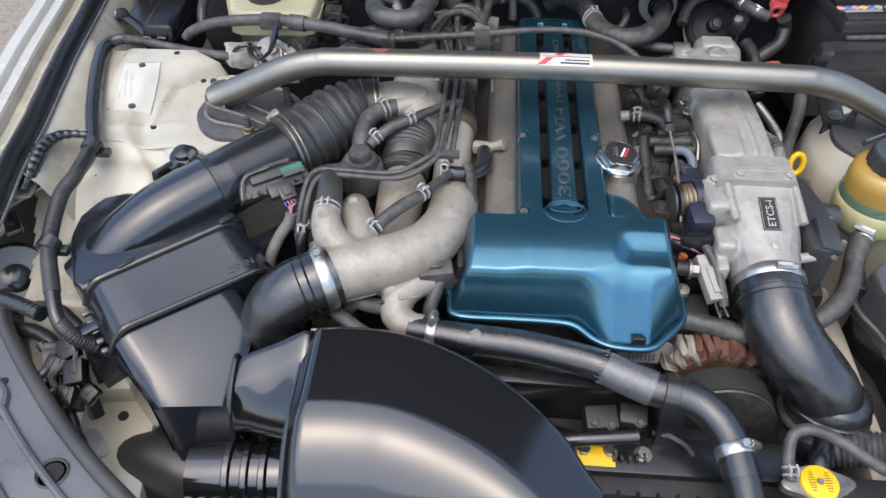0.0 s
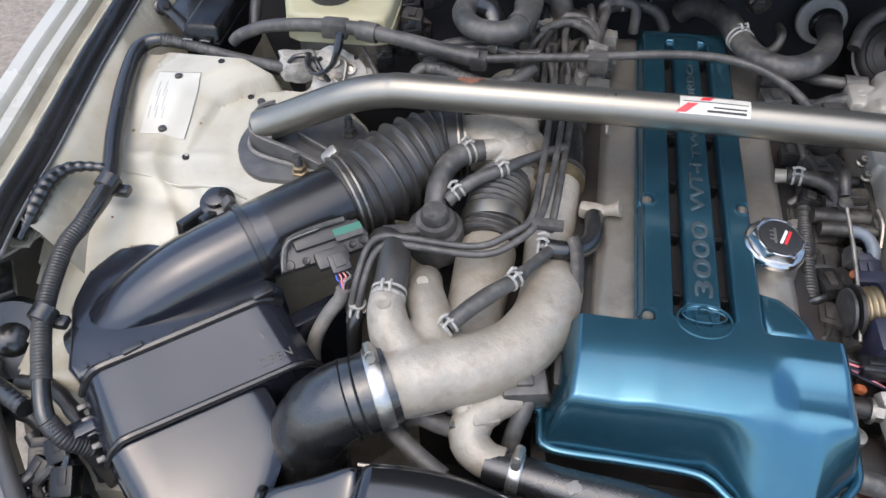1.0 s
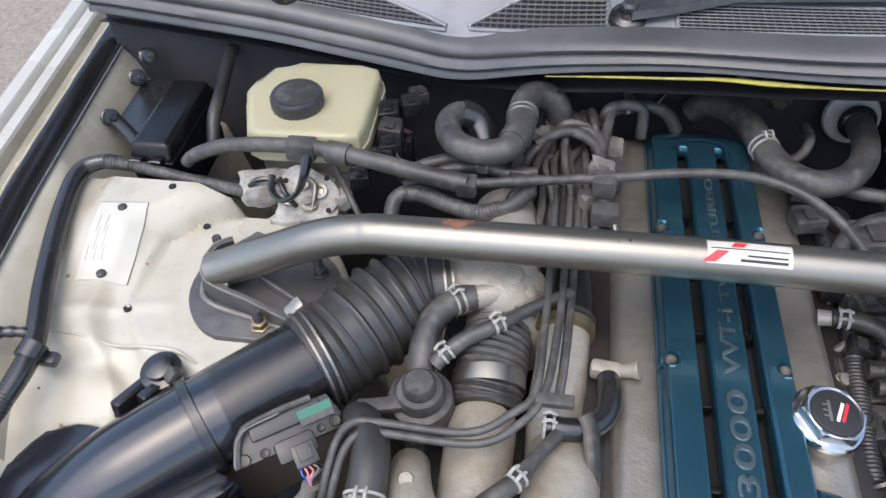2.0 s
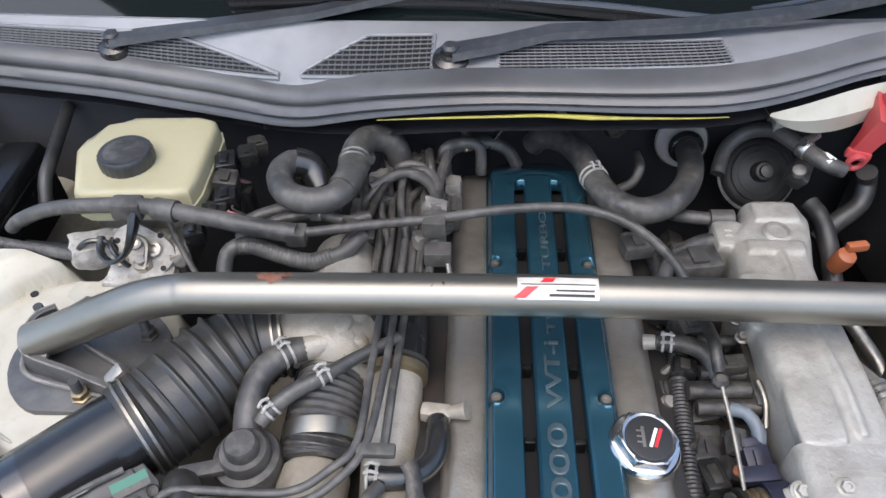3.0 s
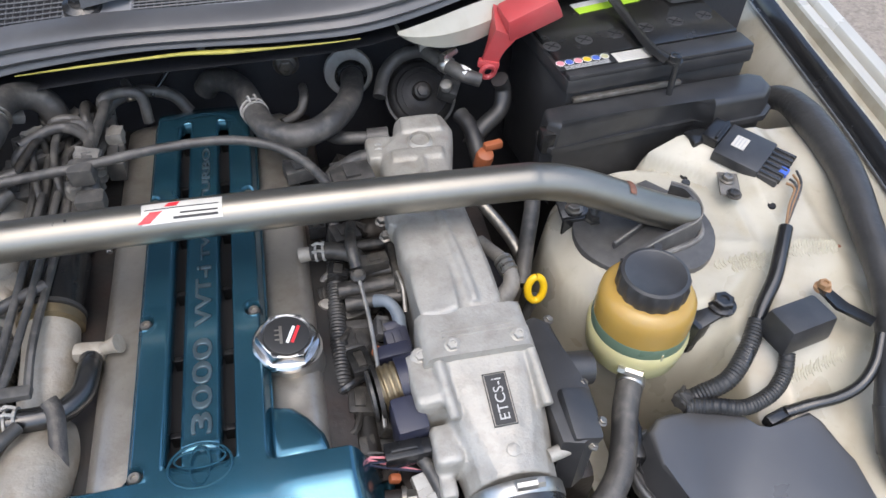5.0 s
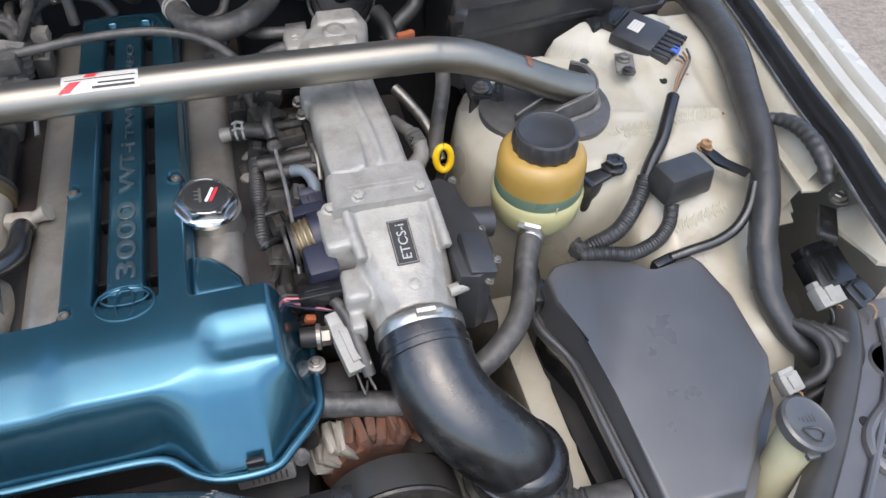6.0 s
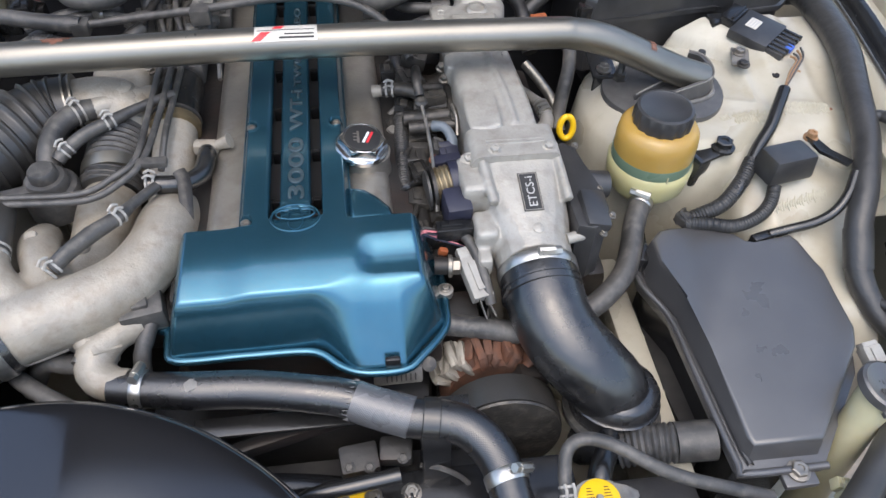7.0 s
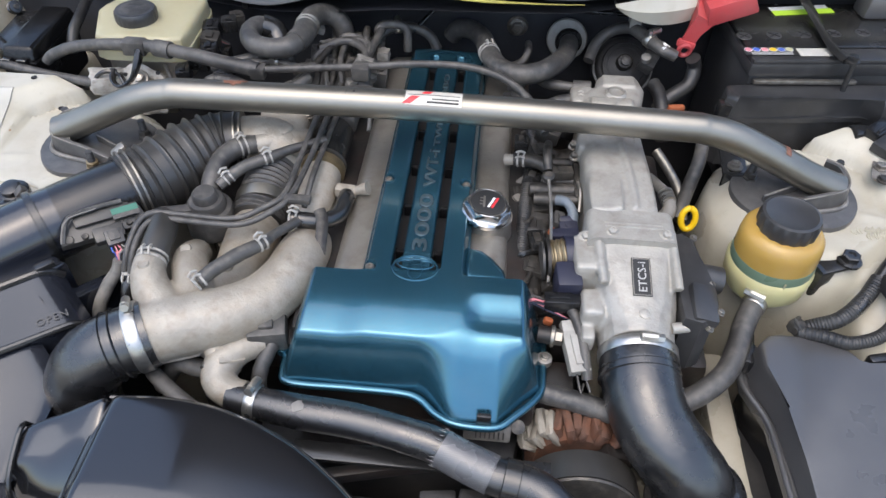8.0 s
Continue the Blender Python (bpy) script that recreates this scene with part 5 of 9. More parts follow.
ribs_at = ((0.10, 0.010, 0.0030), (0.16, 0.010, 0.0032), (0.22, 0.010, 0.0032), (0.33, 0.020, 0.0045), (0.43, 0.020, 0.0055), (0.53, 0.022, 0.0060), (0.63, 0.020, 0.0055), (0.72, 0.016, 0.0045), (0.80, 0.012, 0.0035), (0.86, 0.010, 0.0025))
brad = []
for i in range(len(bell)):
    f = i / (len(bell) - 1)
    r = float(np.interp(f, [0, 0.2, 0.5, 0.75, 1.0], [0.0490, 0.0485, 0.0490, 0.0455, 0.038]))
    brad.append(r + sum(h * max(0.0, 1 - abs(f - c) / w) ** 0.7 for c, w, h in ribs_at))
part("bellows", bm_tube(bell, brad, 36, smooth_path=False), "bellow", ah)
for d in (-0.005, 0.003):
    part("spring_band", bm_lathe([(0.0500, -0.0013), (0.0528, -0.0013), (0.0528, 0.0013), (0.0500, 0.0013)], Vector((-0.384, 0.829, 0.9315)) + ax_m * d, ax_m, 40), "zinc", ah, "thin steel spring band")
part("band_lug", bm_box((0.022, 0.016, 0.014), (-0.411, 0.864, 0.962), 0.005, (0, -30, 40)), "castdark", ah, "pale band lug")
for d in (-0.004, 0.004):
    part("spring_band", bm_lathe([(0.0395, -0.0012), (0.0425, -0.0012), (0.0425, 0.0012), (0.0395, 0.0012)], (-0.268 + d, 0.930, 0.944), (1, 0.22, 0.05), 36), "zinc", ah)

ti = thing("turbo_inlet_elbow", (-0.215, 0.92, 0.90), "pale cast aluminium turbo inlet elbow", "turbo inlet")
part("elbow", bm_tube([(-0.268, 0.930, 0.943), (-0.24, 0.932, 0.945), (-0.212, 0.925, 0.942), (-0.20, 0.912, 0.925), (-0.20, 0.90, 0.88)], [0.034, 0.034, 0.035, 0.036, 0.036], 24), "iron", ti)
part("flange", bm_box((0.078, 0.100, 0.040), (-0.212, 0.945, 0.950), 0.014, (4, 0, 6), 0.86, 3), "iron", ti)
part("rear_duct", bm_tube([(-0.215, 0.96, 0.94), (-0.215, 1.01, 0.935), (-0.222, 1.06, 0.925)], [0.036, 0.038, 0.036], 22), "cast", ti)
part("nipple", bm_tube([(-0.242, 0.905, 0.957), (-0.222, 0.911, 0.958), (-0.200, 0.920, 0.954), (-0.180, 0.930, 0.945)], [0.0132, 0.0150, 0.018, 0.022], 18), "iron", ti)
part("boss", bm_lathe([(0.012, -0.01), (0.012, 0.004), (0.009, 0.006)], (-0.205, 0.925, 0.970), (0, 0, 1), 16), "iron", ti)
bolt(ti, (-0.182, 0.972, 0.962), 0.006, 0.006)
hose("breather_hose", [(-0.236, 0.907, 0.957), (-0.256, 0.896, 0.960), (-0.274, 0.876, 0.957), (-0.281, 0.850, 0.950), (-0.281, 0.825, 0.938), (-0.280, 0.81, 0.92)], 0.0135, "dusty", "grey rubber breather hose with steel spring clamps", "hose", clamps=((1, "spring"),))
hose("vacuum_hose", [(-0.268, 0.825, 0.948), (-0.258, 0.836, 0.954), (-0.240, 0.850, 0.962), (-0.212, 0.866, 0.967), (-0.180, 0.890, 0.968), (-0.145, 0.915, 0.966)], [0.008, 0.008, 0.008, 0.0075, 0.006, 0.006], "dusty", "grey vacuum hose running to the steel pipes", "hose", clamps=((1, "spring"), (3, "spring")))
bv = thing("bypass_valve", (-0.277, 0.80, 0.90), "grey plastic air bypass valve", "valve")
part("dome", bm_lathe([(0.032, -0.035), (0.032, -0.005), (0.030, 0.0), (0.024, 0.002), (0.024, 0.010), (0.021, 0.014), (0.016, 0.015), (0.0155, 0.024), (0.013, 0.027)], (-0.277, 0.799, 0.934), (0, -0.06, 1), 30), "dusty", bv)
part("bracket", bm_box((0.060, 0.014, 0.008), (-0.302, 0.783, 0.940), 0.002, (0, 0, 14)), "dusty", bv)

# ribbed turbo coupling
tc_ = thing("turbo_bellows", (-0.215, 0.85, 0.88), "dusty grey ribbed turbo coupling hose", "coupling hose")
part("bellows", bm_tube([(-0.212, 0.912, 0.918), (-0.213, 0.88, 0.922), (-0.216, 0.845, 0.918), (-0.219, 0.812, 0.907)], 0.0330, 30, 0.0013, (0.0066, 0.0030)), "dusty", tc_)
part("steel_band", bm_lathe([(0.033, -0.0085), (0.0362, -0.008), (0.0366, 0.0), (0.0362, 0.008), (0.033, 0.0085)], (-0.2170, 0.834, 0.915), (0.05, -1, -0.24), 40), "bar", tc_, "bright steel band")
clamp(tc_, (-0.2125, 0.896, 0.920), (0, 1, 0.02), 0.0345, 0.011, (0.6, 0, 1), "bar")
part("rim", bm_lathe([(0.031, -0.004), (0.0350, -0.003), (0.0352, 0.002), (0.031, 0.004)], (-0.2190, 0.812, 0.907), (0.05, -1, -0.24), 36), "bellow", tc_)
t2 = thing("turbo_outlet", (-0.16, 0.86, 0.86), "dark rubber turbo hose with pale cast neck", "turbo outlet")
part("hose", bm_tube([(-0.150, 0.985, 0.925), (-0.149, 0.94, 0.932), (-0.148, 0.90, 0.930)], 0.0285, 22), "rubber", t2)
part("neck", bm_tube([(-0.148, 0.902, 0.930), (-0.148, 0.86, 0.918), (-0.150, 0.82, 0.90), (-0.146, 0.77, 0.885)], [0.026, 0.026, 0.028, 0.030], 22), "iron", t2)
part("band", bm_lathe([(0.028, -0.007), (0.0308, -0.006), (0.0308, 0.004), (0.028, 0.005)], (-0.148, 0.896, 0.930), (0, 1, 0.1), 36), "brass", t2, "tarnished clamp band")
part("dark_ring", bm_lathe([(0.028, -0.002), (0.0312, -0.001), (0.0312, 0.003), (0.028, 0.004)], (-0.148, 0.904, 0.931), (0, 1, 0.1), 36), "bellow", t2)

yp = thing("charge_air_pipe", (-0.21, 0.66, 0.88), "pale heat-marked cast branched charge air pipe", "charge pipe")
pipes = (([(-0.312, 0.592, 0.912), (-0.288, 0.605, 0.914), (-0.252, 0.620, 0.916), (-0.206, 0.637, 0.918), (-0.172, 0.660, 0.920), (-0.150, 0.695, 0.922), (-0.143, 0.735, 0.918), (-0.142, 0.775, 0.895)], [0.035, 0.036, 0.036, 0.034, 0.033, 0.033, 0.033, 0.033]),
         ([(-0.303, 0.690, 0.952), (-0.302, 0.668, 0.947), (-0.288, 0.642, 0.933), (-0.258, 0.625, 0.915)], [0.0165, 0.0195, 0.023, 0.028]),
         ([(-0.278, 0.745, 0.905), (-0.274, 0.715, 0.922), (-0.262, 0.685, 0.926), (-0.240, 0.640, 0.918)], [0.018, 0.021, 0.022, 0.026]),
         ([(-0.219, 0.800, 0.900), (-0.219, 0.768, 0.903), (-0.220, 0.720, 0.900), (-0.222, 0.66, 0.90)], [0.034, 0.033, 0.031, 0.030]))
web = bm_prism([(-0.300, 0.655), (-0.268, 0.690), (-0.225, 0.690), (-0.200, 0.655), (-0.240, 0.625)], 0.895, 0.925, 0.004)
blended(part("casting", join(web, *[bm_tube(p, r, 26) for p, r in pipes]), "iron", yp), 0.0022, 9)
for b0, b1 in (((-0.302, 0.664, 0.960), (0, 0, 1)), ((-0.274, 0.712, 0.940), (0, -0.2, 1)), ((-0.223, 0.700, 0.929), (0, -0.2, 1))):
    part("boss", bm_lathe([(0.0075, -0.01), (0.0075, 0.004), (0.006, 0.006)], b0, b1, 14), "iron", yp)
part("seam", bm_tube([(-0.285, 0.578, 0.893), (-0.235, 0.600, 0.890), (-0.190, 0.624, 0.893), (-0.150, 0.655, 0.896)], 0.0025, 6), "iron", yp)
el = thing("charge_air_hose", (-0.34, 0.58, 0.80), "glossy black rubber charge air elbow with steel clamp", "charge hose")
part("elbow", bm_tube([(-0.285, 0.607, 0.914), (-0.306, 0.595, 0.912), (-0.330, 0.585, 0.905), (-0.352, 0.575, 0.886), (-0.365, 0.565, 0.850), (-0.368, 0.56, 0.80), (-0.368, 0.56, 0.72)], [0.0385, 0.039, 0.039, 0.040, 0.041, 0.041, 0.041], 30), "wetrubber", el)
for p, r in (((-0.312, 0.592, 0.911), 0.0405), ((-0.322, 0.588, 0.908), 0.0405)):
    part("rib", bm_lathe([(r - 0.003, -0.002), (r + 0.001, 0), (r - 0.003, 0.002)], p, (-0.88, -0.42, -0.15), 36), "wetrubber", el)
clamp(el, (-0.296, 0.601, 0.913), (0.88, 0.44, 0.08), 0.0395, 0.015, (-0.3, 0.35, 1))
hose("bypass_hose", [(-0.330, 0.770, 0.93), (-0.318, 0.755, 0.945), (-0.308, 0.735, 0.953), (-0.304, 0.710, 0.955), (-0.303, 0.684, 0.951)], 0.0172, "bellow", "black rubber bypass hose with spring clamp", "hose", clamps=((4, "spring"),))
hose("vacuum_hose", [(-0.238, 0.655, 0.952), (-0.225, 0.670, 0.957), (-0.205, 0.692, 0.959), (-0.182, 0.716, 0.958), (-0.170, 0.735, 0.957), (-0.150, 0.765, 0.953)], [0.0085, 0.0085, 0.009, 0.008, 0.006, 0.006], "dusty", "grey vacuum hose with clamps over the charge pipe", "hose", clamps=((0, "spring"), (3, "spring")))

vp = thing("vacuum_pipes", (-0.25, 0.80, 0.93), "pair of grey painted steel vacuum pipes", "steel pipes")
for dx, dy, dz in ((-0.002, 0, 0), (0.006, -0.009, -0.001)):
    part("pipe", bm_tube([(-0.346 + dx, 0.680 + dy * 0.3, 0.90), (-0.340 + dx, 0.697 + dy * 0.3, 0.940), (-0.334 + dx, 0.732 + dy, 0.960 + dz), (-0.322 + dx, 0.748 + dy, 0.964 + dz), (-0.300 + dx, 0.750 + dy, 0.964 + dz), (-0.225 + dx, 0.752 + dy, 0.961 + dz), (-0.190 + dx, 0.772 + dy * 0.9, 0.965 + dz), (-0.170 + dx, 0.797, 0.968 + dz), (-0.165 + dx * 1.6, 0.87, 0.970), (-0.163 + dx * 1.8, 0.95, 0.970), (-0.162 + dx * 2, 1.05, 0.968)], 0.0039, 10, 0.005), "dusty", vp)
for x, top in ((-0.139, 0.963),):
    part("pipe", bm_tube([(x - 0.012, 0.80, 0.945), (x - 0.008, 0.85, top), (x - 0.004, 0.95, top), (x - 0.002, 1.04, top - 0.003), (x - 0.004, 1.10, top - 0.005)], 0.0042, 8), "dusty", vp)
part("clip", bm_box((0.034, 0.012, 0.008), (-0.155, 0.790, 0.966), 0.002), "dusty", vp)
part("pipe", bm_tube([(-0.336, 0.683, 0.918), (-0.340, 0.672, 0.905), (-0.342, 0.66, 0.85)], 0.008, 10), "rubber", vp)
spring_clamp(vp, (-0.339, 0.688, 0.918), (0, 0.2, 1), 0.008, (0, -1, 0))
oh = thing("coolant_hose", (-0.11, 0.80, 0.92), "short black elbow hose on a cast neck", "hose")
part("tube", bm_tube([(-0.162, 0.776, 0.946), (-0.145, 0.776, 0.944), (-0.122, 0.782, 0.940), (-0.107, 0.800, 0.937), (-0.104, 0.822, 0.937), (-0.105, 0.842, 0.932)], 0.0108, 14), "rubber", oh)
part("neck", bm_box((0.030, 0.016, 0.016), (-0.107, 0.851, 0.932), 0.005, (0, 0, -6)), "iron", oh, "pale cast neck")
part("stub", bm_tube([(-0.094, 0.850, 0.935), (-0.086, 0.849, 0.939), (-0.077, 0.848, 0.943)], [0.006, 0.007, 0.0095], 14), "iron", oh)
part("strap", bm_tube([(-0.128, 0.786, 0.955), (-0.122, 0.774, 0.950), (-0.119, 0.742, 0.938), (-0.121, 0.718, 0.915), (-0.124, 0.70, 0.88)], 0.0075, 8, flat=0.4), "grimy", oh, "grimy flat steel strap")
spring_clamp(oh, (-0.158, 0.776, 0.946), (1, 0, 0), 0.0108)
# rusty sheet whose dark colour fills the gap with shade
hsld = [[(-0.150, y, 0.80), (-0.128, y, 0.90), (-0.119, y, 0.905), (-0.118, y, 0.86)] for y in np.linspace(0.70, 1.05, 8)]
part("heat_shield", bm_loft(hsld, False, False), "darkrust", eb, "rusty exhaust manifold shield, coloured near-black as gap shade")

# lower front, exhaust side
wo = thing("water_outlet", (-0.20, 0.60, 0.84), "pale cast aluminium water outlet", "water outlet")
part("elbow", bm_tube([(-0.165, 0.625, 0.892), (-0.188, 0.612, 0.892), (-0.204, 0.596, 0.886), (-0.204, 0.576, 0.879), (-0.188, 0.562, 0.878), (-0.170, 0.558, 0.878)], [0.016, 0.018, 0.021, 0.020, 0.018, 0.017], 20), "iron", wo)
part("arm", bm_tube([(-0.205, 0.594, 0.888), (-0.216, 0.605, 0.898), (-0.220, 0.612, 0.898)], [0.013, 0.012, 0.012], 14), "iron", wo)
part("boss", bm_lump((0.030, 0.030, 0.028), (-0.200, 0.600, 0.890), (10, 20, 30), 0.25, 2.0, 5), "iron", wo)
for a, b in (((-0.222, 0.608, 0.892), (-0.262, 0.625, 0.885)), ((-0.216, 0.588, 0.878), (-0.262, 0.600, 0.870))):
    hh = hose("heater_hose", [a, Vector(a).lerp(Vector(b), 0.5), b, Vector(b) + Vector((-0.03, 0.0, -0.05))], 0.0105, "dusty", "short grey rubber coolant hose", "hose", clamps=((0, "worm"),))
hose("coolant_hose", [(-0.225, 0.545, 0.862), (-0.255, 0.562, 0.868), (-0.285, 0.585, 0.868), (-0.30, 0.61, 0.84)], 0.009, "dusty", "thin grey coolant hose", "hose")
hose("wiring_sleeve", [(-0.154, 0.622, 0.893), (-0.160, 0.606, 0.884), (-0.165, 0.592, 0.868), (-0.168, 0.58, 0.83)], 0.0085, "dusty", "ribbed grey wiring sleeve beside the engine cover", "wiring", ribs=(0.004, 0.0012))
connector((-0.162, 0.640, 0.902), (0.044, 0.050, 0.034), (6, 0, 12), "dusty", "dusty grey plastic sensor connector")
part("sensor_housing", bm_box((0.06, 0.06, 0.05), (-0.155, 0.655, 0.865), 0.008), "block", eb)

rh = thing("upper_radiator_hose", (0.0, 0.53, 0.85), "black braided upper radiator hose with steel clamps", "radiator hose")
rp = [(-0.186, 0.557, 0.878), (-0.160, 0.552, 0.879), (-0.110, 0.544, 0.880), (-0.050, 0.540, 0.878), (0.004, 0.531, 0.876), (0.035, 0.525, 0.873), (0.068, 0.512, 0.869), (0.105, 0.498, 0.865), (0.135, 0.493, 0.862), (0.160, 0.484, 0.858), (0.180, 0.462, 0.853), (0.191, 0.430, 0.847), (0.195, 0.385, 0.840), (0.196, 0.33, 0.83)]
part("hose", bm_tube(rp, [0.0165, 0.018, 0.019, 0.0195, 0.019, 0.018, 0.019, 0.020, 0.021, 0.021, 0.0205, 0.020, 0.0195, 0.0195], 24), "braid", rh)
part("sleeve", bm_tube([rp[4], rp[5], (0.052, 0.519, 0.8715)], 0.0192, 24), "wetrubber", rh, "smooth black sleeve")
part("end_band", bm_tube([rp[11], (0.1925, 0.415, 0.8445), (0.194, 0.40, 0.842)], 0.0205, 24), "wetrubber", rh, "smooth black hose end")
part("wrap", bm_tube([(0.050, 0.520, 0.8715), (0.068, 0.512, 0.869), (0.105, 0.498, 0.865)], [0.0206, 0.0208, 0.0213], 26), "tape", rh, "frayed silver braid wrap")
for k in range(14):
    a = radians(-20 + 17 * k)
    q = Vector((0.050, 0.520, 0.8715)) + Vector((0.36, 0.93, 0)) * (0.0208 * math.cos(a)) + Vector((0, 0, 0.0208 * math.sin(a)))
    part("frayed_end", bm_tube([q, q + Vector((-0.004 - 0.002 * (k % 3), 0.002 * (k % 2), 0.0006 * (k % 3)))], [0.0007, 0.0002], 5), "tape", rh)
part("tie", bm_lathe([(0.021, -0.009), (0.0228, -0.008), (0.0228, 0.008), (0.021, 0.009)], (0.124, 0.4945, 0.863), (1, -0.15, -0.08), 30), "rubber", rh, "black rubber strap")
clamp(rh, (-0.158, 0.552, 0.879), (1, -0.15, 0), 0.0185, 0.012, (0, 0.4, 1))
clamp(rh, (0.1905, 0.432, 0.8475), (0.2, -1, -0.15), 0.0205, 0.014, (0.7, 0, 0.8))
part("paint_spot", bm_lump((0.010, 0.010, 0.0018), (-0.105, 0.5390, 0.8982), (12, 0, 20), 0.5, 3.0, 4), "palegrey", rh, "grey paint dab")

# ---- snorkel and front lower area ----
sn = thing("intake_snorkel", (-0.15, 0.43, 0.80), "glossy black moulded intake snorkel duct", "intake duct")
bx = [-0.305, -0.302, -0.298, -0.292] + [float(v) for v in np.linspace(-0.285, 0.034, 64)]


def snk_back(x):
    return eased(x, [-0.305, -0.24, -0.197, -0.15, -0.098, -0.06, -0.028, 0.0, 0.020, 0.034], [0.520, 0.525, 0.521, 0.510, 0.491, 0.468, 0.444, 0.416, 0.388, 0.350], 0.022)


def snk_top(x, y):
    b = snk_back(x)
    z = 0.922 - 0.045 * max(0.0, (x + 0.20) / 0.23) ** 1.5
    f = max(0.0, (b - y))
    z -= 6.0 * max(0.0, f - 0.098) ** 2
    z -= 0.004 * math.exp(-f / 0.004)
    return z


rows = []
for x in bx:
    b = snk_back(x)
    dip = 0.020 * (1 - sstep(-0.305, -0.285, x))
    row = [(x, b + 0.001, 0.84), (x, b + 0.002, snk_top(x, b) - 0.010 - dip)]
    for f in [0.0, 0.002, 0.004, 0.008] + [float(v) for v in np.linspace(0.014, 0.165, 36)]:
        y = b - f * (b - 0.335) / 0.165
        row.append((x, y, snk_top(x, y) - dip))
    row += [(x, 0.325, snk_top(x, 0.335) - dip - 0.012), (x, 0.322, 0.80)]
    rows.append(row)
part("main_duct", bm_loft(rows, False, False), "gloss", sn, angle=55)
lw = [[(-0.306, 0.521, 0.84)] + [(-0.305, y, snk_top(-0.305, y) - 0.020) for y in np.linspace(0.52, 0.335, 10)] + [(-0.306, 0.325, 0.84)], [(-0.305, 0.521, 0.76)] + [(-0.304, y, 0.76) for y in np.linspace(0.52, 0.335, 10)] + [(-0.305, 0.325, 0.76)]]
part("end_wall", bm_loft(lw, False, False), "gloss", sn)
neck = []
for x, yb, yf, zt in ((-0.392, 0.486, 0.434, 0.878), (-0.384, 0.494, 0.432, 0.890), (-0.368, 0.500, 0.430, 0.897), (-0.340, 0.508, 0.420, 0.904), (-0.318, 0.516, 0.412, 0.913), (-0.302, 0.521, 0.402, 0.919), (-0.292, 0.522, 0.395, 0.918)):
    neck.append([(x, yb + 0.004, zt - 0.06), (x, yb + 0.003, zt - 0.010), (x, yb - 0.004, zt), (x, yb - 0.014, zt - 0.003), (x, yb - 0.034, zt - 0.012), (x, yb - 0.040, zt - 0.017), (x, yf + 0.018, zt - 0.034), (x, yf, zt - 0.055), (x, yf + 0.002, zt - 0.09)])
mouth = part("mouth_duct", bm_loft(neck, True, True), "gloss", sn, angle=120)
mouth.modifiers.new("rounding", "SUBSURF").levels = 2
mouth.modifiers["rounding"].render_levels = 2
part("mouth_seal", bm_tube([(-0.383, 0.432, 0.846), (-0.383, 0.442, 0.866), (-0.383, 0.468, 0.884), (-0.383, 0.492, 0.892), (-0.384, 0.501, 0.876)], 0.0030, 8), "rubber", sn)
part("edge_bead", bm_tube([(x, snk_back(x) + 0.003, snk_top(x, snk_back(x)) - 0.010) for x in bx[2:]], 0.0028, 8), "gloss", sn)
cf = thing("lower_duct", (-0.36, 0.40, 0.70), "shiny black ribbed lower intake duct", "duct")
part("tube", bm_tube([(-0.435, 0.405, 0.765), (-0.37, 0.408, 0.768), (-0.295, 0.412, 0.768)], 0.040, 26, 0.002), "gloss", cf)
for x in (-0.388, -0.366, -0.345):
    part("rib", bm_lathe([(0.039, -0.006), (0.0445, -0.003), (0.0445, 0.003), (0.039, 0.006)], (x, 0.408, 0.768), (1, 0.05, 0), 30), "gloss", cf)
for k in range(9):
    part("fin", bm_box((0.008, 0.012, 0.006), (-0.43 + k * 0.016, 0.365, 0.778), 0.001), "zinc", cf)
dk = thing("brake_duct", (-0.53, 0.44, 0.60), "dusty dark grey plastic duct below the air box", "duct")
part("tube", bm_tube([(-0.60, 0.46, 0.66), (-0.54, 0.450, 0.695), (-0.48, 0.44, 0.70), (-0.42, 0.43, 0.69)], [0.036, 0.044, 0.050, 0.050], 26), "bellow", dk)
part("spring_end", join(*[bm_lathe([(0.020, -0.003), (0.024, -0.002), (0.024, 0.002), (0.020, 0.003)], (-0.585 + 0.006 * k, 0.455, 0.735 - 0.012 * k), (0.3, 0.2, 1), 20) for k in range(4)]), "whiteplastic", dk, "pale coiled end")

rd = thing("radiator", (0.05, 0.36, 0.45), "black plastic radiator top tank and core", "radiator")
part("top_tank", bm_box((0.70, 0.055, 0.06), (0.12, 0.365, 0.785), 0.012), "plastic", rd)
part("core", bm_box((0.86, 0.035, 0.40), (0.02, 0.365, 0.56), 0.004), "shade", rd)
for k in range(30):
    x = -0.20 + k * 0.022
    part("tank_rib", bm_box((0.004, 0.057, 0.050), (x, 0.366, 0.790), 0.001), "plastic", rd)
part("outlet_neck", bm_tube([(0.196, 0.35, 0.80), (0.196, 0.355, 0.83), (0.196, 0.385, 0.84)], 0.018, 16), "plastic", rd)
part("filler_neck", bm_lathe([(0.020, -0.05), (0.020, -0.006), (0.026, -0.004)], (0.274, 0.400, 0.838), seg=22), "zinc", rd)
part("warning_label", bm_box((0.044, 0.024, 0.001), (0.044, 0.441, 0.803), 0, (8, 0, 0)), "yellow", rd, "yellow warning label")
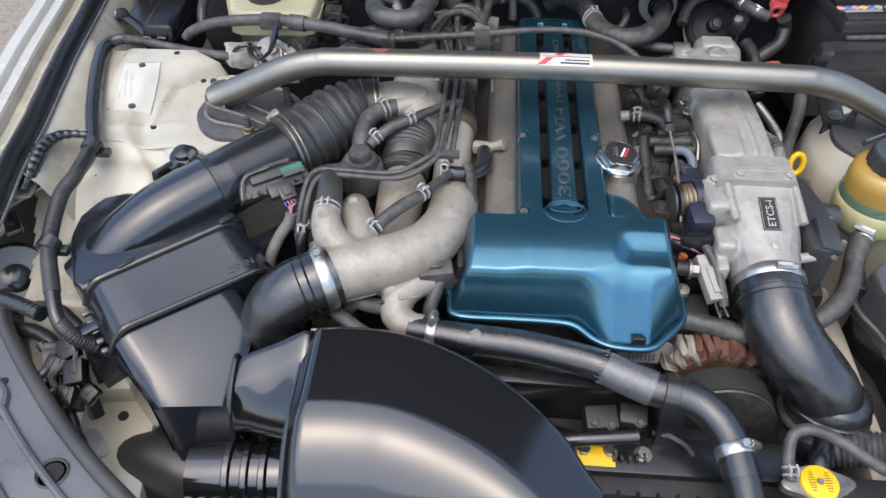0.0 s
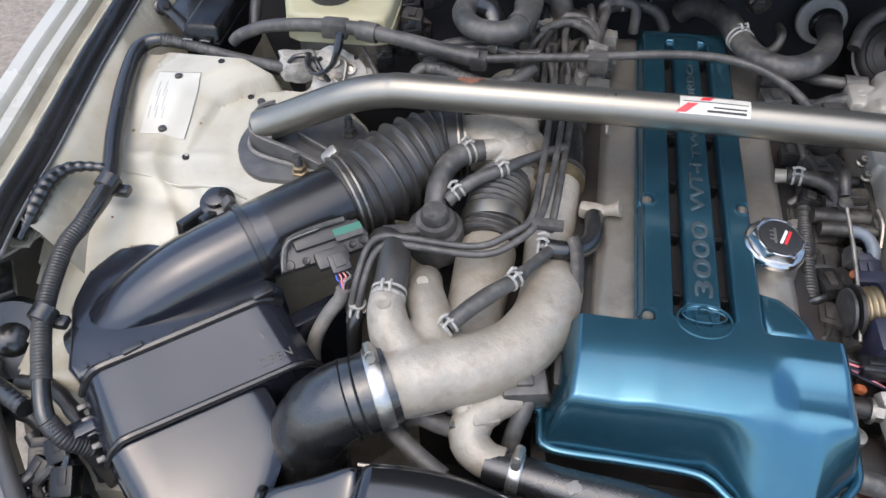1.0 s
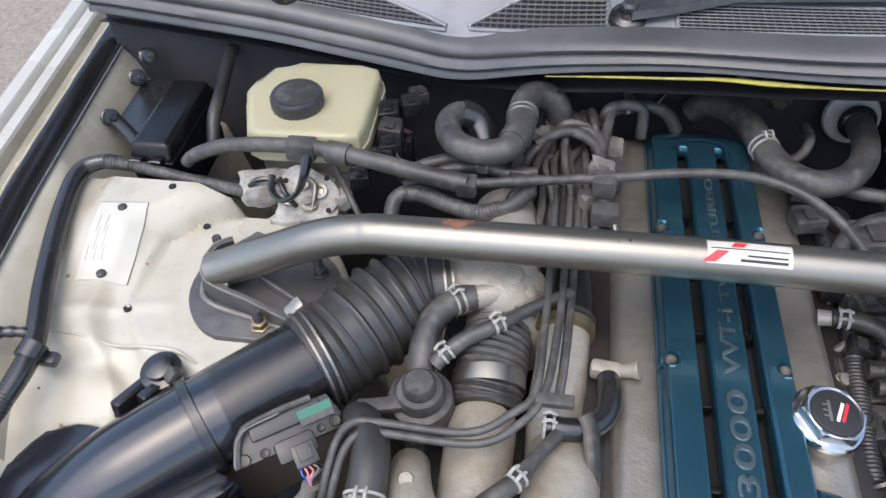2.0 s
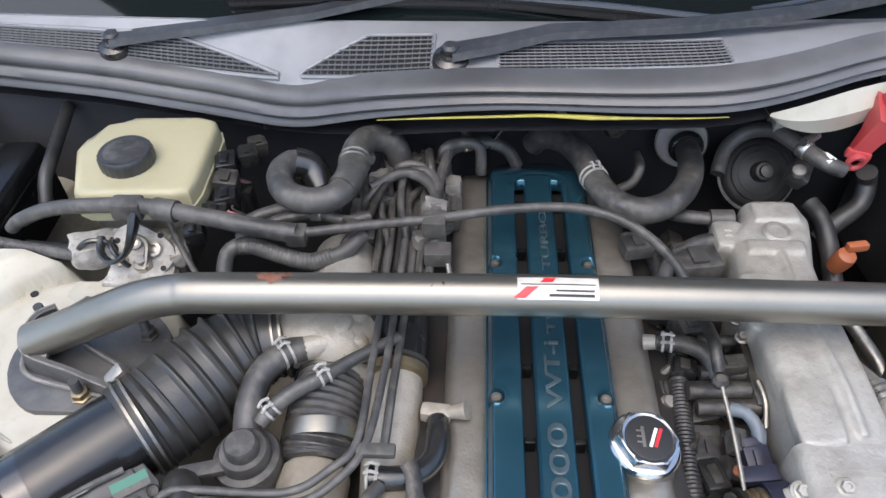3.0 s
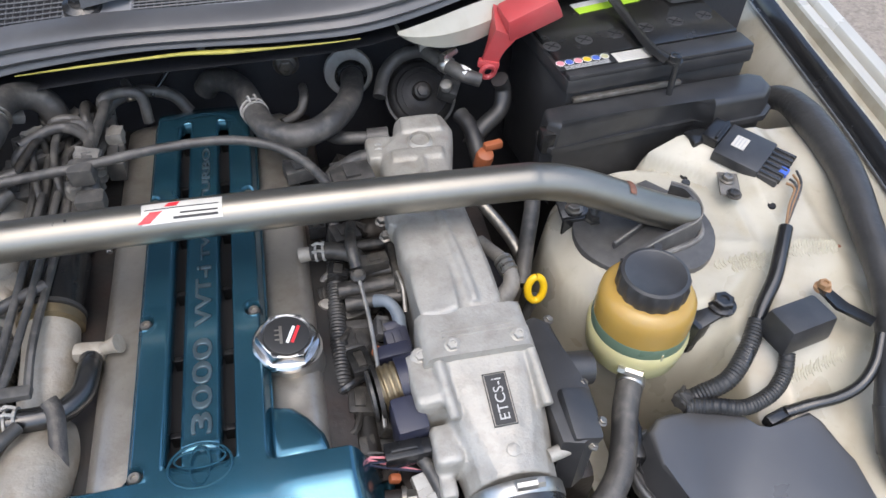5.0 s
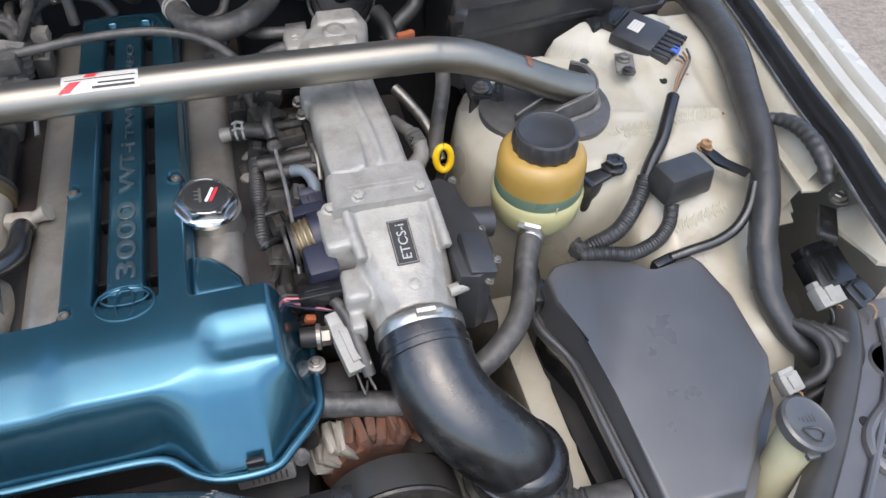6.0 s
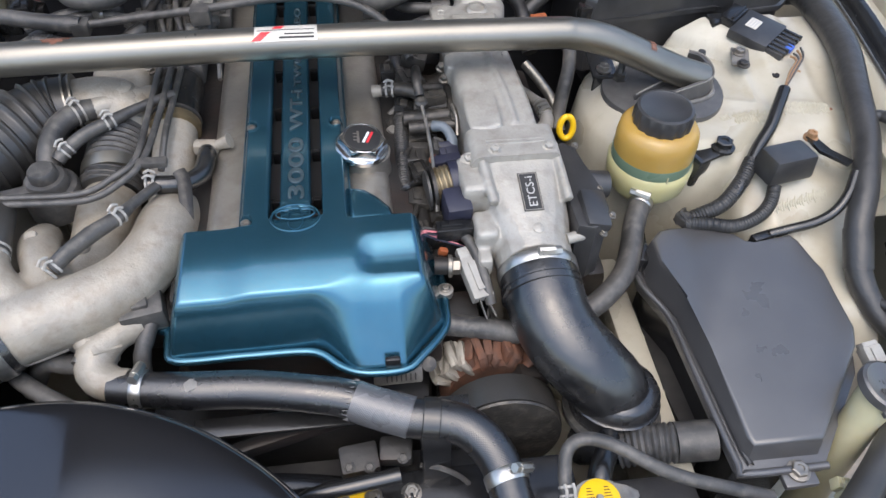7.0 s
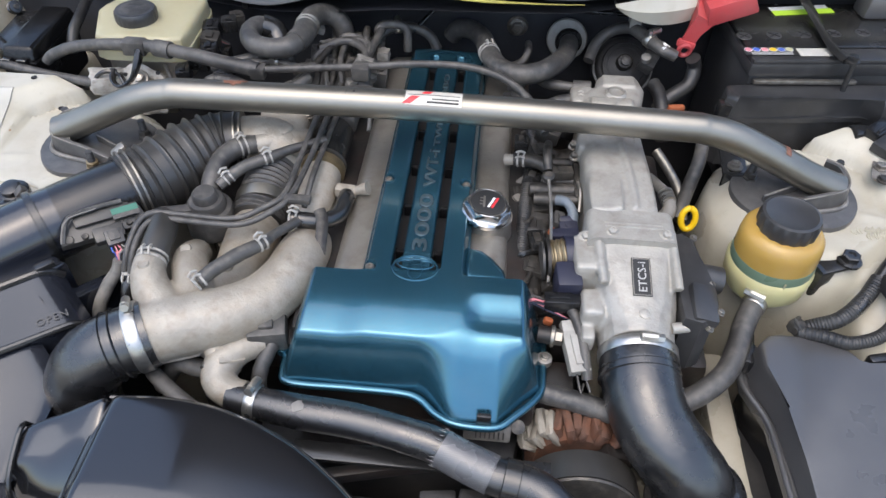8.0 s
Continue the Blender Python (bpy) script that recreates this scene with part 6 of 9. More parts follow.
capo = [(0.274 + q * math.cos(a), 0.400 + q * 0.8 * math.sin(a)) for a, q in ((2 * math.pi * k / 40, 0.027 + 0.014 * max(0.0, math.cos(2 * (2 * math.pi * k / 40) - 0.2)) ** 3) for k in range(40))]
rc = part("cap", bm_prism(capo, 0.838, 0.848, 0.002), "zinc", rd, "silver radiator cap with yellow printed top")
part("cap_top", bm_lathe([(0.0205, 0), (0.0200, 0.003), (0.018, 0.004)], (0.274, 0.400, 0.848), seg=30), "yellow", rc, "yellow printed top")
part("rivet", bm_lathe([(0.004, 0), (0.003, 0.002)], (0.274, 0.400, 0.853), seg=12), "zinc", rc)
for k in range(8):
    for h in (-1, 1):
        part("print_bar", bm_box((0.0085 - abs(k - 3.5) * 0.0012, 0.0007, 0.0004), (0.274 + 0.0085 * h, 0.3895 + 0.003 * k, 0.8524), 0), "ink", rc)
fs = thing("fan_shroud", (0.03, 0.44, 0.50), "black plastic radiator fan shroud", "fan shroud")
part("shroud", bm_box((0.80, 0.06, 0.46), (0.0, 0.415, 0.56), 0.015), "shade", fs)
part("rim", bm_tube([(-0.10 + 0.26 * math.cos(a), 0.47, 0.56 + 0.25 * math.sin(a)) for a in np.linspace(0.1, 3.05, 16)], 0.014, 10), "plastic", fs)
part("rail", bm_box((0.34, 0.05, 0.016), (0.10, 0.448, 0.793), 0.004), "plastic", fs)
part("post", bm_box((0.030, 0.030, 0.10), (0.128, 0.478, 0.815), 0.004, (-10, 0, 0)), "plastic", fs)
for x in (0.03, 0.06, 0.10):
    bolt(fs, (x, 0.448, 0.801), 0.007, 0.007)
for k in range(16):
    part("fin", bm_box((0.004, 0.030, 0.020), (-0.185 + 0.011 * k, 0.470, 0.790), 0.001, (-12, 0, 0)), "shade", fs)
part("ledge", bm_box((0.42, 0.060, 0.012), (0.0, 0.478, 0.772), 0.004, (-8, 0, 0)), "shade", fs)
fm = thing("fan_motor_mount", (0.05, 0.47, 0.78), "dark grey fan bracket with bolts and wiring", "fan bracket")
part("box", bm_box((0.040, 0.030, 0.030), (0.050, 0.482, 0.815), 0.005, (10, 0, 6)), "block", fm)
part("box", bm_box((0.034, 0.026, 0.026), (0.088, 0.486, 0.820), 0.005, (10, 0, -6)), "block", fm)
for bx_, by_ in ((0.040, 0.470), (0.060, 0.468), (0.094, 0.474)):
    bolt(fm, (bx_, by_, 0.829), 0.004, 0.006, (0, -0.5, 1), "grimy")
part("tube", bm_tube([(-0.012, 0.446, 0.812), (0.010, 0.449, 0.822), (0.05, 0.452, 0.826), (0.090, 0.456, 0.828)], 0.0085, 12), "rubber", fm)
part("tube_end", bm_box((0.030, 0.020, 0.022), (-0.022, 0.444, 0.808), 0.005, (0, -10, 0)), "block", fm)
part("plug", bm_box((0.036, 0.024, 0.022), (-0.055, 0.452, 0.822), 0.004, (0, 8, -8)), "dusty", fm, "dusty grey plug")
for k in range(5):
    part("fin", bm_box((0.003, 0.010, 0.010), (0.064 + 0.009 * k, 0.440, 0.805), 0.001, (0, 0, 4)), "rubber", fm)
part("strut", bm_box((0.30, 0.014, 0.018), (-0.10, 0.500, 0.815), 0.004, (0, -3, 12)), "block", fm)
part("wire", bm_tube([(0.112, 0.470, 0.815), (0.130, 0.462, 0.822), (0.150, 0.455, 0.812), (0.165, 0.45, 0.79)], 0.003, 6), "dusty", fm)
vb = thing("belt_pulley", (0.205, 0.535, 0.70), "black drive belt round a dark pulley", "pulley")
ax_p = (0, -1, 0.12)
part("belt", bm_lathe([(0.058, -0.022), (0.066, -0.022), (0.067, -0.005), (0.066, 0.012), (0.058, 0.012)], (0.207, 0.520, 0.782), ax_p, 48), "bellow", vb)
part("pulley", bm_lathe([(0.06, -0.010), (0.058, 0.006), (0.045, 0.004), (0.030, -0.004), (0.016, -0.002), (0.014, 0.006)], (0.207, 0.514, 0.782), ax_p, 40), "shade", vb)
bolt(vb, (0.207, 0.511, 0.783), 0.008, 0.008, ax_p, "block")
part("pulley_rim", bm_lathe([(0.0600, -0.003), (0.0655, 0.0), (0.0640, 0.0025), (0.0600, 0.003)], (0.207, 0.5065, 0.7835), ax_p, 48), "grimy", vb, "bare pulley rim")
part("belt_run", bm_box((0.30, 0.022, 0.006), (0.04, 0.520, 0.842), 0.002, (0, 4, 2)), "rubber", vb)
al = thing("alternator", (0.20, 0.58, 0.80), "rust-stained finned alternator housing", "alternator")
part("housing", bm_lathe([(0.050, -0.03), (0.056, -0.02), (0.056, 0.02), (0.046, 0.03)], (0.200, 0.590, 0.790), (0, -1, 0.1), 30), "rusty", al)
for k in range(15):
    a = radians(28 + k * 9.2)
    part("fin", bm_lump((0.0095, 0.034, 0.020 + 0.005 * (k % 3)), (0.200 + 0.055 * math.cos(a), 0.580 + 0.005 * (k % 2), 0.790 + 0.053 * math.sin(a)), (0, 90 - math.degrees(a), 10 * (k % 3 - 1)), 0.16, k * 3.1, 4), "iron" if k > 9 else "rusty", al)
part("bracket", bm_lump((0.040, 0.020, 0.030), (0.245, 0.560, 0.815), (0, 20, 10), 0.3, 4.0, 3), "block", al)
hose("bypass_pipe", [(0.140, 0.612, 0.862), (0.175, 0.604, 0.862), (0.205, 0.598, 0.860), (0.235, 0.592, 0.856)], 0.0125, "dusty", "grey rubber water bypass hose", "hose")
sr = thing("printed_bracket", (0.097, 0.556, 0.845), "dull grey bracket with a printed strip under the engine cover", "bracket")
part("block", bm_box((0.052, 0.016, 0.024), (0.097, 0.560, 0.853), 0.003, (-12, 0, 0)), "palegrey", sr)
for k in range(7):
    part("print_bar", bm_box((0.0016, 0.001, 0.010), (0.085 + 0.005 * k, 0.5515, 0.854), 0, (-12, 0, 0)), "bellow", sr)
part("ear", bm_lathe([(0.008, -0.003), (0.008, 0.003), (0.004, 0.004)], (0.130, 0.560, 0.862), (0, -0.6, 0.8), 16), "grimy", sr)
for pos in ((0.02, 0.545, 0.835), (-0.05, 0.56, 0.84), (-0.10, 0.565, 0.835)):
    part("bracket", bm_box((0.05, 0.012, 0.03), pos, 0.004, (20, 0, 5)), "block", eb)


# ---- intake side: throttle and plenum ----
pl = thing("intake_plenum", (0.25, 0.85, 0.86), "pale cast aluminium intake plenum and throttle housing", "intake plenum")


def rsec(y, x0, x1, z0, z1, r):
    """A rounded rectangular section across x and z at y."""
    pts = []
    for cx, cz, a0 in ((x1 - r, z1 - r, 0), (x0 + r, z1 - r, 90), (x0 + r, z0 + r, 180), (x1 - r, z0 + r, 270)):
        for k in range(5):
            a = radians(a0 + 22.5 * k)
            pts.append((cx + r * math.cos(a), y, cz + r * math.sin(a)))
    return pts


tank = bm_loft([rsec(y, x0, x1, 0.86, z1, 0.016) for y, x0, x1, z1 in ((1.128, 0.238, 0.290, 0.960), (1.118, 0.232, 0.297, 0.972), (1.09, 0.226, 0.302, 0.974), (1.06, 0.204, 0.296, 0.974), (1.02, 0.204, 0.286, 0.974), (0.98, 0.203, 0.284, 0.976), (0.94, 0.202, 0.285, 0.978), (0.90, 0.200, 0.287, 0.980), (0.86, 0.203, 0.290, 0.978), (0.82, 0.208, 0.292, 0.972), (0.80, 0.210, 0.294, 0.968))])
bumps = [bm_box((0.034, 0.045, 0.05), (0.208, 1.068, 0.945), 0.008), bm_lump((0.040, 0.080, 0.020), (0.226, 0.84, 0.968), (0, -6, 0), 0.05, 3.0, 4), bm_lump((0.030, 0.034, 0.030), (0.214, 0.985, 0.962), (0, 0, 0), 0.1, 5.0, 4),
         bm_lump((0.022, 0.030, 0.030), (0.206, 0.945, 0.958), (0, 0, 0), 0.1, 9.0, 4), bm_box((0.062, 0.018, 0.010), (0.248, 1.040, 0.973), 0.003), bm_box((0.050, 0.030, 0.008), (0.262, 1.096, 0.974), 0.003),
         bm_tube([(0.262, 0.812, 0.971), (0.258, 0.86, 0.9785), (0.252, 0.92, 0.9795), (0.250, 0.99, 0.9760), (0.252, 1.05, 0.9735)], 0.0045, 8), bm_tube([(0.284, 0.815, 0.966), (0.279, 0.88, 0.974), (0.276, 0.96, 0.972)], 0.005, 8)]
blended(part("surge_tank", join(tank, *bumps), "cast", pl), 0.0022, 4)
part("boss", bm_lathe([(0.0155, -0.02), (0.0155, 0.004), (0.012, 0.007), (0.011, 0.003)], (0.2555, 1.063, 0.972), (0, -0.1, 1), 24), "cast", pl)
for k in range(4):
    part("cast_mark", bm_box((0.0022, 0.0030, 0.0012), (0.270, 0.935 + 0.005 * k, 0.9782), 0.0004), "cast", pl)
part("flange", bm_loft([rsec(y, 0.200, 0.305, 0.87, 0.975, 0.012) for y in (0.804, 0.798, 0.760, 0.752)]), "cast", pl)
for y in (0.7795, 0.7735):
    part("gasket_line", bm_tube([(0.220, y, 0.9750), (0.288, y, 0.9750)], 0.0016, 6), "cast", pl)
body = bm_loft([rsec(y, x0, x1, z0, z1, r) for y, x0, x1, z0, z1, r in ((0.775, 0.206, 0.303, 0.87, 0.972, 0.014), (0.755, 0.208, 0.305, 0.865, 0.967, 0.020), (0.72, 0.212, 0.306, 0.86, 0.958, 0.026), (0.69, 0.214, 0.306, 0.858, 0.949, 0.032), (0.665, 0.217, 0.304, 0.856, 0.942, 0.040), (0.648, 0.219, 0.303, 0.856, 0.938, 0.0405))])
bosses = [bm_box((0.036, 0.058, 0.052), (0.203, 0.745, 0.934), 0.007, (0, 0, 3)), bm_box((0.026, 0.040, 0.040), (0.208, 0.690, 0.915), 0.006), bm_box((0.016, 0.022, 0.026), (0.204, 0.660, 0.902), 0.004),
          bm_tube([(0.212, 0.778, 0.970), (0.214, 0.74, 0.962), (0.218, 0.70, 0.952)], 0.006, 8), bm_tube([(0.299, 0.778, 0.968), (0.301, 0.74, 0.960), (0.303, 0.70, 0.950)], 0.006, 8), bm_box((0.028, 0.055, 0.008), (0.2605, 0.711, 0.9515), 0.002, (15, 0, 1))]
blended(part("throttle_body", join(body, *bosses), "cast", pl), 0.002, 4)
for bx_, by_, bz_ in ((0.228, 0.763, 0.975), (0.291, 0.763, 0.975), (0.199, 0.766, 0.961)):
    part("bolt_boss", bm_lathe([(0.010, -0.012), (0.0095, -0.001), (0.007, 0.0008)], (bx_, by_, bz_), (0, -0.25, 1), 18), "cast", pl)
    bolt(pl, (bx_, by_, bz_), 0.0050, 0.0065, (0, -0.25, 1), "cast")
part("stub", bm_tube([(0.295, 0.664, 0.925), (0.330, 0.672, 0.925)], 0.0065, 12), "cast", pl)
part("small_boss", bm_lathe([(0.006, 0), (0.006, 0.003), (0.004, 0.004)], (0.262, 0.668, 0.941), (0, -0.3, 1), 14), "cast", pl)
etm = pose(0.2605, 0.711, 0.9563, 15.0, 0, 1)
pt = plate(pl, "name_plate", (0.022, 0.049), etm, "ink", 0.0012, "black name plate")
lettering("ETCS-i", 0.0135, etm @ pose(0.001, 0.0, 0.0010, 0, 0, 90), "printgrey", pt, "raised_lettering", 0.0003, 1.05)
part("border", join(*[bm_tube([etm @ Vector(a), etm @ Vector(b)], 0.0006, 5) for a, b in (((-0.0098, -0.0233, 0.0006), (0.0098, -0.0233, 0.0006)), ((-0.0098, 0.0233, 0.0006), (0.0098, 0.0233, 0.0006)), ((-0.0098, -0.0233, 0.0006), (-0.0098, 0.0233, 0.0006)), ((0.0098, -0.0233, 0.0006), (0.0098, 0.0233, 0.0006)))]), "zinc", pt)
tm = thing("throttle_motor", (0.33, 0.735, 0.88), "dark grey plastic throttle motor cover", "throttle motor")
tmo = [(0.304, 0.800), (0.322, 0.806), (0.336, 0.795), (0.341, 0.752), (0.348, 0.715), (0.349, 0.690), (0.340, 0.668), (0.325, 0.660), (0.306, 0.665)]
part("cover", bm_prism(tmo[::-1], 0.86, 0.944, 0.006), "dull", tm)
part("cover_step", bm_box((0.030, 0.052, 0.02), (0.330, 0.690, 0.938), 0.005, (6, 14, 0)), "dull", tm)
part("motor", bm_tube([(0.340, 0.752, 0.922), (0.366, 0.752, 0.918)], 0.017, 20), "dull", tm)
for p in ((0.336, 0.800, 0.94), (0.345, 0.722, 0.94), (0.348, 0.680, 0.94), (0.336, 0.664, 0.93)):
    bolt(tm, p, 0.0035, 0.004, (0.4, 0, 1))
ih = thing("intake_elbow_hose", (0.29, 0.58, 0.80), "black rubber throttle intake elbow with steel clamp", "intake hose")
ep = [(0.261, 0.648, 0.897), (0.262, 0.628, 0.894), (0.264, 0.606, 0.889), (0.270, 0.582, 0.879), (0.284, 0.560, 0.866), (0.304, 0.543, 0.849), (0.322, 0.532, 0.829), (0.331, 0.527, 0.808), (0.332, 0.525, 0.770)]
part("elbow", bm_tube(ep, [0.0425, 0.044, 0.0435, 0.0430, 0.0430, 0.0430, 0.0430, 0.0425, 0.0415], 36), "wetrubber", ih)
for y, z, r in ((0.625, 0.893, 0.0452), (0.617, 0.891, 0.0458)):
    part("rib", bm_lathe([(r - 0.004, -0.003), (r, -0.001), (r, 0.001), (r - 0.004, 0.003)], (0.262, y, z), (0.05, -1, -0.22), 36), "wetrubber", ih)
part("seam", bm_tube([(0.268, 0.605, 0.931), (0.277, 0.580, 0.921), (0.293, 0.566, 0.908), (0.318, 0.556, 0.887)], 0.0012, 6), "rubber", ih)
cuff = part("cuff", bm_lathe([(0.036, 0.030), (0.0435, 0.027), (0.0475, 0.020), (0.0485, 0.010), (0.0485, -0.010), (0.0470, -0.014)], (0.333, 0.526, 0.806), (0.06, 0.24, 0.97), 44), "wetrubber", ih, "thick rubber end cuff")
part("cuff_lip", bm_lathe([(0.046, 0.004), (0.0545, 0.003), (0.0555, 0.0), (0.0545, -0.003), (0.046, -0.004)], (0.3325, 0.522, 0.790), (0.06, 0.24, 0.97), 44), "dusty", cuff, "worn grey lip")
part("cuff_rib", bm_lathe([(0.048, 0.0015), (0.0496, 0.0), (0.048, -0.0015)], (0.3330, 0.5255, 0.814), (0.06, 0.24, 0.97), 44), "wetrubber", cuff)
for k in range(8):
    a = radians(58 - 7 * k)
    part("moulded_mark", bm_box((0.0016, 0.0050, 0.0010), (0.334 + 0.0490 * math.cos(a), 0.5275 + 0.0478 * math.sin(a), 0.816), 0, (0, 75, math.degrees(a))), "dusty", ih)
clamp(ih, (0.2615, 0.643, 0.896), (0, 1, 0.18), 0.0437, 0.013, (0.05, 0, 1))

lk = thing("throttle_linkage", (0.165, 0.80, 0.90), "throttle pulley, spring and steel link rod", "linkage")
part("spring_drum", bm_tube([(0.160, 0.757, 0.928), (0.180, 0.760, 0.931)], 0.022, 26, 0.0008, (0.0058, 0.0016)), "brass", lk, "brass-toned spring drum")
part("drum_cap", bm_tube([(0.178, 0.760, 0.931), (0.198, 0.762, 0.933)], 0.026, 24), "navy", lk, "dark blue sensor cap")
part("sensor_body", bm_box((0.030, 0.036, 0.050), (0.180, 0.722, 0.922), 0.005, (8, 0, 6)), "navy", lk, "dark blue position sensor")
part("sensor_ear", bm_box((0.034, 0.016, 0.012), (0.178, 0.793, 0.936), 0.003, (0, 0, 6)), "navy", lk)
part("cam_plate", bm_lathe([(0.028, -0.002), (0.028, 0.002)], (0.157, 0.755, 0.927), (1, 0.1, 0.05), 26), "block", lk)
part("cam_plate", bm_lathe([(0.024, -0.0015), (0.024, 0.0015)], (0.151, 0.755, 0.926), (1, 0.1, 0.05), 26), "dusty", lk)
part("rod", bm_tube([(0.156, 0.872, 0.964), (0.160, 0.82, 0.950), (0.160, 0.76, 0.936), (0.158, 0.72, 0.925)], 0.0022, 8), "zinc", lk, "thin steel rod")
part("rod_end", bm_lathe([(0.006, -0.004), (0.008, 0.0), (0.008, 0.005), (0.005, 0.008)], (0.156, 0.874, 0.960), (0, -0.2, 1), 14), "grimy", lk)
part("screw", bm_lathe([(0.0055, -0.008), (0.0055, 0.003), (0.003, 0.005)], (0.163, 0.797, 0.936), (-0.6, 0, 0.7), 10), "orange", lk, "corroded orange screw")

vm = thing("vacuum_manifold", (0.15, 0.92, 0.90), "dusty grey vacuum valve manifold and hoses", "manifold")
part("neck", bm_tube([(0.100, 0.940, 0.934), (0.112, 0.938, 0.937)], [0.0085, 0.0075], 14), "iron", vm)
part("hose", bm_tube([(0.112, 0.938, 0.938), (0.135, 0.934, 0.941), (0.158, 0.922, 0.940), (0.165, 0.90, 0.93)], 0.0095, 14), "grimy", vm)
spring_clamp(vm, (0.122, 0.9365, 0.9395), (1, -0.15, 0.1), 0.0095, (0, -0.5, 1))
for y, x0, x1, r in ((0.905, 0.150, 0.200, 0.0085), (0.885, 0.135, 0.200, 0.0095), (0.866, 0.140, 0.198, 0.008), (0.945, 0.155, 0.196, 0.007)):
    part("valve", bm_tube([(x0, y, 0.930), (x1, y, 0.932)], r, 14), "grimy", vm)
part("post", bm_tube([(0.158, 0.955, 0.955), (0.155, 0.925, 0.972), (0.153, 0.900, 0.980), (0.155, 0.880, 0.968)], 0.006, 10), "grimy", vm)
part("bracket", bm_box((0.012, 0.085, 0.035), (0.199, 0.905, 0.925), 0.003), "grimy", vm)
part("strap", bm_tube([(0.197, 0.885, 0.948), (0.200, 0.865, 0.944), (0.199, 0.845, 0.930)], 0.0028, 8), "zinc", vm)
for p in ((0.193, 0.935, 0.950), (0.192, 0.957, 0.952)):
    bolt(vm, p, 0.0045, 0.009, (0, -0.3, 1))
for k in range(5):
    part("hose", bm_tube([(0.134 - 0.0045 * k, 0.905, 0.915), (0.130 - 0.003 * k, 0.85, 0.905), (0.128 - 0.002 * k, 0.78, 0.895), (0.13, 0.72, 0.885)], 0.0028, 8), "grimy", vm)

fr = thing("fuel_rail", (0.15, 0.85, 0.86), "dusty fuel rail with injector plugs", "fuel rail")
part("rail", bm_tube([(0.142, 0.70, 0.895), (0.142, 0.85, 0.897), (0.142, 1.10, 0.897)], 0.012, 12), "block", fr)
for y in np.linspace(0.74, 1.12, 6):
    inj = part("injector", bm_tube([(0.142, float(y), 0.895), (0.158, float(y), 0.860)], 0.0105, 12), "block", fr)
    part("plug", bm_box((0.022, 0.026, 0.018), (0.165, float(y) - 0.004, 0.905), 0.003, (0, 30, 0)), "grimy", inj, "grey injector plug")
for p in ((0.124, 0.842, 0.902), (0.122, 0.795, 0.902), (0.127, 0.815, 0.905)):
    bolt(fr, p, 0.006, 0.012)
hose("wiring_sleeve", [(0.170, 0.862, 0.934), (0.182, 0.856, 0.937), (0.190, 0.842, 0.933), (0.191, 0.827, 0.922), (0.188, 0.80, 0.905), (0.186, 0.77, 0.88)], 0.0062, "sleeveblue", "pale blue-grey ribbed wiring sleeve by the throttle", "wiring", ribs=(0.004, 0.0008))
connector((0.186, 0.815, 0.918), (0.024, 0.030, 0.018), (20, 0, 10), "navy", "small dark blue plug by the throttle")
connector((0.172, 0.832, 0.922), (0.016, 0.018, 0.016), (10, 20, 0), "dusty", "round grey plug beside the link rod")
connector((0.150, 0.828, 0.902), (0.034, 0.040, 0.018), (10, 10, 5), "grimy", "oily grey sensor housing")
# crowded intake side between cam cover and plenum
ir = thing("intake_runners", (0.17, 0.92, 0.84), "oily dark cast intake runners below the plenum", "intake runners")
for k, y in enumerate(np.linspace(0.725, 1.095, 6)):
    part("runner", bm_tube([(0.118, float(y), 0.868), (0.150, float(y), 0.880), (0.185, float(y), 0.872), (0.215, float(y), 0.88)], [0.019, 0.020, 0.021, 0.023], 14), "block", ir)
sl = thing("sensor_loom", (0.14, 0.82, 0.90), "dusty sensor plugs and hoses along the cam cover", "wiring loom")
part("main_loom", bm_tube([(0.134, 1.08, 0.918), (0.140, 1.00, 0.925), (0.138, 0.95, 0.920), (0.132, 0.89, 0.914), (0.128, 0.83, 0.910), (0.127, 0.78, 0.906), (0.134, 0.73, 0.896), (0.142, 0.69, 0.888)], [0.008, 0.009, 0.009, 0.0095, 0.0095, 0.009, 0.008, 0.008], 12, 0.0011, (0.0040, 0.0010)), "conduit", sl, "black corrugated loom")
for k, (x, y, z, r, h, m) in enumerate(((0.119, 0.883, 0.905, 0.009, 0.014, "castdark"), (0.124, 0.856, 0.898, 0.006, 0.016, "palegrey"), (0.117, 0.822, 0.893, 0.009, 0.010, "dusty"), (0.126, 0.767, 0.893, 0.010, 0.012, "palegrey"), (0.118, 0.792, 0.893, 0.007, 0.012, "castdark"), (0.121, 0.735, 0.890, 0.009, 0.012, "dusty"))):
    part("sensor", bm_lathe([(r * 1.2, -0.012), (r * 1.2, 0.0), (r, 0.002), (r, h * 0.6), (r * 0.7, h * 0.7), (r * 0.7, h)], (x, y, z), (0.15, -0.2, 1), 14), m, sl)
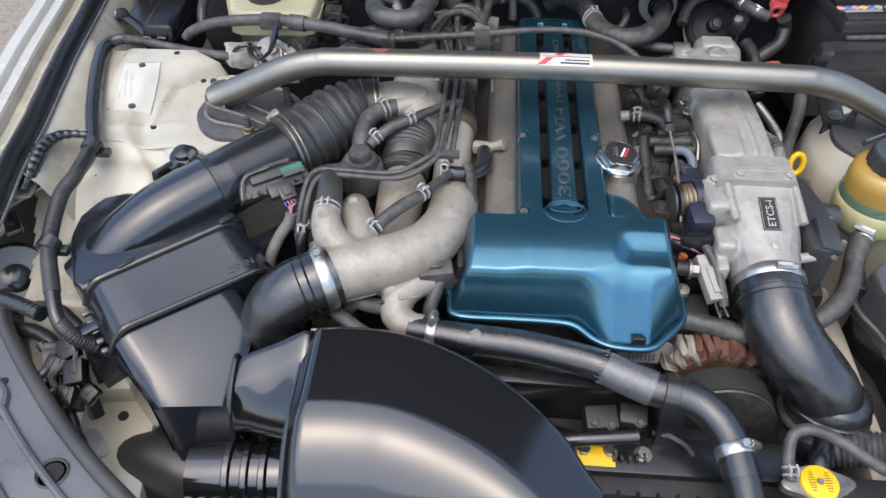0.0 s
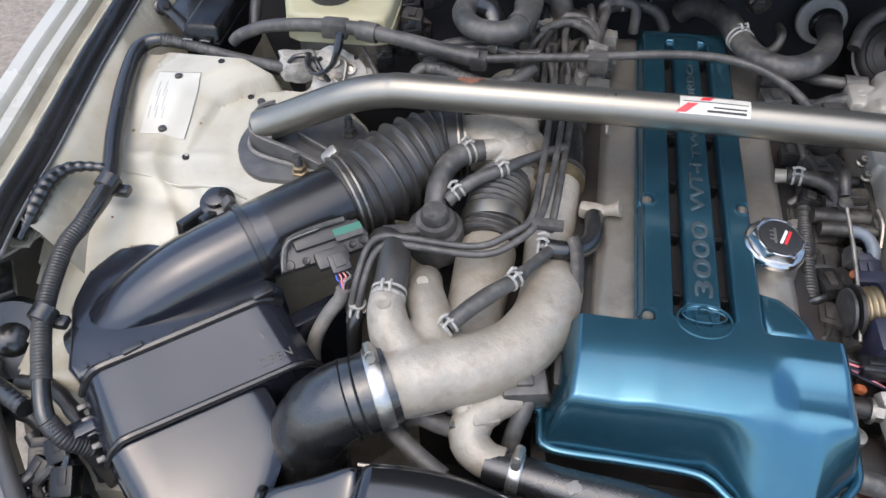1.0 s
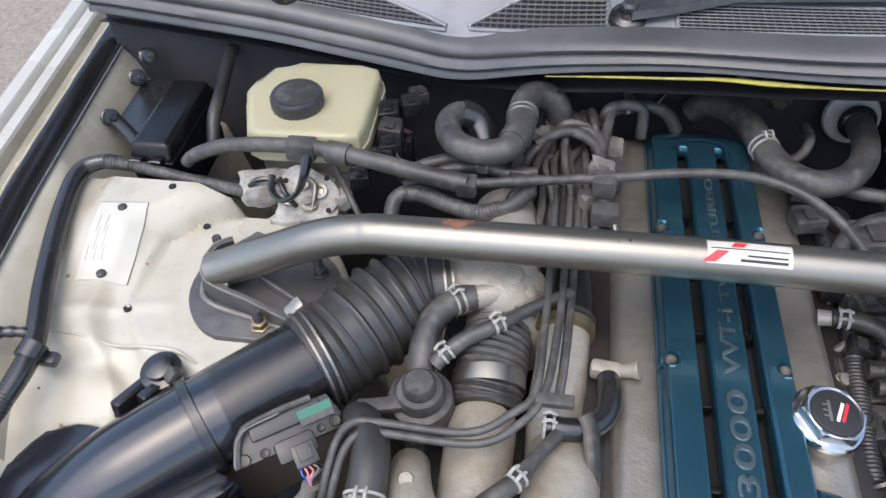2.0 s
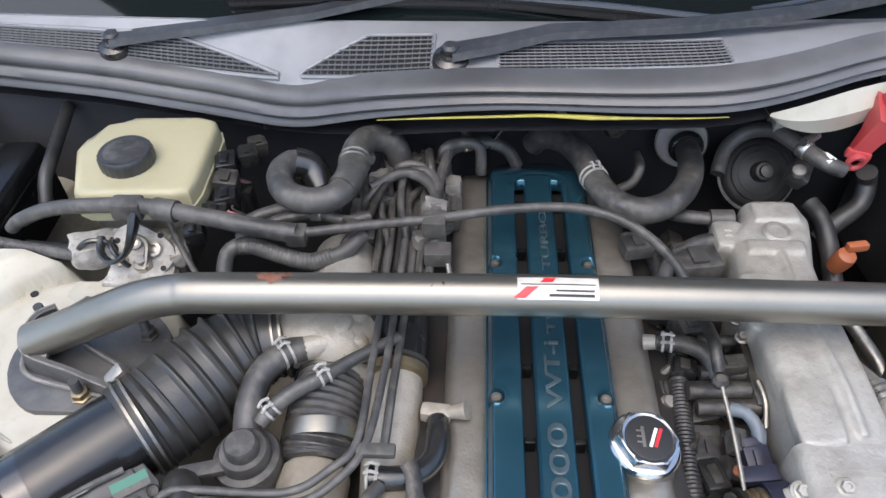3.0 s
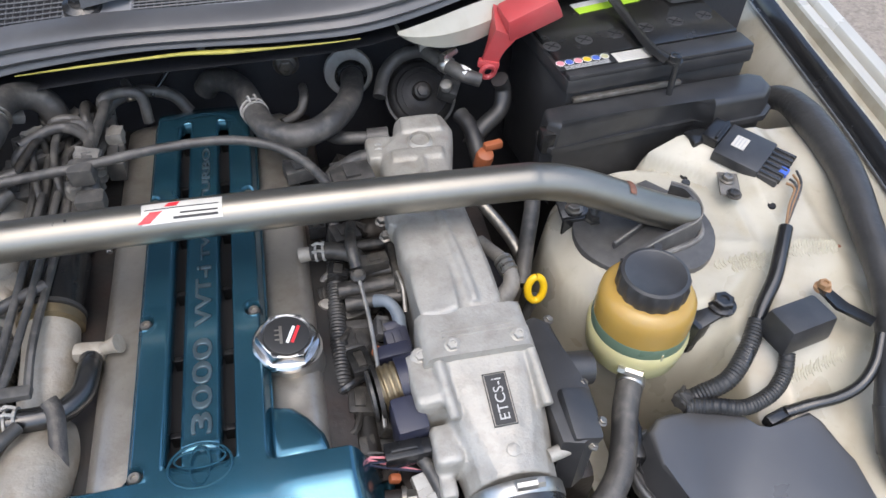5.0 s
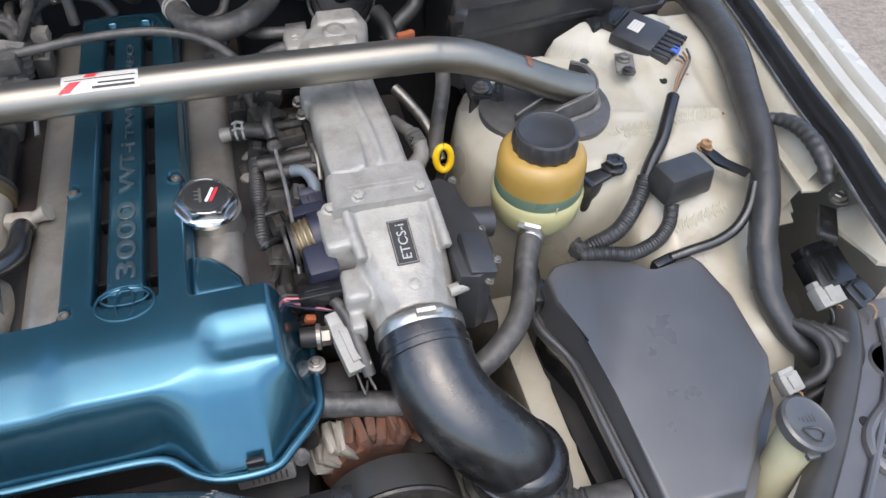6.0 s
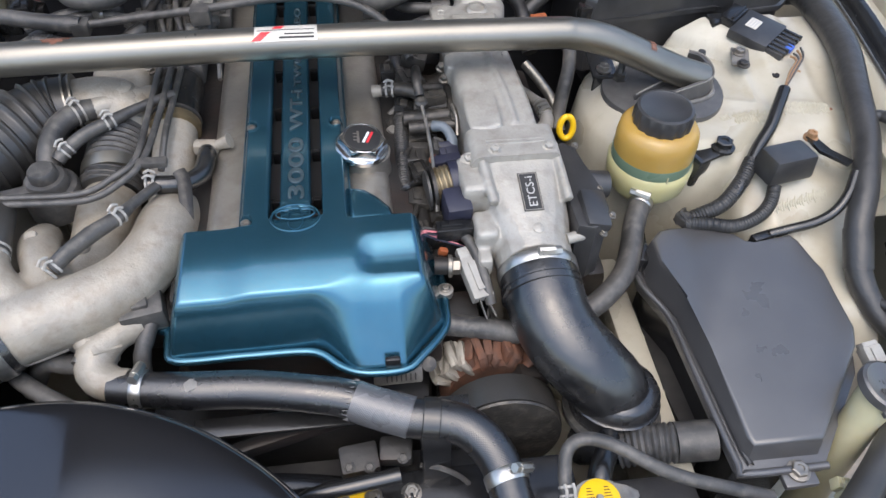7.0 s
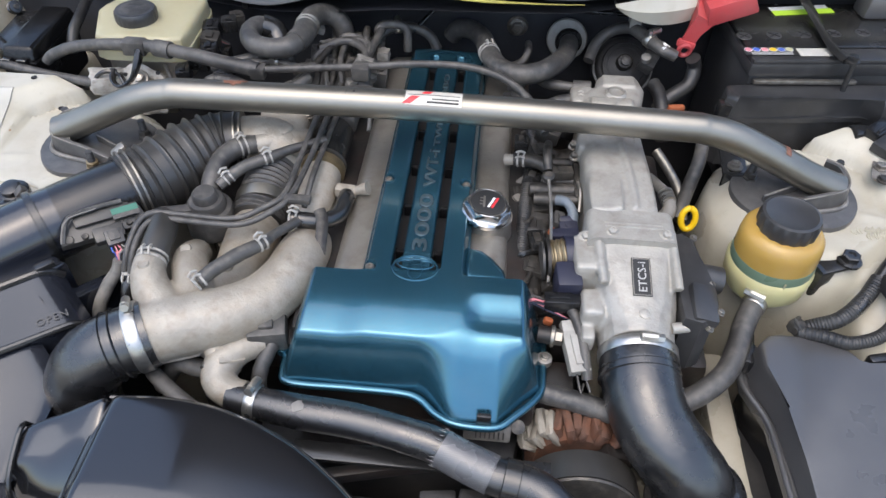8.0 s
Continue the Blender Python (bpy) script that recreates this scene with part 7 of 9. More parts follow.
for k, (x, y, z, s_, ro) in enumerate(((0.146, 0.803, 0.908, (0.022, 0.034, 0.022), 10), (0.140, 0.762, 0.902, (0.026, 0.030, 0.024), -6), (0.148, 0.880, 0.905, (0.030, 0.034, 0.022), 14), (0.138, 0.915, 0.922, (0.024, 0.022, 0.020), -12), (0.176, 0.905, 0.945, (0.030, 0.016, 0.014), 8), (0.150, 0.960, 0.935, (0.032, 0.024, 0.018), 20), (0.122, 0.985, 0.930, (0.020, 0.026, 0.018), 0), (0.160, 1.000, 0.940, (0.034, 0.022, 0.020), -15), (0.136, 0.715, 0.895, (0.026, 0.026, 0.022), 5))):
    pg = part("plug", bm_box(s_, (x, y, z), min(s_) * 0.14, (8 * (k % 3 - 1), 10 * (k % 2), ro)), "grimy" if k % 3 else "rubber", sl, "dusty wiring plug")
    part("plug_latch", bm_box((s_[0] * 0.4, s_[1] * 0.6, 0.004), (x, y, z + s_[2] * 0.52), 0.001, (8 * (k % 3 - 1), 10 * (k % 2), ro)), "grimy", pg)
for k in range(10):
    y = 0.74 + 0.034 * k
    dx = 0.008 * ((k * 7) % 5 - 2) / 2
    part("small_hose", bm_tube([(0.112 + dx, y, 0.896), (0.130, y + 0.012 * (k % 3 - 1), 0.912 + 0.006 * (k % 2)), (0.152 + dx, y + 0.016, 0.906), (0.178, y + 0.020 * (k % 2), 0.892)], 0.0034 + 0.0008 * (k % 3), 8), ("grimy", "rubber", "dusty")[k % 3], sl)
for k in range(7):
    y = 0.745 + 0.052 * k
    part("nut", bm_lump((0.013, 0.013, 0.010), (0.110 + 0.006 * (k % 2), y, 0.893), (0, 0, 20 * k), 0.2, k, 2), ("rusty", "castdark", "zinc")[k % 3], sl)
part("brass_fitting", bm_lathe([(0.010, -0.016), (0.010, -0.004), (0.0085, -0.003), (0.0085, 0.003), (0.0075, 0.004), (0.0075, 0.008), (0.005, 0.009)], (0.1165, 0.884, 0.902), (0.1, -0.25, 1), 12), "brass", sl, "tarnished brass fitting")
part("rust_plug", bm_lump((0.016, 0.020, 0.018), (0.163, 0.812, 0.896), (10, 0, 20), 0.3, 5.0, 4), "orange", sl, "rust-orange plug")
part("dark_bracket", bm_box((0.050, 0.030, 0.004), (0.148, 0.838, 0.903), 0.0015, (14, -6, 8)), "rubber", sl, "black flat bracket")
part("small_screw", bm_lathe([(0.0045, -0.004), (0.0045, 0.003), (0.003, 0.004)], (0.1238, 0.853, 0.896), (0.3, -0.2, 1), 10), "castdark", sl)
# plugs beside the engine cover
connector((0.170, 0.694, 0.921), (0.018, 0.034, 0.018), (0, 0, -88), "plastic", "black three-way plug beside the engine cover", wires=3, wire_to=(0.196, 0.68, 0.90), wire_mats=("dusty", "pinkwire", "navy"))
connector((0.192, 0.645, 0.892), (0.024, 0.050, 0.016), (18, 0, 14), "whiteplastic", "off-white plastic wiring connector", wires=2, wire_to=(0.204, 0.615, 0.875), wire_mats=("dusty", "dusty"))
hose("wiring_loom", [(0.176, 0.70, 0.915), (0.188, 0.685, 0.914), (0.197, 0.662, 0.905), (0.202, 0.635, 0.895), (0.206, 0.618, 0.880)], 0.0062, "dusty", "grey taped wiring loom to the white connector", "wiring")
ss = thing("pressure_sensor", (0.160, 0.658, 0.88), "zinc hexagonal pressure sensor", "sensor")
part("body", bm_tube([(0.148, 0.662, 0.900), (0.166, 0.660, 0.900)], 0.010, 18), "block", ss)
bolt(ss, (0.164, 0.660, 0.900), 0.0085, 0.013, (1, -0.1, 0))
part("red_seal", bm_box((0.011, 0.008, 0.009), (0.160, 0.682, 0.900), 0.003, (0, 20, 0)), "orange", ss, "red rubber seal")
for pos, sz in (((0.19, 0.70, 0.86), (0.05, 0.06, 0.05)), ((0.17, 0.63, 0.84), (0.05, 0.05, 0.05)), ((0.125, 0.60, 0.845), (0.05, 0.04, 0.04)), ((0.33, 0.72, 0.80), (0.06, 0.10, 0.10)), ((0.30, 0.90, 0.85), (0.05, 0.25, 0.10))):
    part("casting_lump", bm_box(sz, pos, 0.012), "block", eb)
# dipstick
dp = thing("dipstick", (0.345, 0.855, 0.90), "yellow ring-handled oil dipstick beside the plenum", "dipstick")
part("handle", bm_tube([(0.342 + 0.0090 * math.sin(a), 0.855 + 0.004 * math.cos(a), 0.924 + 0.0145 * math.cos(a)) for a in np.linspace(0, 2 * math.pi, 25)], 0.0042, 10, smooth_path=False, caps=False), "yellow", dp, "yellow plastic ring")
part("tube", bm_tube([(0.343, 0.857, 0.908), (0.340, 0.862, 0.88), (0.33, 0.87, 0.82)], 0.006, 10), "dusty", dp)
fe = hose("fuel_hose", [(0.300, 0.935, 0.925), (0.308, 0.915, 0.928), (0.316, 0.897, 0.930), (0.320, 0.880, 0.928), (0.318, 0.866, 0.922), (0.306, 0.856, 0.915), (0.292, 0.852, 0.91)], [0.007, 0.0075, 0.008, 0.0085, 0.010, 0.011, 0.011], "palegrey", "pale dusty elbow hose with crimped fitting", "hose")
for d in range(3):
    part("crimp", bm_lathe([(0.007, -0.003), (0.0105, -0.0022), (0.0105, 0.0022), (0.007, 0.003)], (0.3165 + 0.0012 * d, 0.895 - 0.007 * d, 0.930 - 0.0005 * d), (0.25, -1, -0.05), 18), "clampsteel", fe, "crimped steel collar")
hose("wiring_loom", [(0.38, 1.00, 0.94), (0.372, 0.97, 0.93), (0.355, 0.93, 0.91), (0.34, 0.89, 0.89)], 0.0095, "dusty", "grey taped wiring loom beside the plenum", "wiring")
hose("steel_pipe", [(0.315, 0.99, 0.93), (0.33, 0.965, 0.92), (0.345, 0.935, 0.905), (0.352, 0.90, 0.88)], 0.007, "zinc", "bare steel pipe beside the plenum", "pipe")
wp = thing("wiring_plug", (0.335, 1.055, 0.93), "orange round plug on a clip", "plug")
part("body", bm_lathe([(0.010, -0.02), (0.0115, 0.0), (0.010, 0.007), (0.0065, 0.009)], (0.335, 1.055, 0.945), (0.1, -0.3, 1), 20), "orange", wp)
part("tab", bm_box((0.024, 0.010, 0.010), (0.346, 1.060, 0.958), 0.003, (0, 0, 10)), "orange", wp)

# ---- rear of the bay ----
hh1 = hose("heater_hose", [(-0.258, 1.128, 0.982), (-0.268, 1.136, 1.002), (-0.285, 1.130, 1.012), (-0.294, 1.106, 1.014), (-0.281, 1.074, 1.015), (-0.252, 1.060, 1.015), (-0.224, 1.068, 1.016), (-0.213, 1.098, 1.017)], 0.0148, "dusty", "thick grey rubber heater hose looped at the firewall", "hose", "heater hoses")
part("end_cuff", bm_tube([(-0.254, 1.118, 0.984), (-0.265, 1.134, 1.001), (-0.284, 1.132, 1.010)], 0.0185, 20), "rubber", hh1, "thick black end cuff")
part("end_cuff", bm_tube([(-0.219, 1.078, 1.0165), (-0.213, 1.098, 1.017), (-0.211, 1.120, 1.018)], 0.0172, 20), "dusty", hh1, "swollen joint sleeve")
hh2 = hose("heater_hose", [(-0.211, 1.112, 1.018), (-0.212, 1.140, 1.019), (-0.205, 1.168, 1.016), (-0.187, 1.186, 1.006), (-0.171, 1.188, 0.988), (-0.165, 1.182, 0.95)], 0.0162, "dusty", "thick grey rubber heater hose bent over the firewall", "hose", "heater hoses")
for d in (0.0, 0.008):
    part("wire_clip", bm_lathe([(0.0172, -0.0012), (0.0188, 0), (0.0172, 0.0012)], (-0.2112, 1.122 + d, 1.018), (0, 1, 0.05), 24), "zinc", hh2, "wire hose clip")
part("white_tag", bm_box((0.016, 0.020, 0.012), (-0.205, 1.172, 0.990), 0.003, (0, 20, 20)), "palegrey", hh2, "pale tag")
lh = hose("heater_hose", [(0.000, 1.258, 0.945), (0.012, 1.252, 0.962), (0.034, 1.236, 0.970), (0.054, 1.200, 0.975), (0.066, 1.150, 0.978), (0.082, 1.108, 0.980), (0.110, 1.090, 0.980), (0.142, 1.100, 0.980), (0.170, 1.135, 0.976), (0.187, 1.180, 0.968), (0.194, 1.225, 0.960), (0.196, 1.275, 0.950)], 0.0155, "dusty", "long grey rubber heater hose into the firewall", "hose", "heater hoses", clamps=((4, "spring"),))
part("grommet", bm_lathe([(0.0150, 0.006), (0.0180, 0.007), (0.0215, 0.004), (0.0225, 0.0), (0.0215, -0.004), (0.0150, -0.004)], (0.1945, 1.240, 0.9570), (0.04, -1, 0.2), 32), "rubber", lh, "rubber grommet collar")
gm = thing("firewall_grommet", (0.190, 1.282, 0.955), "pale rubber grommet in the firewall", "grommet")
part("ring", bm_lathe([(0.026, -0.006), (0.031, -0.006), (0.034, 0.0), (0.032, 0.005), (0.027, 0.006)], (0.1930, 1.258, 0.952), (-0.1, -1, 0.35), 40), "silver", gm)
bolt(gm, (0.110, 1.285, 0.955), 0.010, 0.012, (0, -1, 0))
part("washer", bm_lathe([(0.018, 0), (0.018, 0.002)], (0.110, 1.288, 0.955), (0, -1, 0), 24), "zinc", gm)
bk = thing("brake_booster", (0.280, 1.22, 0.86), "black round vacuum booster behind the plenum", "booster")
part("shell", bm_lathe([(0.046, -0.05), (0.048, -0.012), (0.046, 0.0), (0.040, 0.006), (0.028, 0.008), (0.022, 0.012), (0.012, 0.013)], (0.288, 1.222, 0.930), (0, -0.75, 0.65), 44), "shade", bk)
part("rim", bm_lathe([(0.047, -0.002), (0.050, -0.0015), (0.050, 0.0015), (0.047, 0.002)], (0.288, 1.226, 0.925), (0, -0.75, 0.65), 44), "dusty", bk)
for q in (0.036, 0.028):
    part("pressed_ring", bm_lathe([(q - 0.003, 0.004), (q, 0.0085), (q + 0.003, 0.004)], (0.288, 1.222, 0.930), (0, -0.75, 0.65), 40), "shade", bk)
part("hub", bm_lathe([(0.013, -0.01), (0.013, 0.016), (0.011, 0.020), (0.008, 0.021), (0.008, 0.028), (0.005, 0.029)], (0.286, 1.216, 0.937), (0, -0.75, 0.65), 20), "grimy", bk, "grimy centre stud")
part("valve", bm_box((0.024, 0.030, 0.024), (0.318, 1.185, 0.960), 0.004, (20, 20, -20)), "dusty", bk)
part("valve_cap", bm_lathe([(0.008, 0), (0.008, 0.008), (0.005, 0.010)], (0.312, 1.172, 0.970), (-0.2, -0.3, 1), 16), "palegrey", bk)
hose("vacuum_hose", [(0.325, 1.145, 0.945), (0.332, 1.125, 0.942), (0.336, 1.10, 0.93), (0.34, 1.06, 0.90)], 0.010, "conduit", "ribbed black conduit behind the plenum", "wiring", ribs=(0.005, 0.0015))
hose("vacuum_hose", [(0.212, 1.108, 0.950), (0.195, 1.109, 0.952), (0.175, 1.112, 0.952), (0.160, 1.118, 0.95), (0.150, 1.135, 0.945)], 0.008, "dusty", "grey vacuum hose on the surge tank", "hose")
part("fitting", bm_tube([(0.198, 1.108, 0.951), (0.224, 1.107, 0.952)], 0.0125, 14), "dusty", pl)
hose("vacuum_hose", [(0.206, 1.066, 0.955), (0.185, 1.068, 0.955), (0.165, 1.060, 0.952), (0.145, 1.045, 0.948), (0.132, 1.02, 0.94)], 0.009, "dusty", "grey vacuum hose with crimp clamp", "hose", clamps=((0, "spring"),))
connector((0.170, 1.040, 0.945), (0.050, 0.034, 0.028), (0, 0, 8), "dusty", "dusty grey sensor plug behind the brace")
connector((0.112, 1.110, 0.955), (0.026, 0.028, 0.020), (0, 0, -12), "dusty", "grey hose bracket plug")
connector((0.110, 1.068, 0.945), (0.034, 0.024, 0.018), (0, 0, 12), "dusty", "grey rubber injector wiring plug behind the brace")
hose("vacuum_hose", [(0.098, 1.16, 0.95), (0.12, 1.175, 0.953), (0.128, 1.19, 0.965), (0.128, 1.22, 0.96)], 0.006, "dusty", "thin grey rubber hose at the firewall", "hose")
hose("brake_line", [(-0.06, 1.215, 0.972), (-0.02, 1.255, 1.000), (0.03, 1.275, 1.010), (0.08, 1.280, 0.998), (0.20, 1.282, 0.992), (0.30, 1.280, 0.990)], 0.0035, "rubber", "thin black brake line along the firewall", "pipe")
hose("coolant_pipe", [(-0.12, 1.185, 0.965), (-0.105, 1.205, 0.975), (-0.085, 1.214, 0.978), (-0.06, 1.222, 0.975), (-0.035, 1.225, 0.962), (-0.02, 1.22, 0.94)], 0.008, "dusty", "grey hose with clip behind the cam cover", "hose", clamps=((2, "worm"),))

# accelerator cable across the bay
ac = thing("throttle_cable", (-0.20, 1.04, 0.98), "black sheathed throttle cable arched across the engine", "cable")
part("thick_sleeve", bm_tube([(-0.600, 1.055, 0.972), (-0.585, 1.057, 0.984), (-0.538, 1.060, 1.000), (-0.443, 1.054, 1.010), (-0.372, 1.040, 1.010), (-0.310, 1.030, 1.004), (-0.262, 1.024, 1.000)], [0.0075, 0.0085, 0.0085, 0.009, 0.0095, 0.0105, 0.011], 14), "dusty", ac)
part("sheath", bm_tube([(-0.262, 1.024, 1.000), (-0.179, 1.040, 1.000), (-0.117, 1.050, 1.000), (-0.039, 1.067, 1.000), (0.034, 1.075, 0.996), (0.084, 1.064, 0.990), (0.118, 1.036, 0.984), (0.140, 1.002, 0.976), (0.152, 0.965, 0.965)], 0.0055, 12), "dusty", ac)
part("sleeve_end", bm_tube([(-0.420, 1.050, 1.010), (-0.395, 1.045, 1.010)], 0.0125, 14), "dusty", ac)
for p, sz in (((-0.452, 1.053, 1.008), (0.034, 0.022, 0.022)), ((-0.262, 1.024, 0.998), (0.022, 0.022, 0.018)), ((-0.117, 1.048, 0.994), (0.026, 0.024, 0.022))):
    part("clip", bm_box(sz, p, 0.004), "dusty", ac, "grey cable clip")
rl = thing("wiring_cover", (-0.15, 1.08, 0.93), "dusty grey wiring tray beside the cam cover", "wiring tray")
part("tray", bm_box((0.060, 0.16, 0.03), (-0.150, 1.075, 0.935), 0.006), "dusty", rl)
for k in range(6):
    x = -0.182 + k * 0.012
    part("loom", bm_tube([(x, 1.01, 0.955), (x + 0.002, 1.07, 0.960), (x + 0.006 * (k % 3 - 1), 1.12, 0.962), (x + 0.012 * (k % 2), 1.17, 0.95)], 0.0048, 8), "dusty", rl)
for k, pts in enumerate((((-0.198, 1.107, 0.978), (-0.168, 1.143, 0.985), (-0.143, 1.140, 0.986), (-0.122, 1.118, 0.984), (-0.117, 1.085, 0.980)), ((-0.166, 1.158, 0.984), (-0.143, 1.161, 0.986), (-0.121, 1.140, 0.985), (-0.118, 1.112, 0.982)), ((-0.130, 1.196, 0.975), (-0.130, 1.178, 0.990), (-0.126, 1.150, 0.986)), ((-0.108, 1.195, 0.985), (-0.110, 1.170, 0.985), (-0.115, 1.140, 0.982), (-0.118, 1.10, 0.978)), ((-0.112, 1.188, 0.988), (-0.095, 1.200, 0.990), (-0.070, 1.200, 0.984)), ((-0.215, 1.036, 0.975), (-0.196, 1.062, 0.980), (-0.188, 1.095, 0.982), (-0.176, 1.130, 0.982)), ((-0.150, 1.170, 0.975), (-0.160, 1.140, 0.978), (-0.158, 1.095, 0.975), (-0.150, 1.06, 0.968)), ((-0.172, 1.165, 0.970), (-0.184, 1.130, 0.975), (-0.180, 1.09, 0.972), (-0.170, 1.05, 0.966)))):
    pts = (Vector(pts[0]) + Vector((-0.004, 0.006, -0.035)),) + pts + (Vector(pts[-1]) + Vector((0.003, -0.008, -0.035)),)
    part("sleeve", bm_tube(pts, (0.0058, 0.0050, 0.0055, 0.0062, 0.0070, 0.0048, 0.0045, 0.0040)[k], 10, 0.004), ("dusty", "dusty", "grimy")[k % 3], rl)
for k, (x, y, z) in enumerate(((-0.118, 1.084, 0.984), (-0.112, 1.066, 0.978), (-0.128, 1.052, 0.968), (-0.206, 1.063, 0.980), (-0.188, 1.150, 0.972), (-0.150, 1.190, 0.965), (-0.100, 1.150, 0.962))):
    part("sleeve_clip", bm_lump((0.026, 0.018, 0.018), (x, y, z), (0, 10, 15 * k), 0.35, k * 2.3, 3), ("palegrey", "dusty")[k % 2], rl)
part("fork", bm_tube([(-0.195, 1.118, 0.985), (-0.165, 1.140, 0.988), (-0.140, 1.142, 0.986), (-0.122, 1.118, 0.982), (-0.115, 1.08, 0.98)], 0.0062, 10), "dusty", rl)
part("fork", bm_tube([(-0.150, 1.150, 0.985), (-0.132, 1.150, 0.986), (-0.118, 1.130, 0.982)], 0.0055, 10), "dusty", rl)
part("stem", bm_tube([(-0.117, 1.085, 0.985), (-0.116, 1.062, 0.978), (-0.115, 1.042, 0.965)], 0.010, 12, 0.002, (0.006, 0.001)), "dusty", rl)
part("terminal", bm_box((0.030, 0.022, 0.020), (-0.113, 1.028, 0.968), 0.004), "dusty", rl)
part("cable_tail", bm_tube([(-0.103, 1.025, 0.965), (-0.098, 1.00, 0.955), (-0.096, 0.97, 0.945)], 0.0032, 8), "zinc", rl)
for p, s_, r_ in (((-0.172, 1.180, 0.960), (0.03, 0.035, 0.025), 20), ((-0.138, 1.19, 0.955), (0.024, 0.03, 0.03), -10), ((-0.115, 1.16, 0.945), (0.022, 0.05, 0.03), 0), ((-0.19, 1.135, 0.955), (0.03, 0.04, 0.03), 35), ((-0.100, 1.120, 0.945), (0.02, 0.03, 0.03), 0), ((-0.205, 1.09, 0.945), (0.03, 0.05, 0.03), 5)):
    connector(p, s_, (8, 6, r_), "dusty", "dusty grey wiring plug at the back of the engine")
bent = hose("coolant_hose", [(-0.345, 1.000, 0.955), (-0.342, 1.020, 0.972), (-0.325, 1.028, 0.978), (-0.290, 1.018, 0.976), (-0.250, 1.010, 0.972), (-0.215, 1.022, 0.975), (-0.195, 1.045, 0.98)], 0.0085, "dusty", "grey hose in dusty ribbed sleeve bent behind the brace", "hose")
part("ribbed_sleeve", bm_tube([(-0.330, 1.027, 0.977), (-0.310, 1.026, 0.978), (-0.280, 1.016, 0.975), (-0.250, 1.010, 0.972), (-0.225, 1.017, 0.974)], 0.0090, 14, 0.001, (0.0040, 0.0008)), "dusty", bent, "dusty ribbed sleeve")
hose("vacuum_hose", [(-0.345, 1.055, 0.975), (-0.310, 1.075, 0.982), (-0.270, 1.085, 0.985), (-0.225, 1.085, 0.985)], 0.0075, "dusty", "thin grey rubber vacuum hose", "hose")
hose("vacuum_hose", [(-0.335, 1.040, 0.975), (-0.290, 1.058, 0.988), (-0.250, 1.066, 0.990), (-0.215, 1.062, 0.985), (-0.19, 1.07, 0.985)], 0.0062, "dusty", "grey vacuum hose with steel clip", "hose", clamps=((2, "worm"),))
for k, (p, sz, r_) in enumerate((((-0.374, 1.158, 0.984), (0.026, 0.022, 0.024), 8), ((-0.350, 1.172, 0.988), (0.024, 0.020, 0.020), 20), ((-0.368, 1.128, 0.980), (0.028, 0.020, 0.026), 0), ((-0.362, 1.104, 0.976), (0.026, 0.022, 0.024), 12), ((-0.372, 1.082, 0.972), (0.030, 0.018, 0.022), -6), ((-0.345, 1.195, 0.985), (0.022, 0.018, 0.020), 30), ((-0.392, 1.062, 0.962), (0.022, 0.020, 0.020), 15))):
    connector(p, sz, (10 - 6 * (k % 2), 6 * (k % 3 - 1), r_), ("plastic", "rubber", "grimy")[k % 3], "black wiring plugs beside the brake reservoir", wires=3 if k in (0, 3) else 0, wire_to=(p[0] + 0.026, p[1] - 0.012, p[2] - 0.016), wire_mats=("whiteplastic", "pinkwire", "dusty"))
part("stay", bm_box((0.012, 0.02, 0.05), (-0.35, 1.14, 0.94), 0.003), "rubber", rl)

# brake fluid reservoir and valve block
br = thing("brake_reservoir", (-0.465, 1.14, 0.93), "yellowed translucent brake fluid reservoir with black cap", "reservoir")
bo = [(-0.528, 1.078), (-0.512, 1.070), (-0.410, 1.074), (-0.392, 1.080), (-0.388, 1.10), (-0.390, 1.205), (-0.397, 1.222), (-0.420, 1.230), (-0.505, 1.228), (-0.525, 1.200), (-0.552, 1.178), (-0.556, 1.155)]
part("tank", bm_prism(bo, 0.972, 1.010, 0.010, 0.004, 4), "cream", br)
part("base", bm_prism([(-0.46 + (x + 0.46) * 0.86, 1.145 + (y - 1.145) * 0.86) for x, y in bo], 0.93, 0.974, 0), "castdark", br, "fluid-stained lower tank")
part("cap", bm_lathe([(0.030, -0.004), (0.031, 0.0), (0.031, 0.013), (0.029, 0.016), (0.020, 0.016), (0.018, 0.014)], (-0.478, 1.130, 1.012), (0, 0, 1), 72, (24, 0.0007, -0.001, 0.0135)), "dull", br, "black knurled cap")
part("cap_ring", join(bm_lathe([(0.0225, 0), (0.0240, 0.0008), (0.0225, 0.0014)], (-0.478, 1.130, 1.027), seg=40), bm_box((0.036, 0.004, 0.0016), (-0.478, 1.130, 1.0278), 0), bm_box((0.024, 0.002, 0.0016), (-0.478, 1.141, 1.0278), 0), bm_box((0.024, 0.002, 0.0016), (-0.478, 1.119, 1.0278), 0)), "dusty", br)
part("seam", bm_prism([(-0.46 + (x + 0.46) * 1.012, 1.148 + (y - 1.148) * 1.012) for x, y in bo], 0.984, 0.9875, 0.001), "cream", br, "moulded seam")
part("warning_label", bm_box((0.010, 0.02, 0.014), (-0.543, 1.145, 0.985), 0.002, (0, 10, 0)), "yellow", br, "yellow warning label")
mv = thing("brake_valve", (-0.46, 1.05, 0.90), "silver brake valve block with pale connectors", "valve block")
part("body", bm_box((0.10, 0.07, 0.05), (-0.455, 1.075, 0.925), 0.010), "zinc", mv)
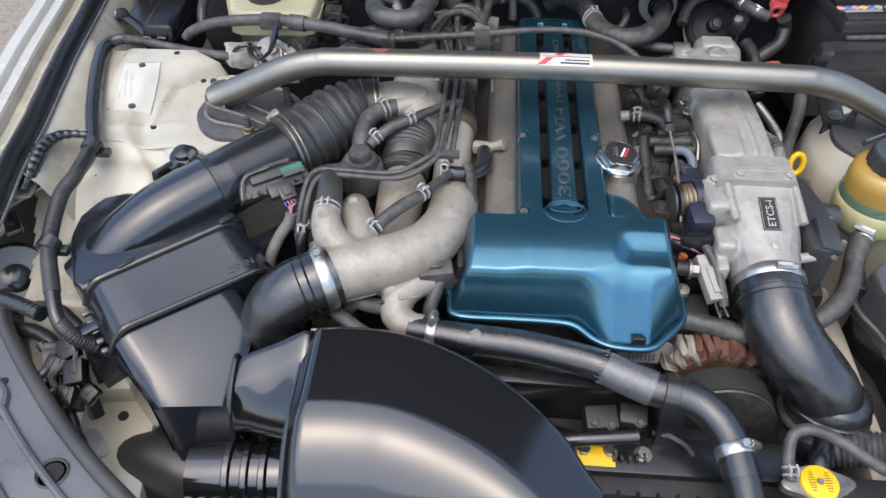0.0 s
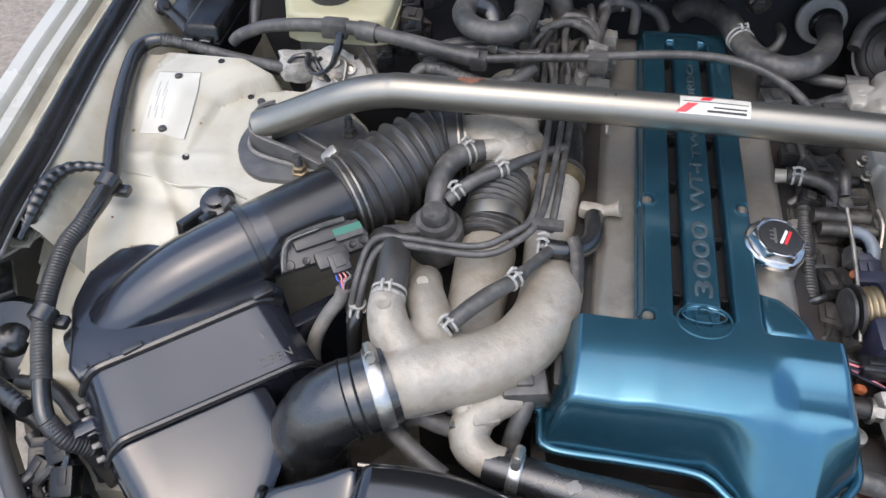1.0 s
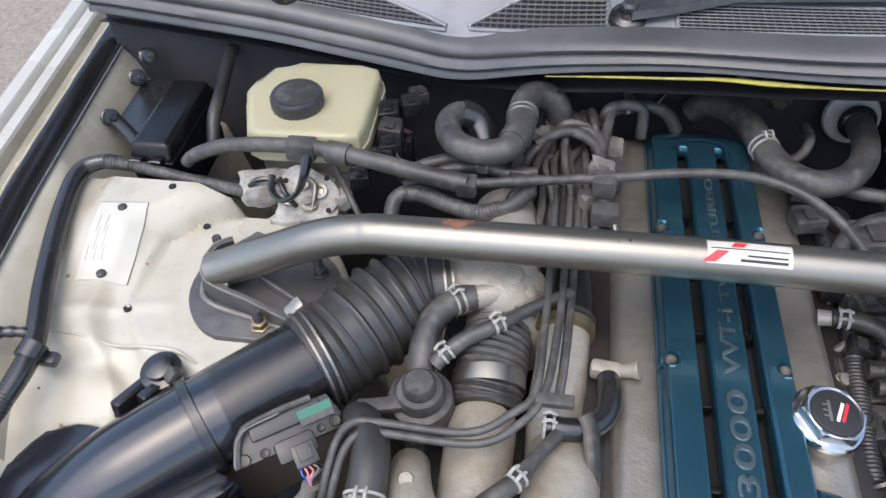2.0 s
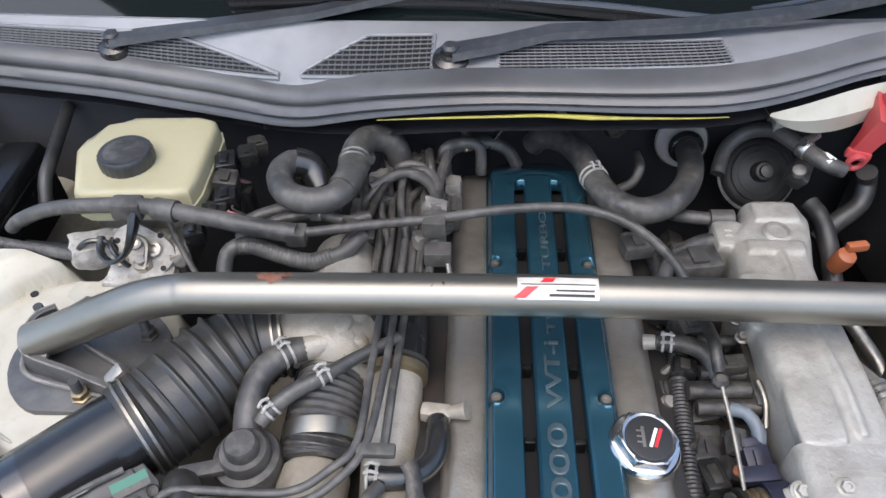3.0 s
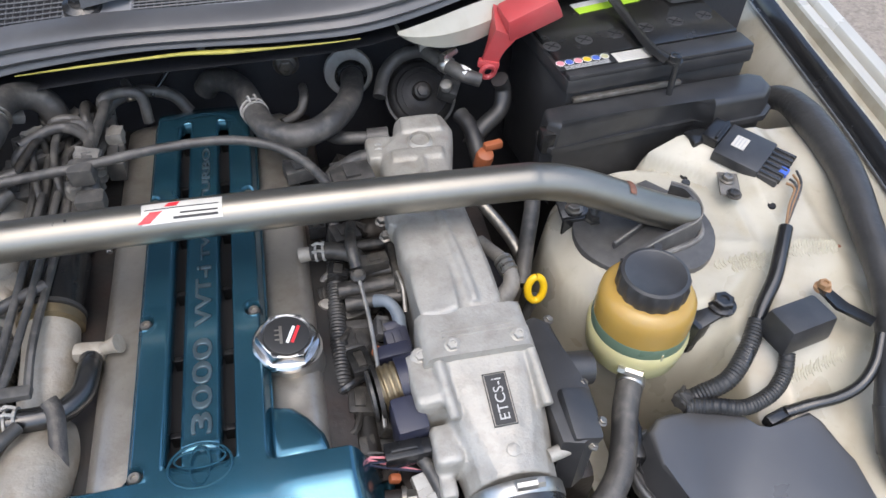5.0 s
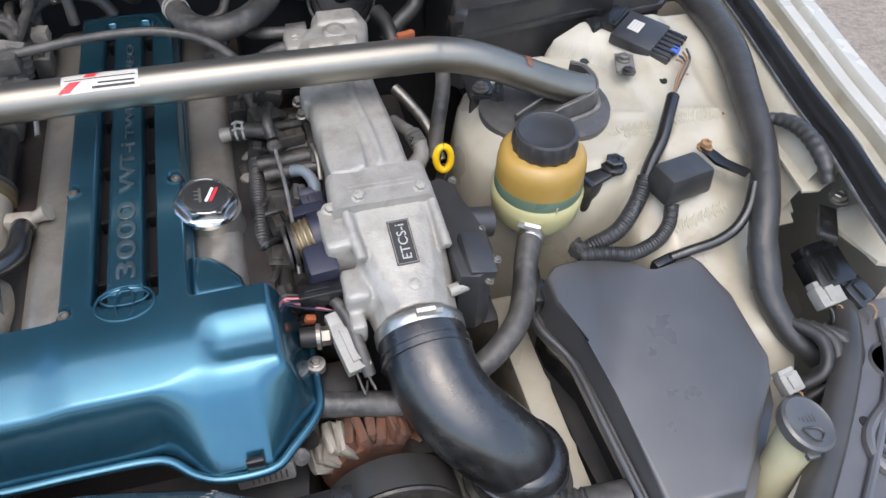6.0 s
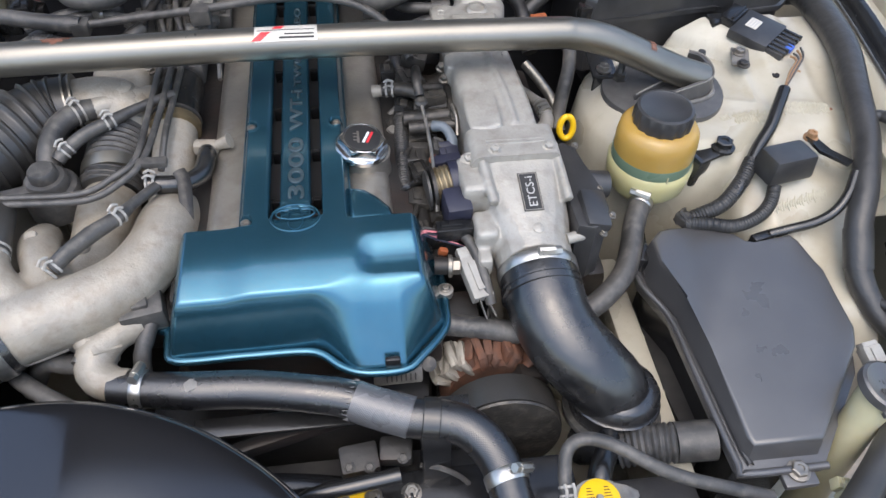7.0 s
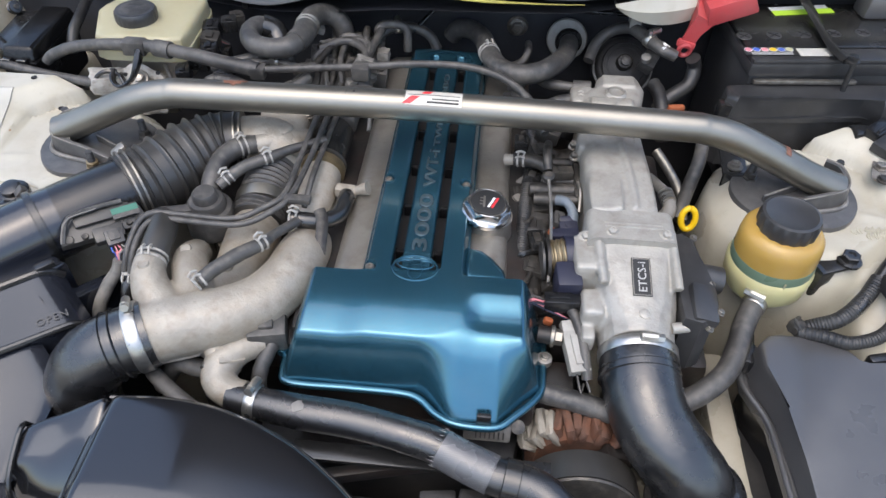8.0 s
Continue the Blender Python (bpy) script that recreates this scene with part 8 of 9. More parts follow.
for k, (sz, at, ro) in enumerate((((0.050, 0.036, 0.030), (-0.508, 1.048, 0.948), (0, 10, 32)), ((0.030, 0.030, 0.026), (-0.486, 1.056, 0.946), (0, 0, 10)), ((0.036, 0.040, 0.030), (-0.468, 1.024, 0.930), (10, 0, 0)), ((0.050, 0.034, 0.024), (-0.442, 1.030, 0.928), (0, 10, 20)), ((0.030, 0.030, 0.030), (-0.440, 1.062, 0.936), (0, 0, 0)), ((0.022, 0.020, 0.020), (-0.412, 1.048, 0.940), (0, 0, 30)), ((0.026, 0.022, 0.018), (-0.482, 1.008, 0.925), (0, 0, 50)))):
    part("casting", bm_lump(sz, at, ro, 0.22, k * 5.3, 6), "corroded", mv, "white corroded casting")
vfm = pose(-0.452, 1.038, 0.947, 38, 0, 8)
vfo = [(0.034 * math.cos(a) * (1 + 0.16 * math.cos(3 * a)), 0.037 * math.sin(a) * (1 + 0.12 * math.cos(3 * a))) for a in np.linspace(0, 2 * math.pi, 31)[:-1]]
fl = bm_prism(vfo, -0.006, 0.004, 0.0015)
bmesh.ops.transform(fl, matrix=vfm, verts=fl.verts)
flange = part("flange", fl, "corroded", mv, "pale corroded flange with bolt holes")
for hx, hy, hr, m in ((-0.024, 0.020, 0.0034, "gap"), (-0.026, 0.008, 0.0030, "gap"), (-0.021, -0.022, 0.0070, "gap"), (0.024, 0.022, 0.0034, "gap"), (0.004, -0.010, 0.0095, "brass"), (0.017, 0.006, 0.0085, "castdark"), (-0.004, 0.016, 0.0085, "castdark"), (0.026, -0.016, 0.0032, "gap")):
    un = bm_lathe([(hr, 0.003), (hr, 0.0046 if m == "gap" else 0.010), (hr * 0.6, 0.005 if m == "gap" else 0.011), (hr * 0.4, 0.0048 if m == "gap" else 0.007)], (hx, hy, 0), seg=16)
    bmesh.ops.transform(un, matrix=vfm, verts=un.verts)
    part("bolt_hole" if m == "gap" else "union", un, m, flange)
part("strap_loop", bm_tube([(-0.444, 1.046, 1.004), (-0.445, 1.030, 0.992), (-0.452, 1.016, 0.975), (-0.470, 1.012, 0.964), (-0.486, 1.024, 0.966), (-0.490, 1.042, 0.974)], [0.006, 0.005, 0.0035, 0.003, 0.003, 0.003], 8, flat=1.6), "rubber", mv, "black hanging strap loop")
for x, y, r in ((-0.472, 1.032, 0.009), (-0.446, 1.028, 0.010), (-0.458, 1.052, 0.008)):
    part("union", bm_lathe([(r, -0.006), (r, 0.006), (r * 0.6, 0.007), (r * 0.6, 0.012)], (x, y, 0.944), (0, -0.2, 1), 12), "castdark", mv)
part("brown_pipe", bm_tube([(-0.425, 1.075, 0.965), (-0.412, 1.055, 0.962), (-0.398, 1.035, 0.955), (-0.385, 1.02, 0.94)], 0.0035, 8), "dusty", mv)
part("dark_ring", bm_tube([(-0.498 + 0.020 * math.cos(a), 1.036 + 0.004 * math.cos(a), 0.955 + 0.018 * math.sin(a)) for a in np.linspace(-0.5, 3.6, 16)], 0.0032, 8), "rubber", mv)
part("pipe", bm_tube([(-0.485, 1.050, 0.962), (-0.477, 1.032, 0.970), (-0.468, 1.022, 0.962), (-0.460, 1.025, 0.942)], 0.0032, 8), "rubber", mv)
part("pipe", bm_tube([(-0.455, 1.050, 0.968), (-0.440, 1.040, 0.966), (-0.442, 1.020, 0.945)], 0.0032, 8), "zinc", mv)
hose("vacuum_hose", [(-0.60, 1.06, 0.935), (-0.565, 1.052, 0.94), (-0.53, 1.048, 0.942), (-0.50, 1.05, 0.93)], 0.011, "conduit", "black boot beside the valve block", "hose")

# relay box
rb = thing("relay_box", (-0.67, 1.16, 0.90), "black plastic relay box with clipped lid", "relay box")
part("case", bm_box((0.048, 0.146, 0.09), (-0.651, 1.136, 0.925), 0.008, (0, 0, 1)), "boxblack", rb)
part("lid", bm_box((0.054, 0.154, 0.022), (-0.651, 1.136, 0.974), 0.006, (0, 0, 1), 0.88, 3), "boxblack", rb)
part("lid_lip", bm_box((0.057, 0.157, 0.005), (-0.651, 1.136, 0.962), 0.002, (0, 0, 1)), "boxblack", rb)
for dx in (-0.012, 0.013):
    part("clip", bm_box((0.014, 0.010, 0.030), (-0.652 + dx, 1.056, 0.957), 0.003), "boxblack", rb)
    part("clip_edge", bm_tube([(-0.659 + dx, 1.051, 0.972), (-0.652 + dx, 1.050, 0.9735), (-0.645 + dx, 1.051, 0.972)], 0.0010, 6), "palegrey", rb, "worn pale clip edge")
r2 = thing("relay_bracket", (-0.72, 1.18, 0.93), "black steel relay bracket bolted through rubber grommets", "bracket")
part("plate", bm_prism([(-0.742, 1.140), (-0.668, 1.118), (-0.672, 1.215), (-0.712, 1.252), (-0.748, 1.246)], 0.944, 0.949, 0.0015), "rubber", r2)
part("fold", bm_box((0.006, 0.10, 0.030), (-0.682, 1.165, 0.938), 0.002, (0, 0, 3)), "rubber", r2)
for gx, gy, gz in ((-0.746, 1.147, 0.958), (-0.748, 1.236, 0.960), (-0.742, 1.268, 0.975)):
    g_ = part("grommet", bm_lathe([(0.68 * r, 0.68 * h) for r, h in ((0.008, -0.014), (0.0155, -0.013), (0.017, -0.008), (0.0125, -0.004), (0.0125, 0.002), (0.0165, 0.005), (0.015, 0.010), (0.009, 0.011))], (gx, gy, gz), (0.75, -0.45, 0.45), 26), "rubber", r2, "rubber bushing")
    part("bush_bolt", bm_lathe([(0.005, 0.006), (0.005, 0.0095), (0.004, 0.011)], (gx, gy, gz), (0.75, -0.45, 0.45), 6), "grimy", g_)
part("arm", bm_tube([(-0.742, 1.148, 0.955), (-0.715, 1.128, 0.950), (-0.690, 1.105, 0.945)], 0.009, 12, flat=0.5), "rubber", r2)
hose("wiring_loom", [(-0.622, 1.282, 0.985), (-0.612, 1.225, 0.982), (-0.602, 1.175, 0.980), (-0.600, 1.145, 0.972), (-0.597, 1.12, 0.95)], 0.0078, "conduit", "black taped wiring loom at the firewall", "wiring", ribs=(0.012, 0.0010))

# left inner fender wiring and plates
wl = thing("wiring_harness", (-0.68, 0.85, 0.93), "black taped wiring harness along the inner fender", "wiring harness")
lp = [(-0.515, 1.030, 0.955), (-0.593, 1.044, 0.955), (-0.668, 1.050, 0.965), (-0.700, 1.046, 0.972), (-0.722, 1.024, 0.970), (-0.708, 0.953, 0.968), (-0.681, 0.865, 0.962), (-0.652, 0.785, 0.957), (-0.653, 0.728, 0.953), (-0.659, 0.690, 0.948), (-0.648, 0.617, 0.933), (-0.622, 0.553, 0.915), (-0.606, 0.522, 0.900), (-0.590, 0.514, 0.882), (-0.572, 0.518, 0.860), (-0.556, 0.53, 0.82)]
part("loom", bm_tube(lp, [0.006, 0.006, 0.0065, 0.009, 0.0105, 0.011, 0.011, 0.0105, 0.0098, 0.0095, 0.0093, 0.009, 0.009, 0.0085, 0.008, 0.008], 16, 0.005), "rubber", wl)
part("conduit", bm_tube(lp[:4], [0.0066, 0.0066, 0.0070, 0.0088], 14, 0.0010, (0.0036, 0.0007)), "dusty", wl, "dusty ribbed conduit")
part("conduit", bm_tube(lp[7:12], 0.0096, 16, 0.0010, (0.0036, 0.0006)), "conduit", wl, "ribbed black conduit")
part("conduit", bm_tube(lp[12:15], 0.0092, 16, 0.0010, (0.0036, 0.0008)), "conduit", wl, "ribbed black conduit")
part("branch", bm_tube([(-0.655, 0.803, 0.962), (-0.679, 0.797, 0.968), (-0.696, 0.786, 0.972), (-0.706, 0.764, 0.972), (-0.707, 0.740, 0.968), (-0.708, 0.715, 0.962), (-0.711, 0.692, 0.953)], [0.0045, 0.005, 0.0065, 0.009, 0.0095, 0.009, 0.007], 12, 0.002, (0.011, 0.0012)), "rubber", wl, "taped branch")
part("branch", bm_tube([(-0.628, 0.528, 0.905), (-0.655, 0.540, 0.902), (-0.690, 0.555, 0.895), (-0.72, 0.57, 0.885)], 0.009, 12, 0.002, (0.008, 0.0010)), "rubber", wl)
for p, r in ((lp[7], 0.0122), (lp[10], 0.0122)):
    part("clip", bm_lathe([(r - 0.001, -0.009), (r + 0.001, -0.008), (r + 0.001, 0.008), (r - 0.001, 0.009)], p, (0.15, 1, 0.2), 20), "rubber", wl, "black harness clip")
    part("clip_foot", bm_box((0.022, 0.014, 0.010), (p[0] + 0.012, p[1], p[2] - 0.010), 0.003), "rubber", wl)
vn = thing("identification_plate", (-0.655, 0.953, 0.955), "white printed identification plate with two rivets", "plate")


def on_plate(u, v, lift):
    """A point of the plate, which lies on the curved panel."""
    c, sn_ = math.cos(radians(6)), math.sin(radians(6))
    x, y = -0.643 + u * c - v * sn_, 0.938 + u * sn_ + v * c
    return Vector((x, y, apron_z(abs(x), y) + lift))


pq = part("plate", bm_loft([[on_plate(u, v, 0.0012) for u in np.linspace(-0.0275, 0.0275, 9)] + [on_plate(u, v, -0.001) for u in np.linspace(0.0275, -0.0275, 9)] for v in np.linspace(-0.05, 0.05, 15)]), "plateface", vn, angle=30)
part("worn_edge", bm_tube([on_plate(0.0272, v, 0.0013) for v in np.linspace(-0.05, 0.05, 12)] + [on_plate(u, 0.0498, 0.0013) for u in np.linspace(0.02, -0.0272, 6)], 0.0005, 5, smooth_path=False), "palegrey", pq, "worn plate edge")
for k in range(7):
    u, v0, h = -0.023 + 0.0030 * k, 0.018 * ((k * 5) % 3 - 1), 0.009 + 0.0035 * (k % 3)
    part("print_bar", bm_tube([on_plate(u, v0 + h * f, 0.0012) for f in (-1, -0.5, 0, 0.5, 1)], 0.0006, 5, smooth_path=False), "printgrey", pq)
for d in (-0.043, 0.041):
    part("rivet", bm_lathe([(0.0055, -0.001), (0.005, 0.002), (0.003, 0.003)], on_plate(0, d, 0.0012), seg=14), "bellow", pq)
cb = thing("clutch_bracket", (-0.53, 0.775, 0.90), "black bracket with bolt behind the air cleaner pipe", "bracket")
part("stay", bm_box((0.012, 0.045, 0.040), (-0.545, 0.762, 0.925), 0.003, (-10, 0, -22)), "rubber", cb)
part("stay", bm_box((0.012, 0.040, 0.040), (-0.525, 0.770, 0.925), 0.003, (-10, 0, -22)), "rubber", cb)
part("head", bm_lathe([(0.020, -0.004), (0.020, 0.003), (0.013, 0.005), (0.013, 0.012), (0.007, 0.014)], (-0.525, 0.788, 0.943), (0, -0.15, 1), 22), "rubber", cb)
# dark discs on the sheet paint the shade inside body holes
for hx, hy in ((-0.597, 0.862), (-0.560, 0.990), (-0.720, 0.86), (-0.605, 1.02)):
    z = apron_z(abs(hx), hy)
    hl = part("body_hole", bm_lathe([(0.0045, -0.001), (0.0045, 0.0012), (0.003, 0.0008)], (hx, hy, z), seg=12), "gap", bpy.data.objects["inner_fender_left"])
bh = thing("fender_bracket", (-0.745, 0.70, 0.90), "cream sheet metal fender bracket", "bracket")
part("flap", bm_prism([(-0.765, 0.640), (-0.700, 0.745), (-0.712, 0.760), (-0.775, 0.70)], 0.925, 0.929, 0.001), "white", bh)
bolt(bh, (-0.745, 0.675, 0.929), 0.007, 0.007)
hn = thing("horn", (-0.745, 0.60, 0.80), "black round horn behind the headlamp support", "horn")
part("bell", bm_lathe([(0.030, -0.03), (0.045, -0.005), (0.050, 0.0), (0.044, 0.006), (0.020, 0.004), (0.012, 0.010)], (-0.735, 0.632, 0.845), (0.5, -0.5, 0.7), 30), "rubber", hn)
for k, (a, b) in enumerate((((-0.715, 0.56, 0.83), (-0.62, 0.52, 0.80)), ((-0.70, 0.585, 0.84), (-0.61, 0.55, 0.84)), ((-0.655, 0.53, 0.84), (-0.60, 0.45, 0.78)))):
    m_ = Vector(a).lerp(Vector(b), 0.5) + Vector((0, 0.012, 0.012))
    hose("wiring_loom", [a, m_, b, Vector(b) + Vector((0.02, -0.03, -0.06))], 0.009 - 0.0015 * k, "conduit", "black ribbed wiring loom behind the headlamp", "wiring", ribs=(0.005, 0.0014))
for p, r_ in (((-0.628, 0.505, 0.835), 20), ((-0.640, 0.475, 0.81), 40), ((-0.607, 0.478, 0.80), 10)):
    connector(p, (0.026, 0.034, 0.026), (30, 10, r_), "boxblack", "black headlamp wiring plugs", wires=2, wire_to=(p[0] + 0.02, p[1] - 0.05, p[2] - 0.03), wire_mats=("dusty", "brownwire"))

lc = thing("headlamp_loom", (-0.60, 0.49, 0.83), "dark taped wiring bundle behind the headlamp support", "wiring loom")
for k in range(9):
    a = 0.7 * k
    p0 = Vector((-0.615 + 0.012 * math.cos(a * 2.1), 0.520 - 0.010 * k, 0.860 - 0.008 * k))
    part("wire", bm_tube([p0, p0 + Vector((0.014 * math.cos(a), -0.016, 0.006)), p0 + Vector((0.022 * math.cos(a + 1), -0.034, -0.010)), p0 + Vector((0.018, -0.050, -0.035))], 0.0034 + 0.0012 * (k % 3), 8), ("rubber", "grimy", "conduit")[k % 3], lc)
for k, (p, sz) in enumerate((((-0.602, 0.510, 0.862), (0.022, 0.026, 0.018)), ((-0.588, 0.486, 0.848), (0.024, 0.030, 0.020)), ((-0.596, 0.462, 0.830), (0.022, 0.026, 0.018)), ((-0.622, 0.492, 0.845), (0.018, 0.030, 0.018)), ((-0.572, 0.470, 0.826), (0.020, 0.022, 0.016)))):
    pb = part("plug", bm_box(sz, p, 0.003, (25, 8 * k - 16, 25 - 14 * k)), "boxblack", lc, "dull black plug")
    part("plug_tab", bm_box((sz[0] * 0.4, sz[1] * 0.5, 0.004), (p[0], p[1], p[2] + sz[2] * 0.52), 0.001, (25, 8 * k - 16, 25 - 14 * k)), "boxblack", pb)

# ---- battery side ----
bt = thing("battery", (0.57, 1.165, 0.83), "black car battery with colourful labels and hold-down", "battery")
part("case", bm_box((0.258, 0.168, 0.19), (0.570, 1.164, 0.915), 0.006), "dull", bt)
part("lid", bm_box((0.266, 0.176, 0.020), (0.570, 1.164, 1.018), 0.005), "dull", bt)
part("lid_step", bm_box((0.262, 0.034, 0.008), (0.570, 1.094, 1.030), 0.003), "dull", bt)
part("lid_top", bm_box((0.258, 0.135, 0.008), (0.570, 1.180, 1.031), 0.003), "rubber", bt)
lb = part("label_strip", bm_box((0.078, 0.022, 0.0008), (0.4690, 1.0995, 1.0356), 0, (0, 0, 0)), "ink", bt, "printed label with coloured warning signs")
for k, c in enumerate(("pinkwire", "blueink", "pinkwire", "yellow", "blueink", "paleyellow")):
    part("sign", bm_lathe([(0.0050, 0), (0.0046, 0.0004)], (0.4385 + 0.0120 * k, 1.1035, 1.0361), seg=16), c, lb)
    part("sign_ring", bm_lathe([(0.0058, 0), (0.0056, 0.0002)], (0.4385 + 0.0120 * k, 1.1035, 1.0359), seg=16), "label", lb)
for k in range(4):
    part("print_bar", bm_box((0.060, 0.0009, 0.0003), (0.470, 1.0895 + 0.0020 * k, 1.0362), 0), "printgrey", lb)
lb3 = part("label_strip", bm_box((0.056, 0.020, 0.0008), (0.5370, 1.0965, 1.0356), 0), "creamlabel", bt, "white paper label")
for k in range(5):
    part("print_bar", bm_box((0.044, 0.0010, 0.0003), (0.537, 1.0900 + 0.0032 * k, 1.0362), 0), "printgrey", lb3)
lb2 = part("label_strip", bm_box((0.098, 0.014, 0.0008), (0.5630, 1.2185, 1.0356), 0, (0, 0, 6)), "lime", bt, "lime green label")
part("print_bar", bm_box((0.094, 0.012, 0.0006), (0.5605, 1.2310, 1.0356), 0, (0, 0, 6)), "label", lb2)
for k in range(6):
    vx, vy = 0.446 + 0.0459 * k, 1.144 + 0.0028 * k
    part("vent_mark", join(bm_box((0.018, 0.0016, 0.0008), (vx, vy, 1.0353), 0, (0, 0, 35)), bm_box((0.018, 0.0016, 0.0008), (vx, vy, 1.0358), 0, (0, 0, -40))), "gap", bt)
    part("vent_plug", bm_lathe([(0.0115, 0), (0.011, 0.0006)], (vx, vy, 1.0348), seg=20), "dull", bt)
part("hold_down", bm_tube([(0.5488, 1.2436, 1.066), (0.5595, 1.2241, 1.054), (0.5634, 1.1904, 1.047), (0.5597, 1.1355, 1.043), (0.5588, 1.0953, 1.041), (0.5673, 1.066, 1.039)], [0.007, 0.010, 0.009, 0.008, 0.010, 0.013], 10, flat=0.4), "rubber", bt, "black steel hold-down strap")
part("hook_rod", bm_tube([(0.571, 1.0574999999999999, 1.05), (0.571, 1.0554999999999999, 0.99)], 0.004, 8), "rubber", bt)
bolt(bt, (0.571, 1.0635, 1.04), 0.007, 0.009, material="rubber")
part("wing_nut", bm_lump((0.016, 0.012, 0.016), (0.547, 1.2458, 1.072), (0, 0, 20), 0.2, 4.0, 3), "zinc", bt, "rusty wing nut")
part("negative_cover", bm_box((0.085, 0.042, 0.034), (0.6870, 1.2132, 1.052), 0.008, (0, 0, 0), 0.88), "matte", bt, "grey terminal cover")
bt.location = pose(0.437, 1.080, 0, 0, 0, 7) @ pose(-0.437, -1.080, 0) @ bt.location
bt.rotation_euler = (0, 0, radians(7))
tcv = thing("terminal_cover", (0.39, 1.16, 1.0), "faded red battery positive terminal cover", "terminal cover")
hd = bm_box((0.076, 0.044, 0.032), (0, 0, 0), 0.006, taper=0.86)
bmesh.ops.transform(hd, matrix=pose(0.410, 1.168, 1.073, 10, -20, 6), verts=hd.verts)
part("hood", hd, "red", tcv, angle=30)
part("neck", bm_loft([[(0.351, 1.158, 1.010), (0.371, 1.154, 1.008), (0.379, 1.168, 1.008), (0.358, 1.174, 1.010)], [(0.357, 1.156, 1.030), (0.378, 1.151, 1.028), (0.388, 1.170, 1.030), (0.364, 1.177, 1.032)], [(0.366, 1.152, 1.060), (0.392, 1.146, 1.050), (0.400, 1.180, 1.064), (0.370, 1.186, 1.076)]]), "red", tcv, angle=25)
part("hinge", bm_box((0.028, 0.010, 0.012), (0.3615, 1.157, 1.010), 0.004, (0, 8, -15)), "red", tcv)
part("eyelet", bm_tube([(0.361 + 0.0085 * math.cos(a), 1.154 - 0.002 * math.sin(a), 1.001 + 0.0095 * math.sin(a)) for a in np.linspace(0.3, 6.58, 20)], 0.0036, 8, smooth_path=False), "red", tcv)
hose("battery_cable", [(0.375, 1.148, 0.992), (0.382, 1.150, 0.975), (0.376, 1.135, 0.955), (0.350, 1.120, 0.940), (0.33, 1.11, 0.92)], 0.0105, "conduit", "black battery cable down from the terminal", "cable", ribs=(0.008, 0.0008))
hose("battery_cable", [(0.350, 1.150, 0.992), (0.330, 1.156, 0.998), (0.312, 1.180, 1.000), (0.298, 1.205, 1.000), (0.285, 1.222, 0.998), (0.260, 1.232, 0.985), (0.238, 1.222, 0.968), (0.226, 1.195, 0.95)], [0.009, 0.0095, 0.010, 0.010, 0.0095, 0.009, 0.009, 0.009], "dusty", "grey battery cable looping to the firewall", "cable", clamps=((2, "worm"),))
connector((0.330, 1.158, 1.000), (0.013, 0.016, 0.012), (0, 0, 30), "label", "white tape tag on the battery cable")
connector((0.292, 1.222, 1.008), (0.018, 0.024, 0.024), (0, 0, 0), "whiteplastic", "pale cable clip at the cowl")

fb = thing("fuse_box", (0.56, 1.02, 0.93), "long black plastic engine bay fuse box", "fuse box")
fo = [(0.404, 1.045), (0.416, 1.032), (0.605, 1.059), (0.628, 1.043), (0.700, 1.052), (0.718, 1.068), (0.718, 1.094), (0.700, 1.104), (0.460, 1.077), (0.408, 1.072)]
part("lid", bm_prism(fo, 0.965, 0.998, 0.008, 0.004, 3), "dull", fb)
part("case", bm_prism([(x, y + 0.004) for x, y in fo], 0.88, 0.962, 0.004), "dull", fb)
part("lid_lip", bm_prism([(x + (0.005 if x > 0.56 else -0.005), y - 0.003) for x, y in fo], 0.958, 0.966, 0.002), "dull", fb)
part("clip", bm_box((0.030, 0.026, 0.036), (0.600, 1.023, 0.950), 0.004, (0, 0, 8)), "rubber", fb, "black clip")
part("clip", bm_box((0.018, 0.020, 0.030), (0.408, 1.044, 0.97), 0.004), "rubber", fb)
part("tape", bm_box((0.150, 0.008, 0.006), (0.520, 1.081, 1.003), 0.002, (0, 0, 6)), "zinc", fb, "pale trim strip")
bb_ = thing("fender_bracket", (0.44, 0.97, 0.90), "black bolted bracket beside the fuse box", "bracket")
part("plate", bm_box((0.034, 0.060, 0.006), (0.413, 0.960, 0.945), 0.003, (12, 0, 0)), "rubber", bb_)
part("leg", bm_box((0.034, 0.006, 0.08), (0.413, 0.932, 0.905), 0.002), "rubber", bb_)
bolt(bb_, (0.413, 0.945, 0.946), 0.007, 0.007)

# power steering reservoir
ps = thing("fluid_reservoir", (0.437, 0.795, 0.88), "amber and pale yellow steering fluid reservoir with black cap", "reservoir")
pc = (0.437, 0.796, 0.0)
part("cup", bm_lathe([(0.030, 0.872), (0.043, 0.876), (0.0500, 0.886), (0.0525, 0.905), (0.0530, 0.916), (0.0505, 0.920)], pc, seg=44), "paleyellow", ps)
part("fluid_band", bm_lathe([(0.0500, 0.918), (0.0503, 0.921), (0.0503, 0.931), (0.0497, 0.934)], pc, seg=44), "greenband", ps, "greenish fluid level band")
part("upper", bm_lathe([(0.0495, 0.933), (0.0495, 0.952), (0.0480, 0.964), (0.0430, 0.971), (0.036, 0.974)], pc, seg=44), "amber", ps, "amber upper tank")
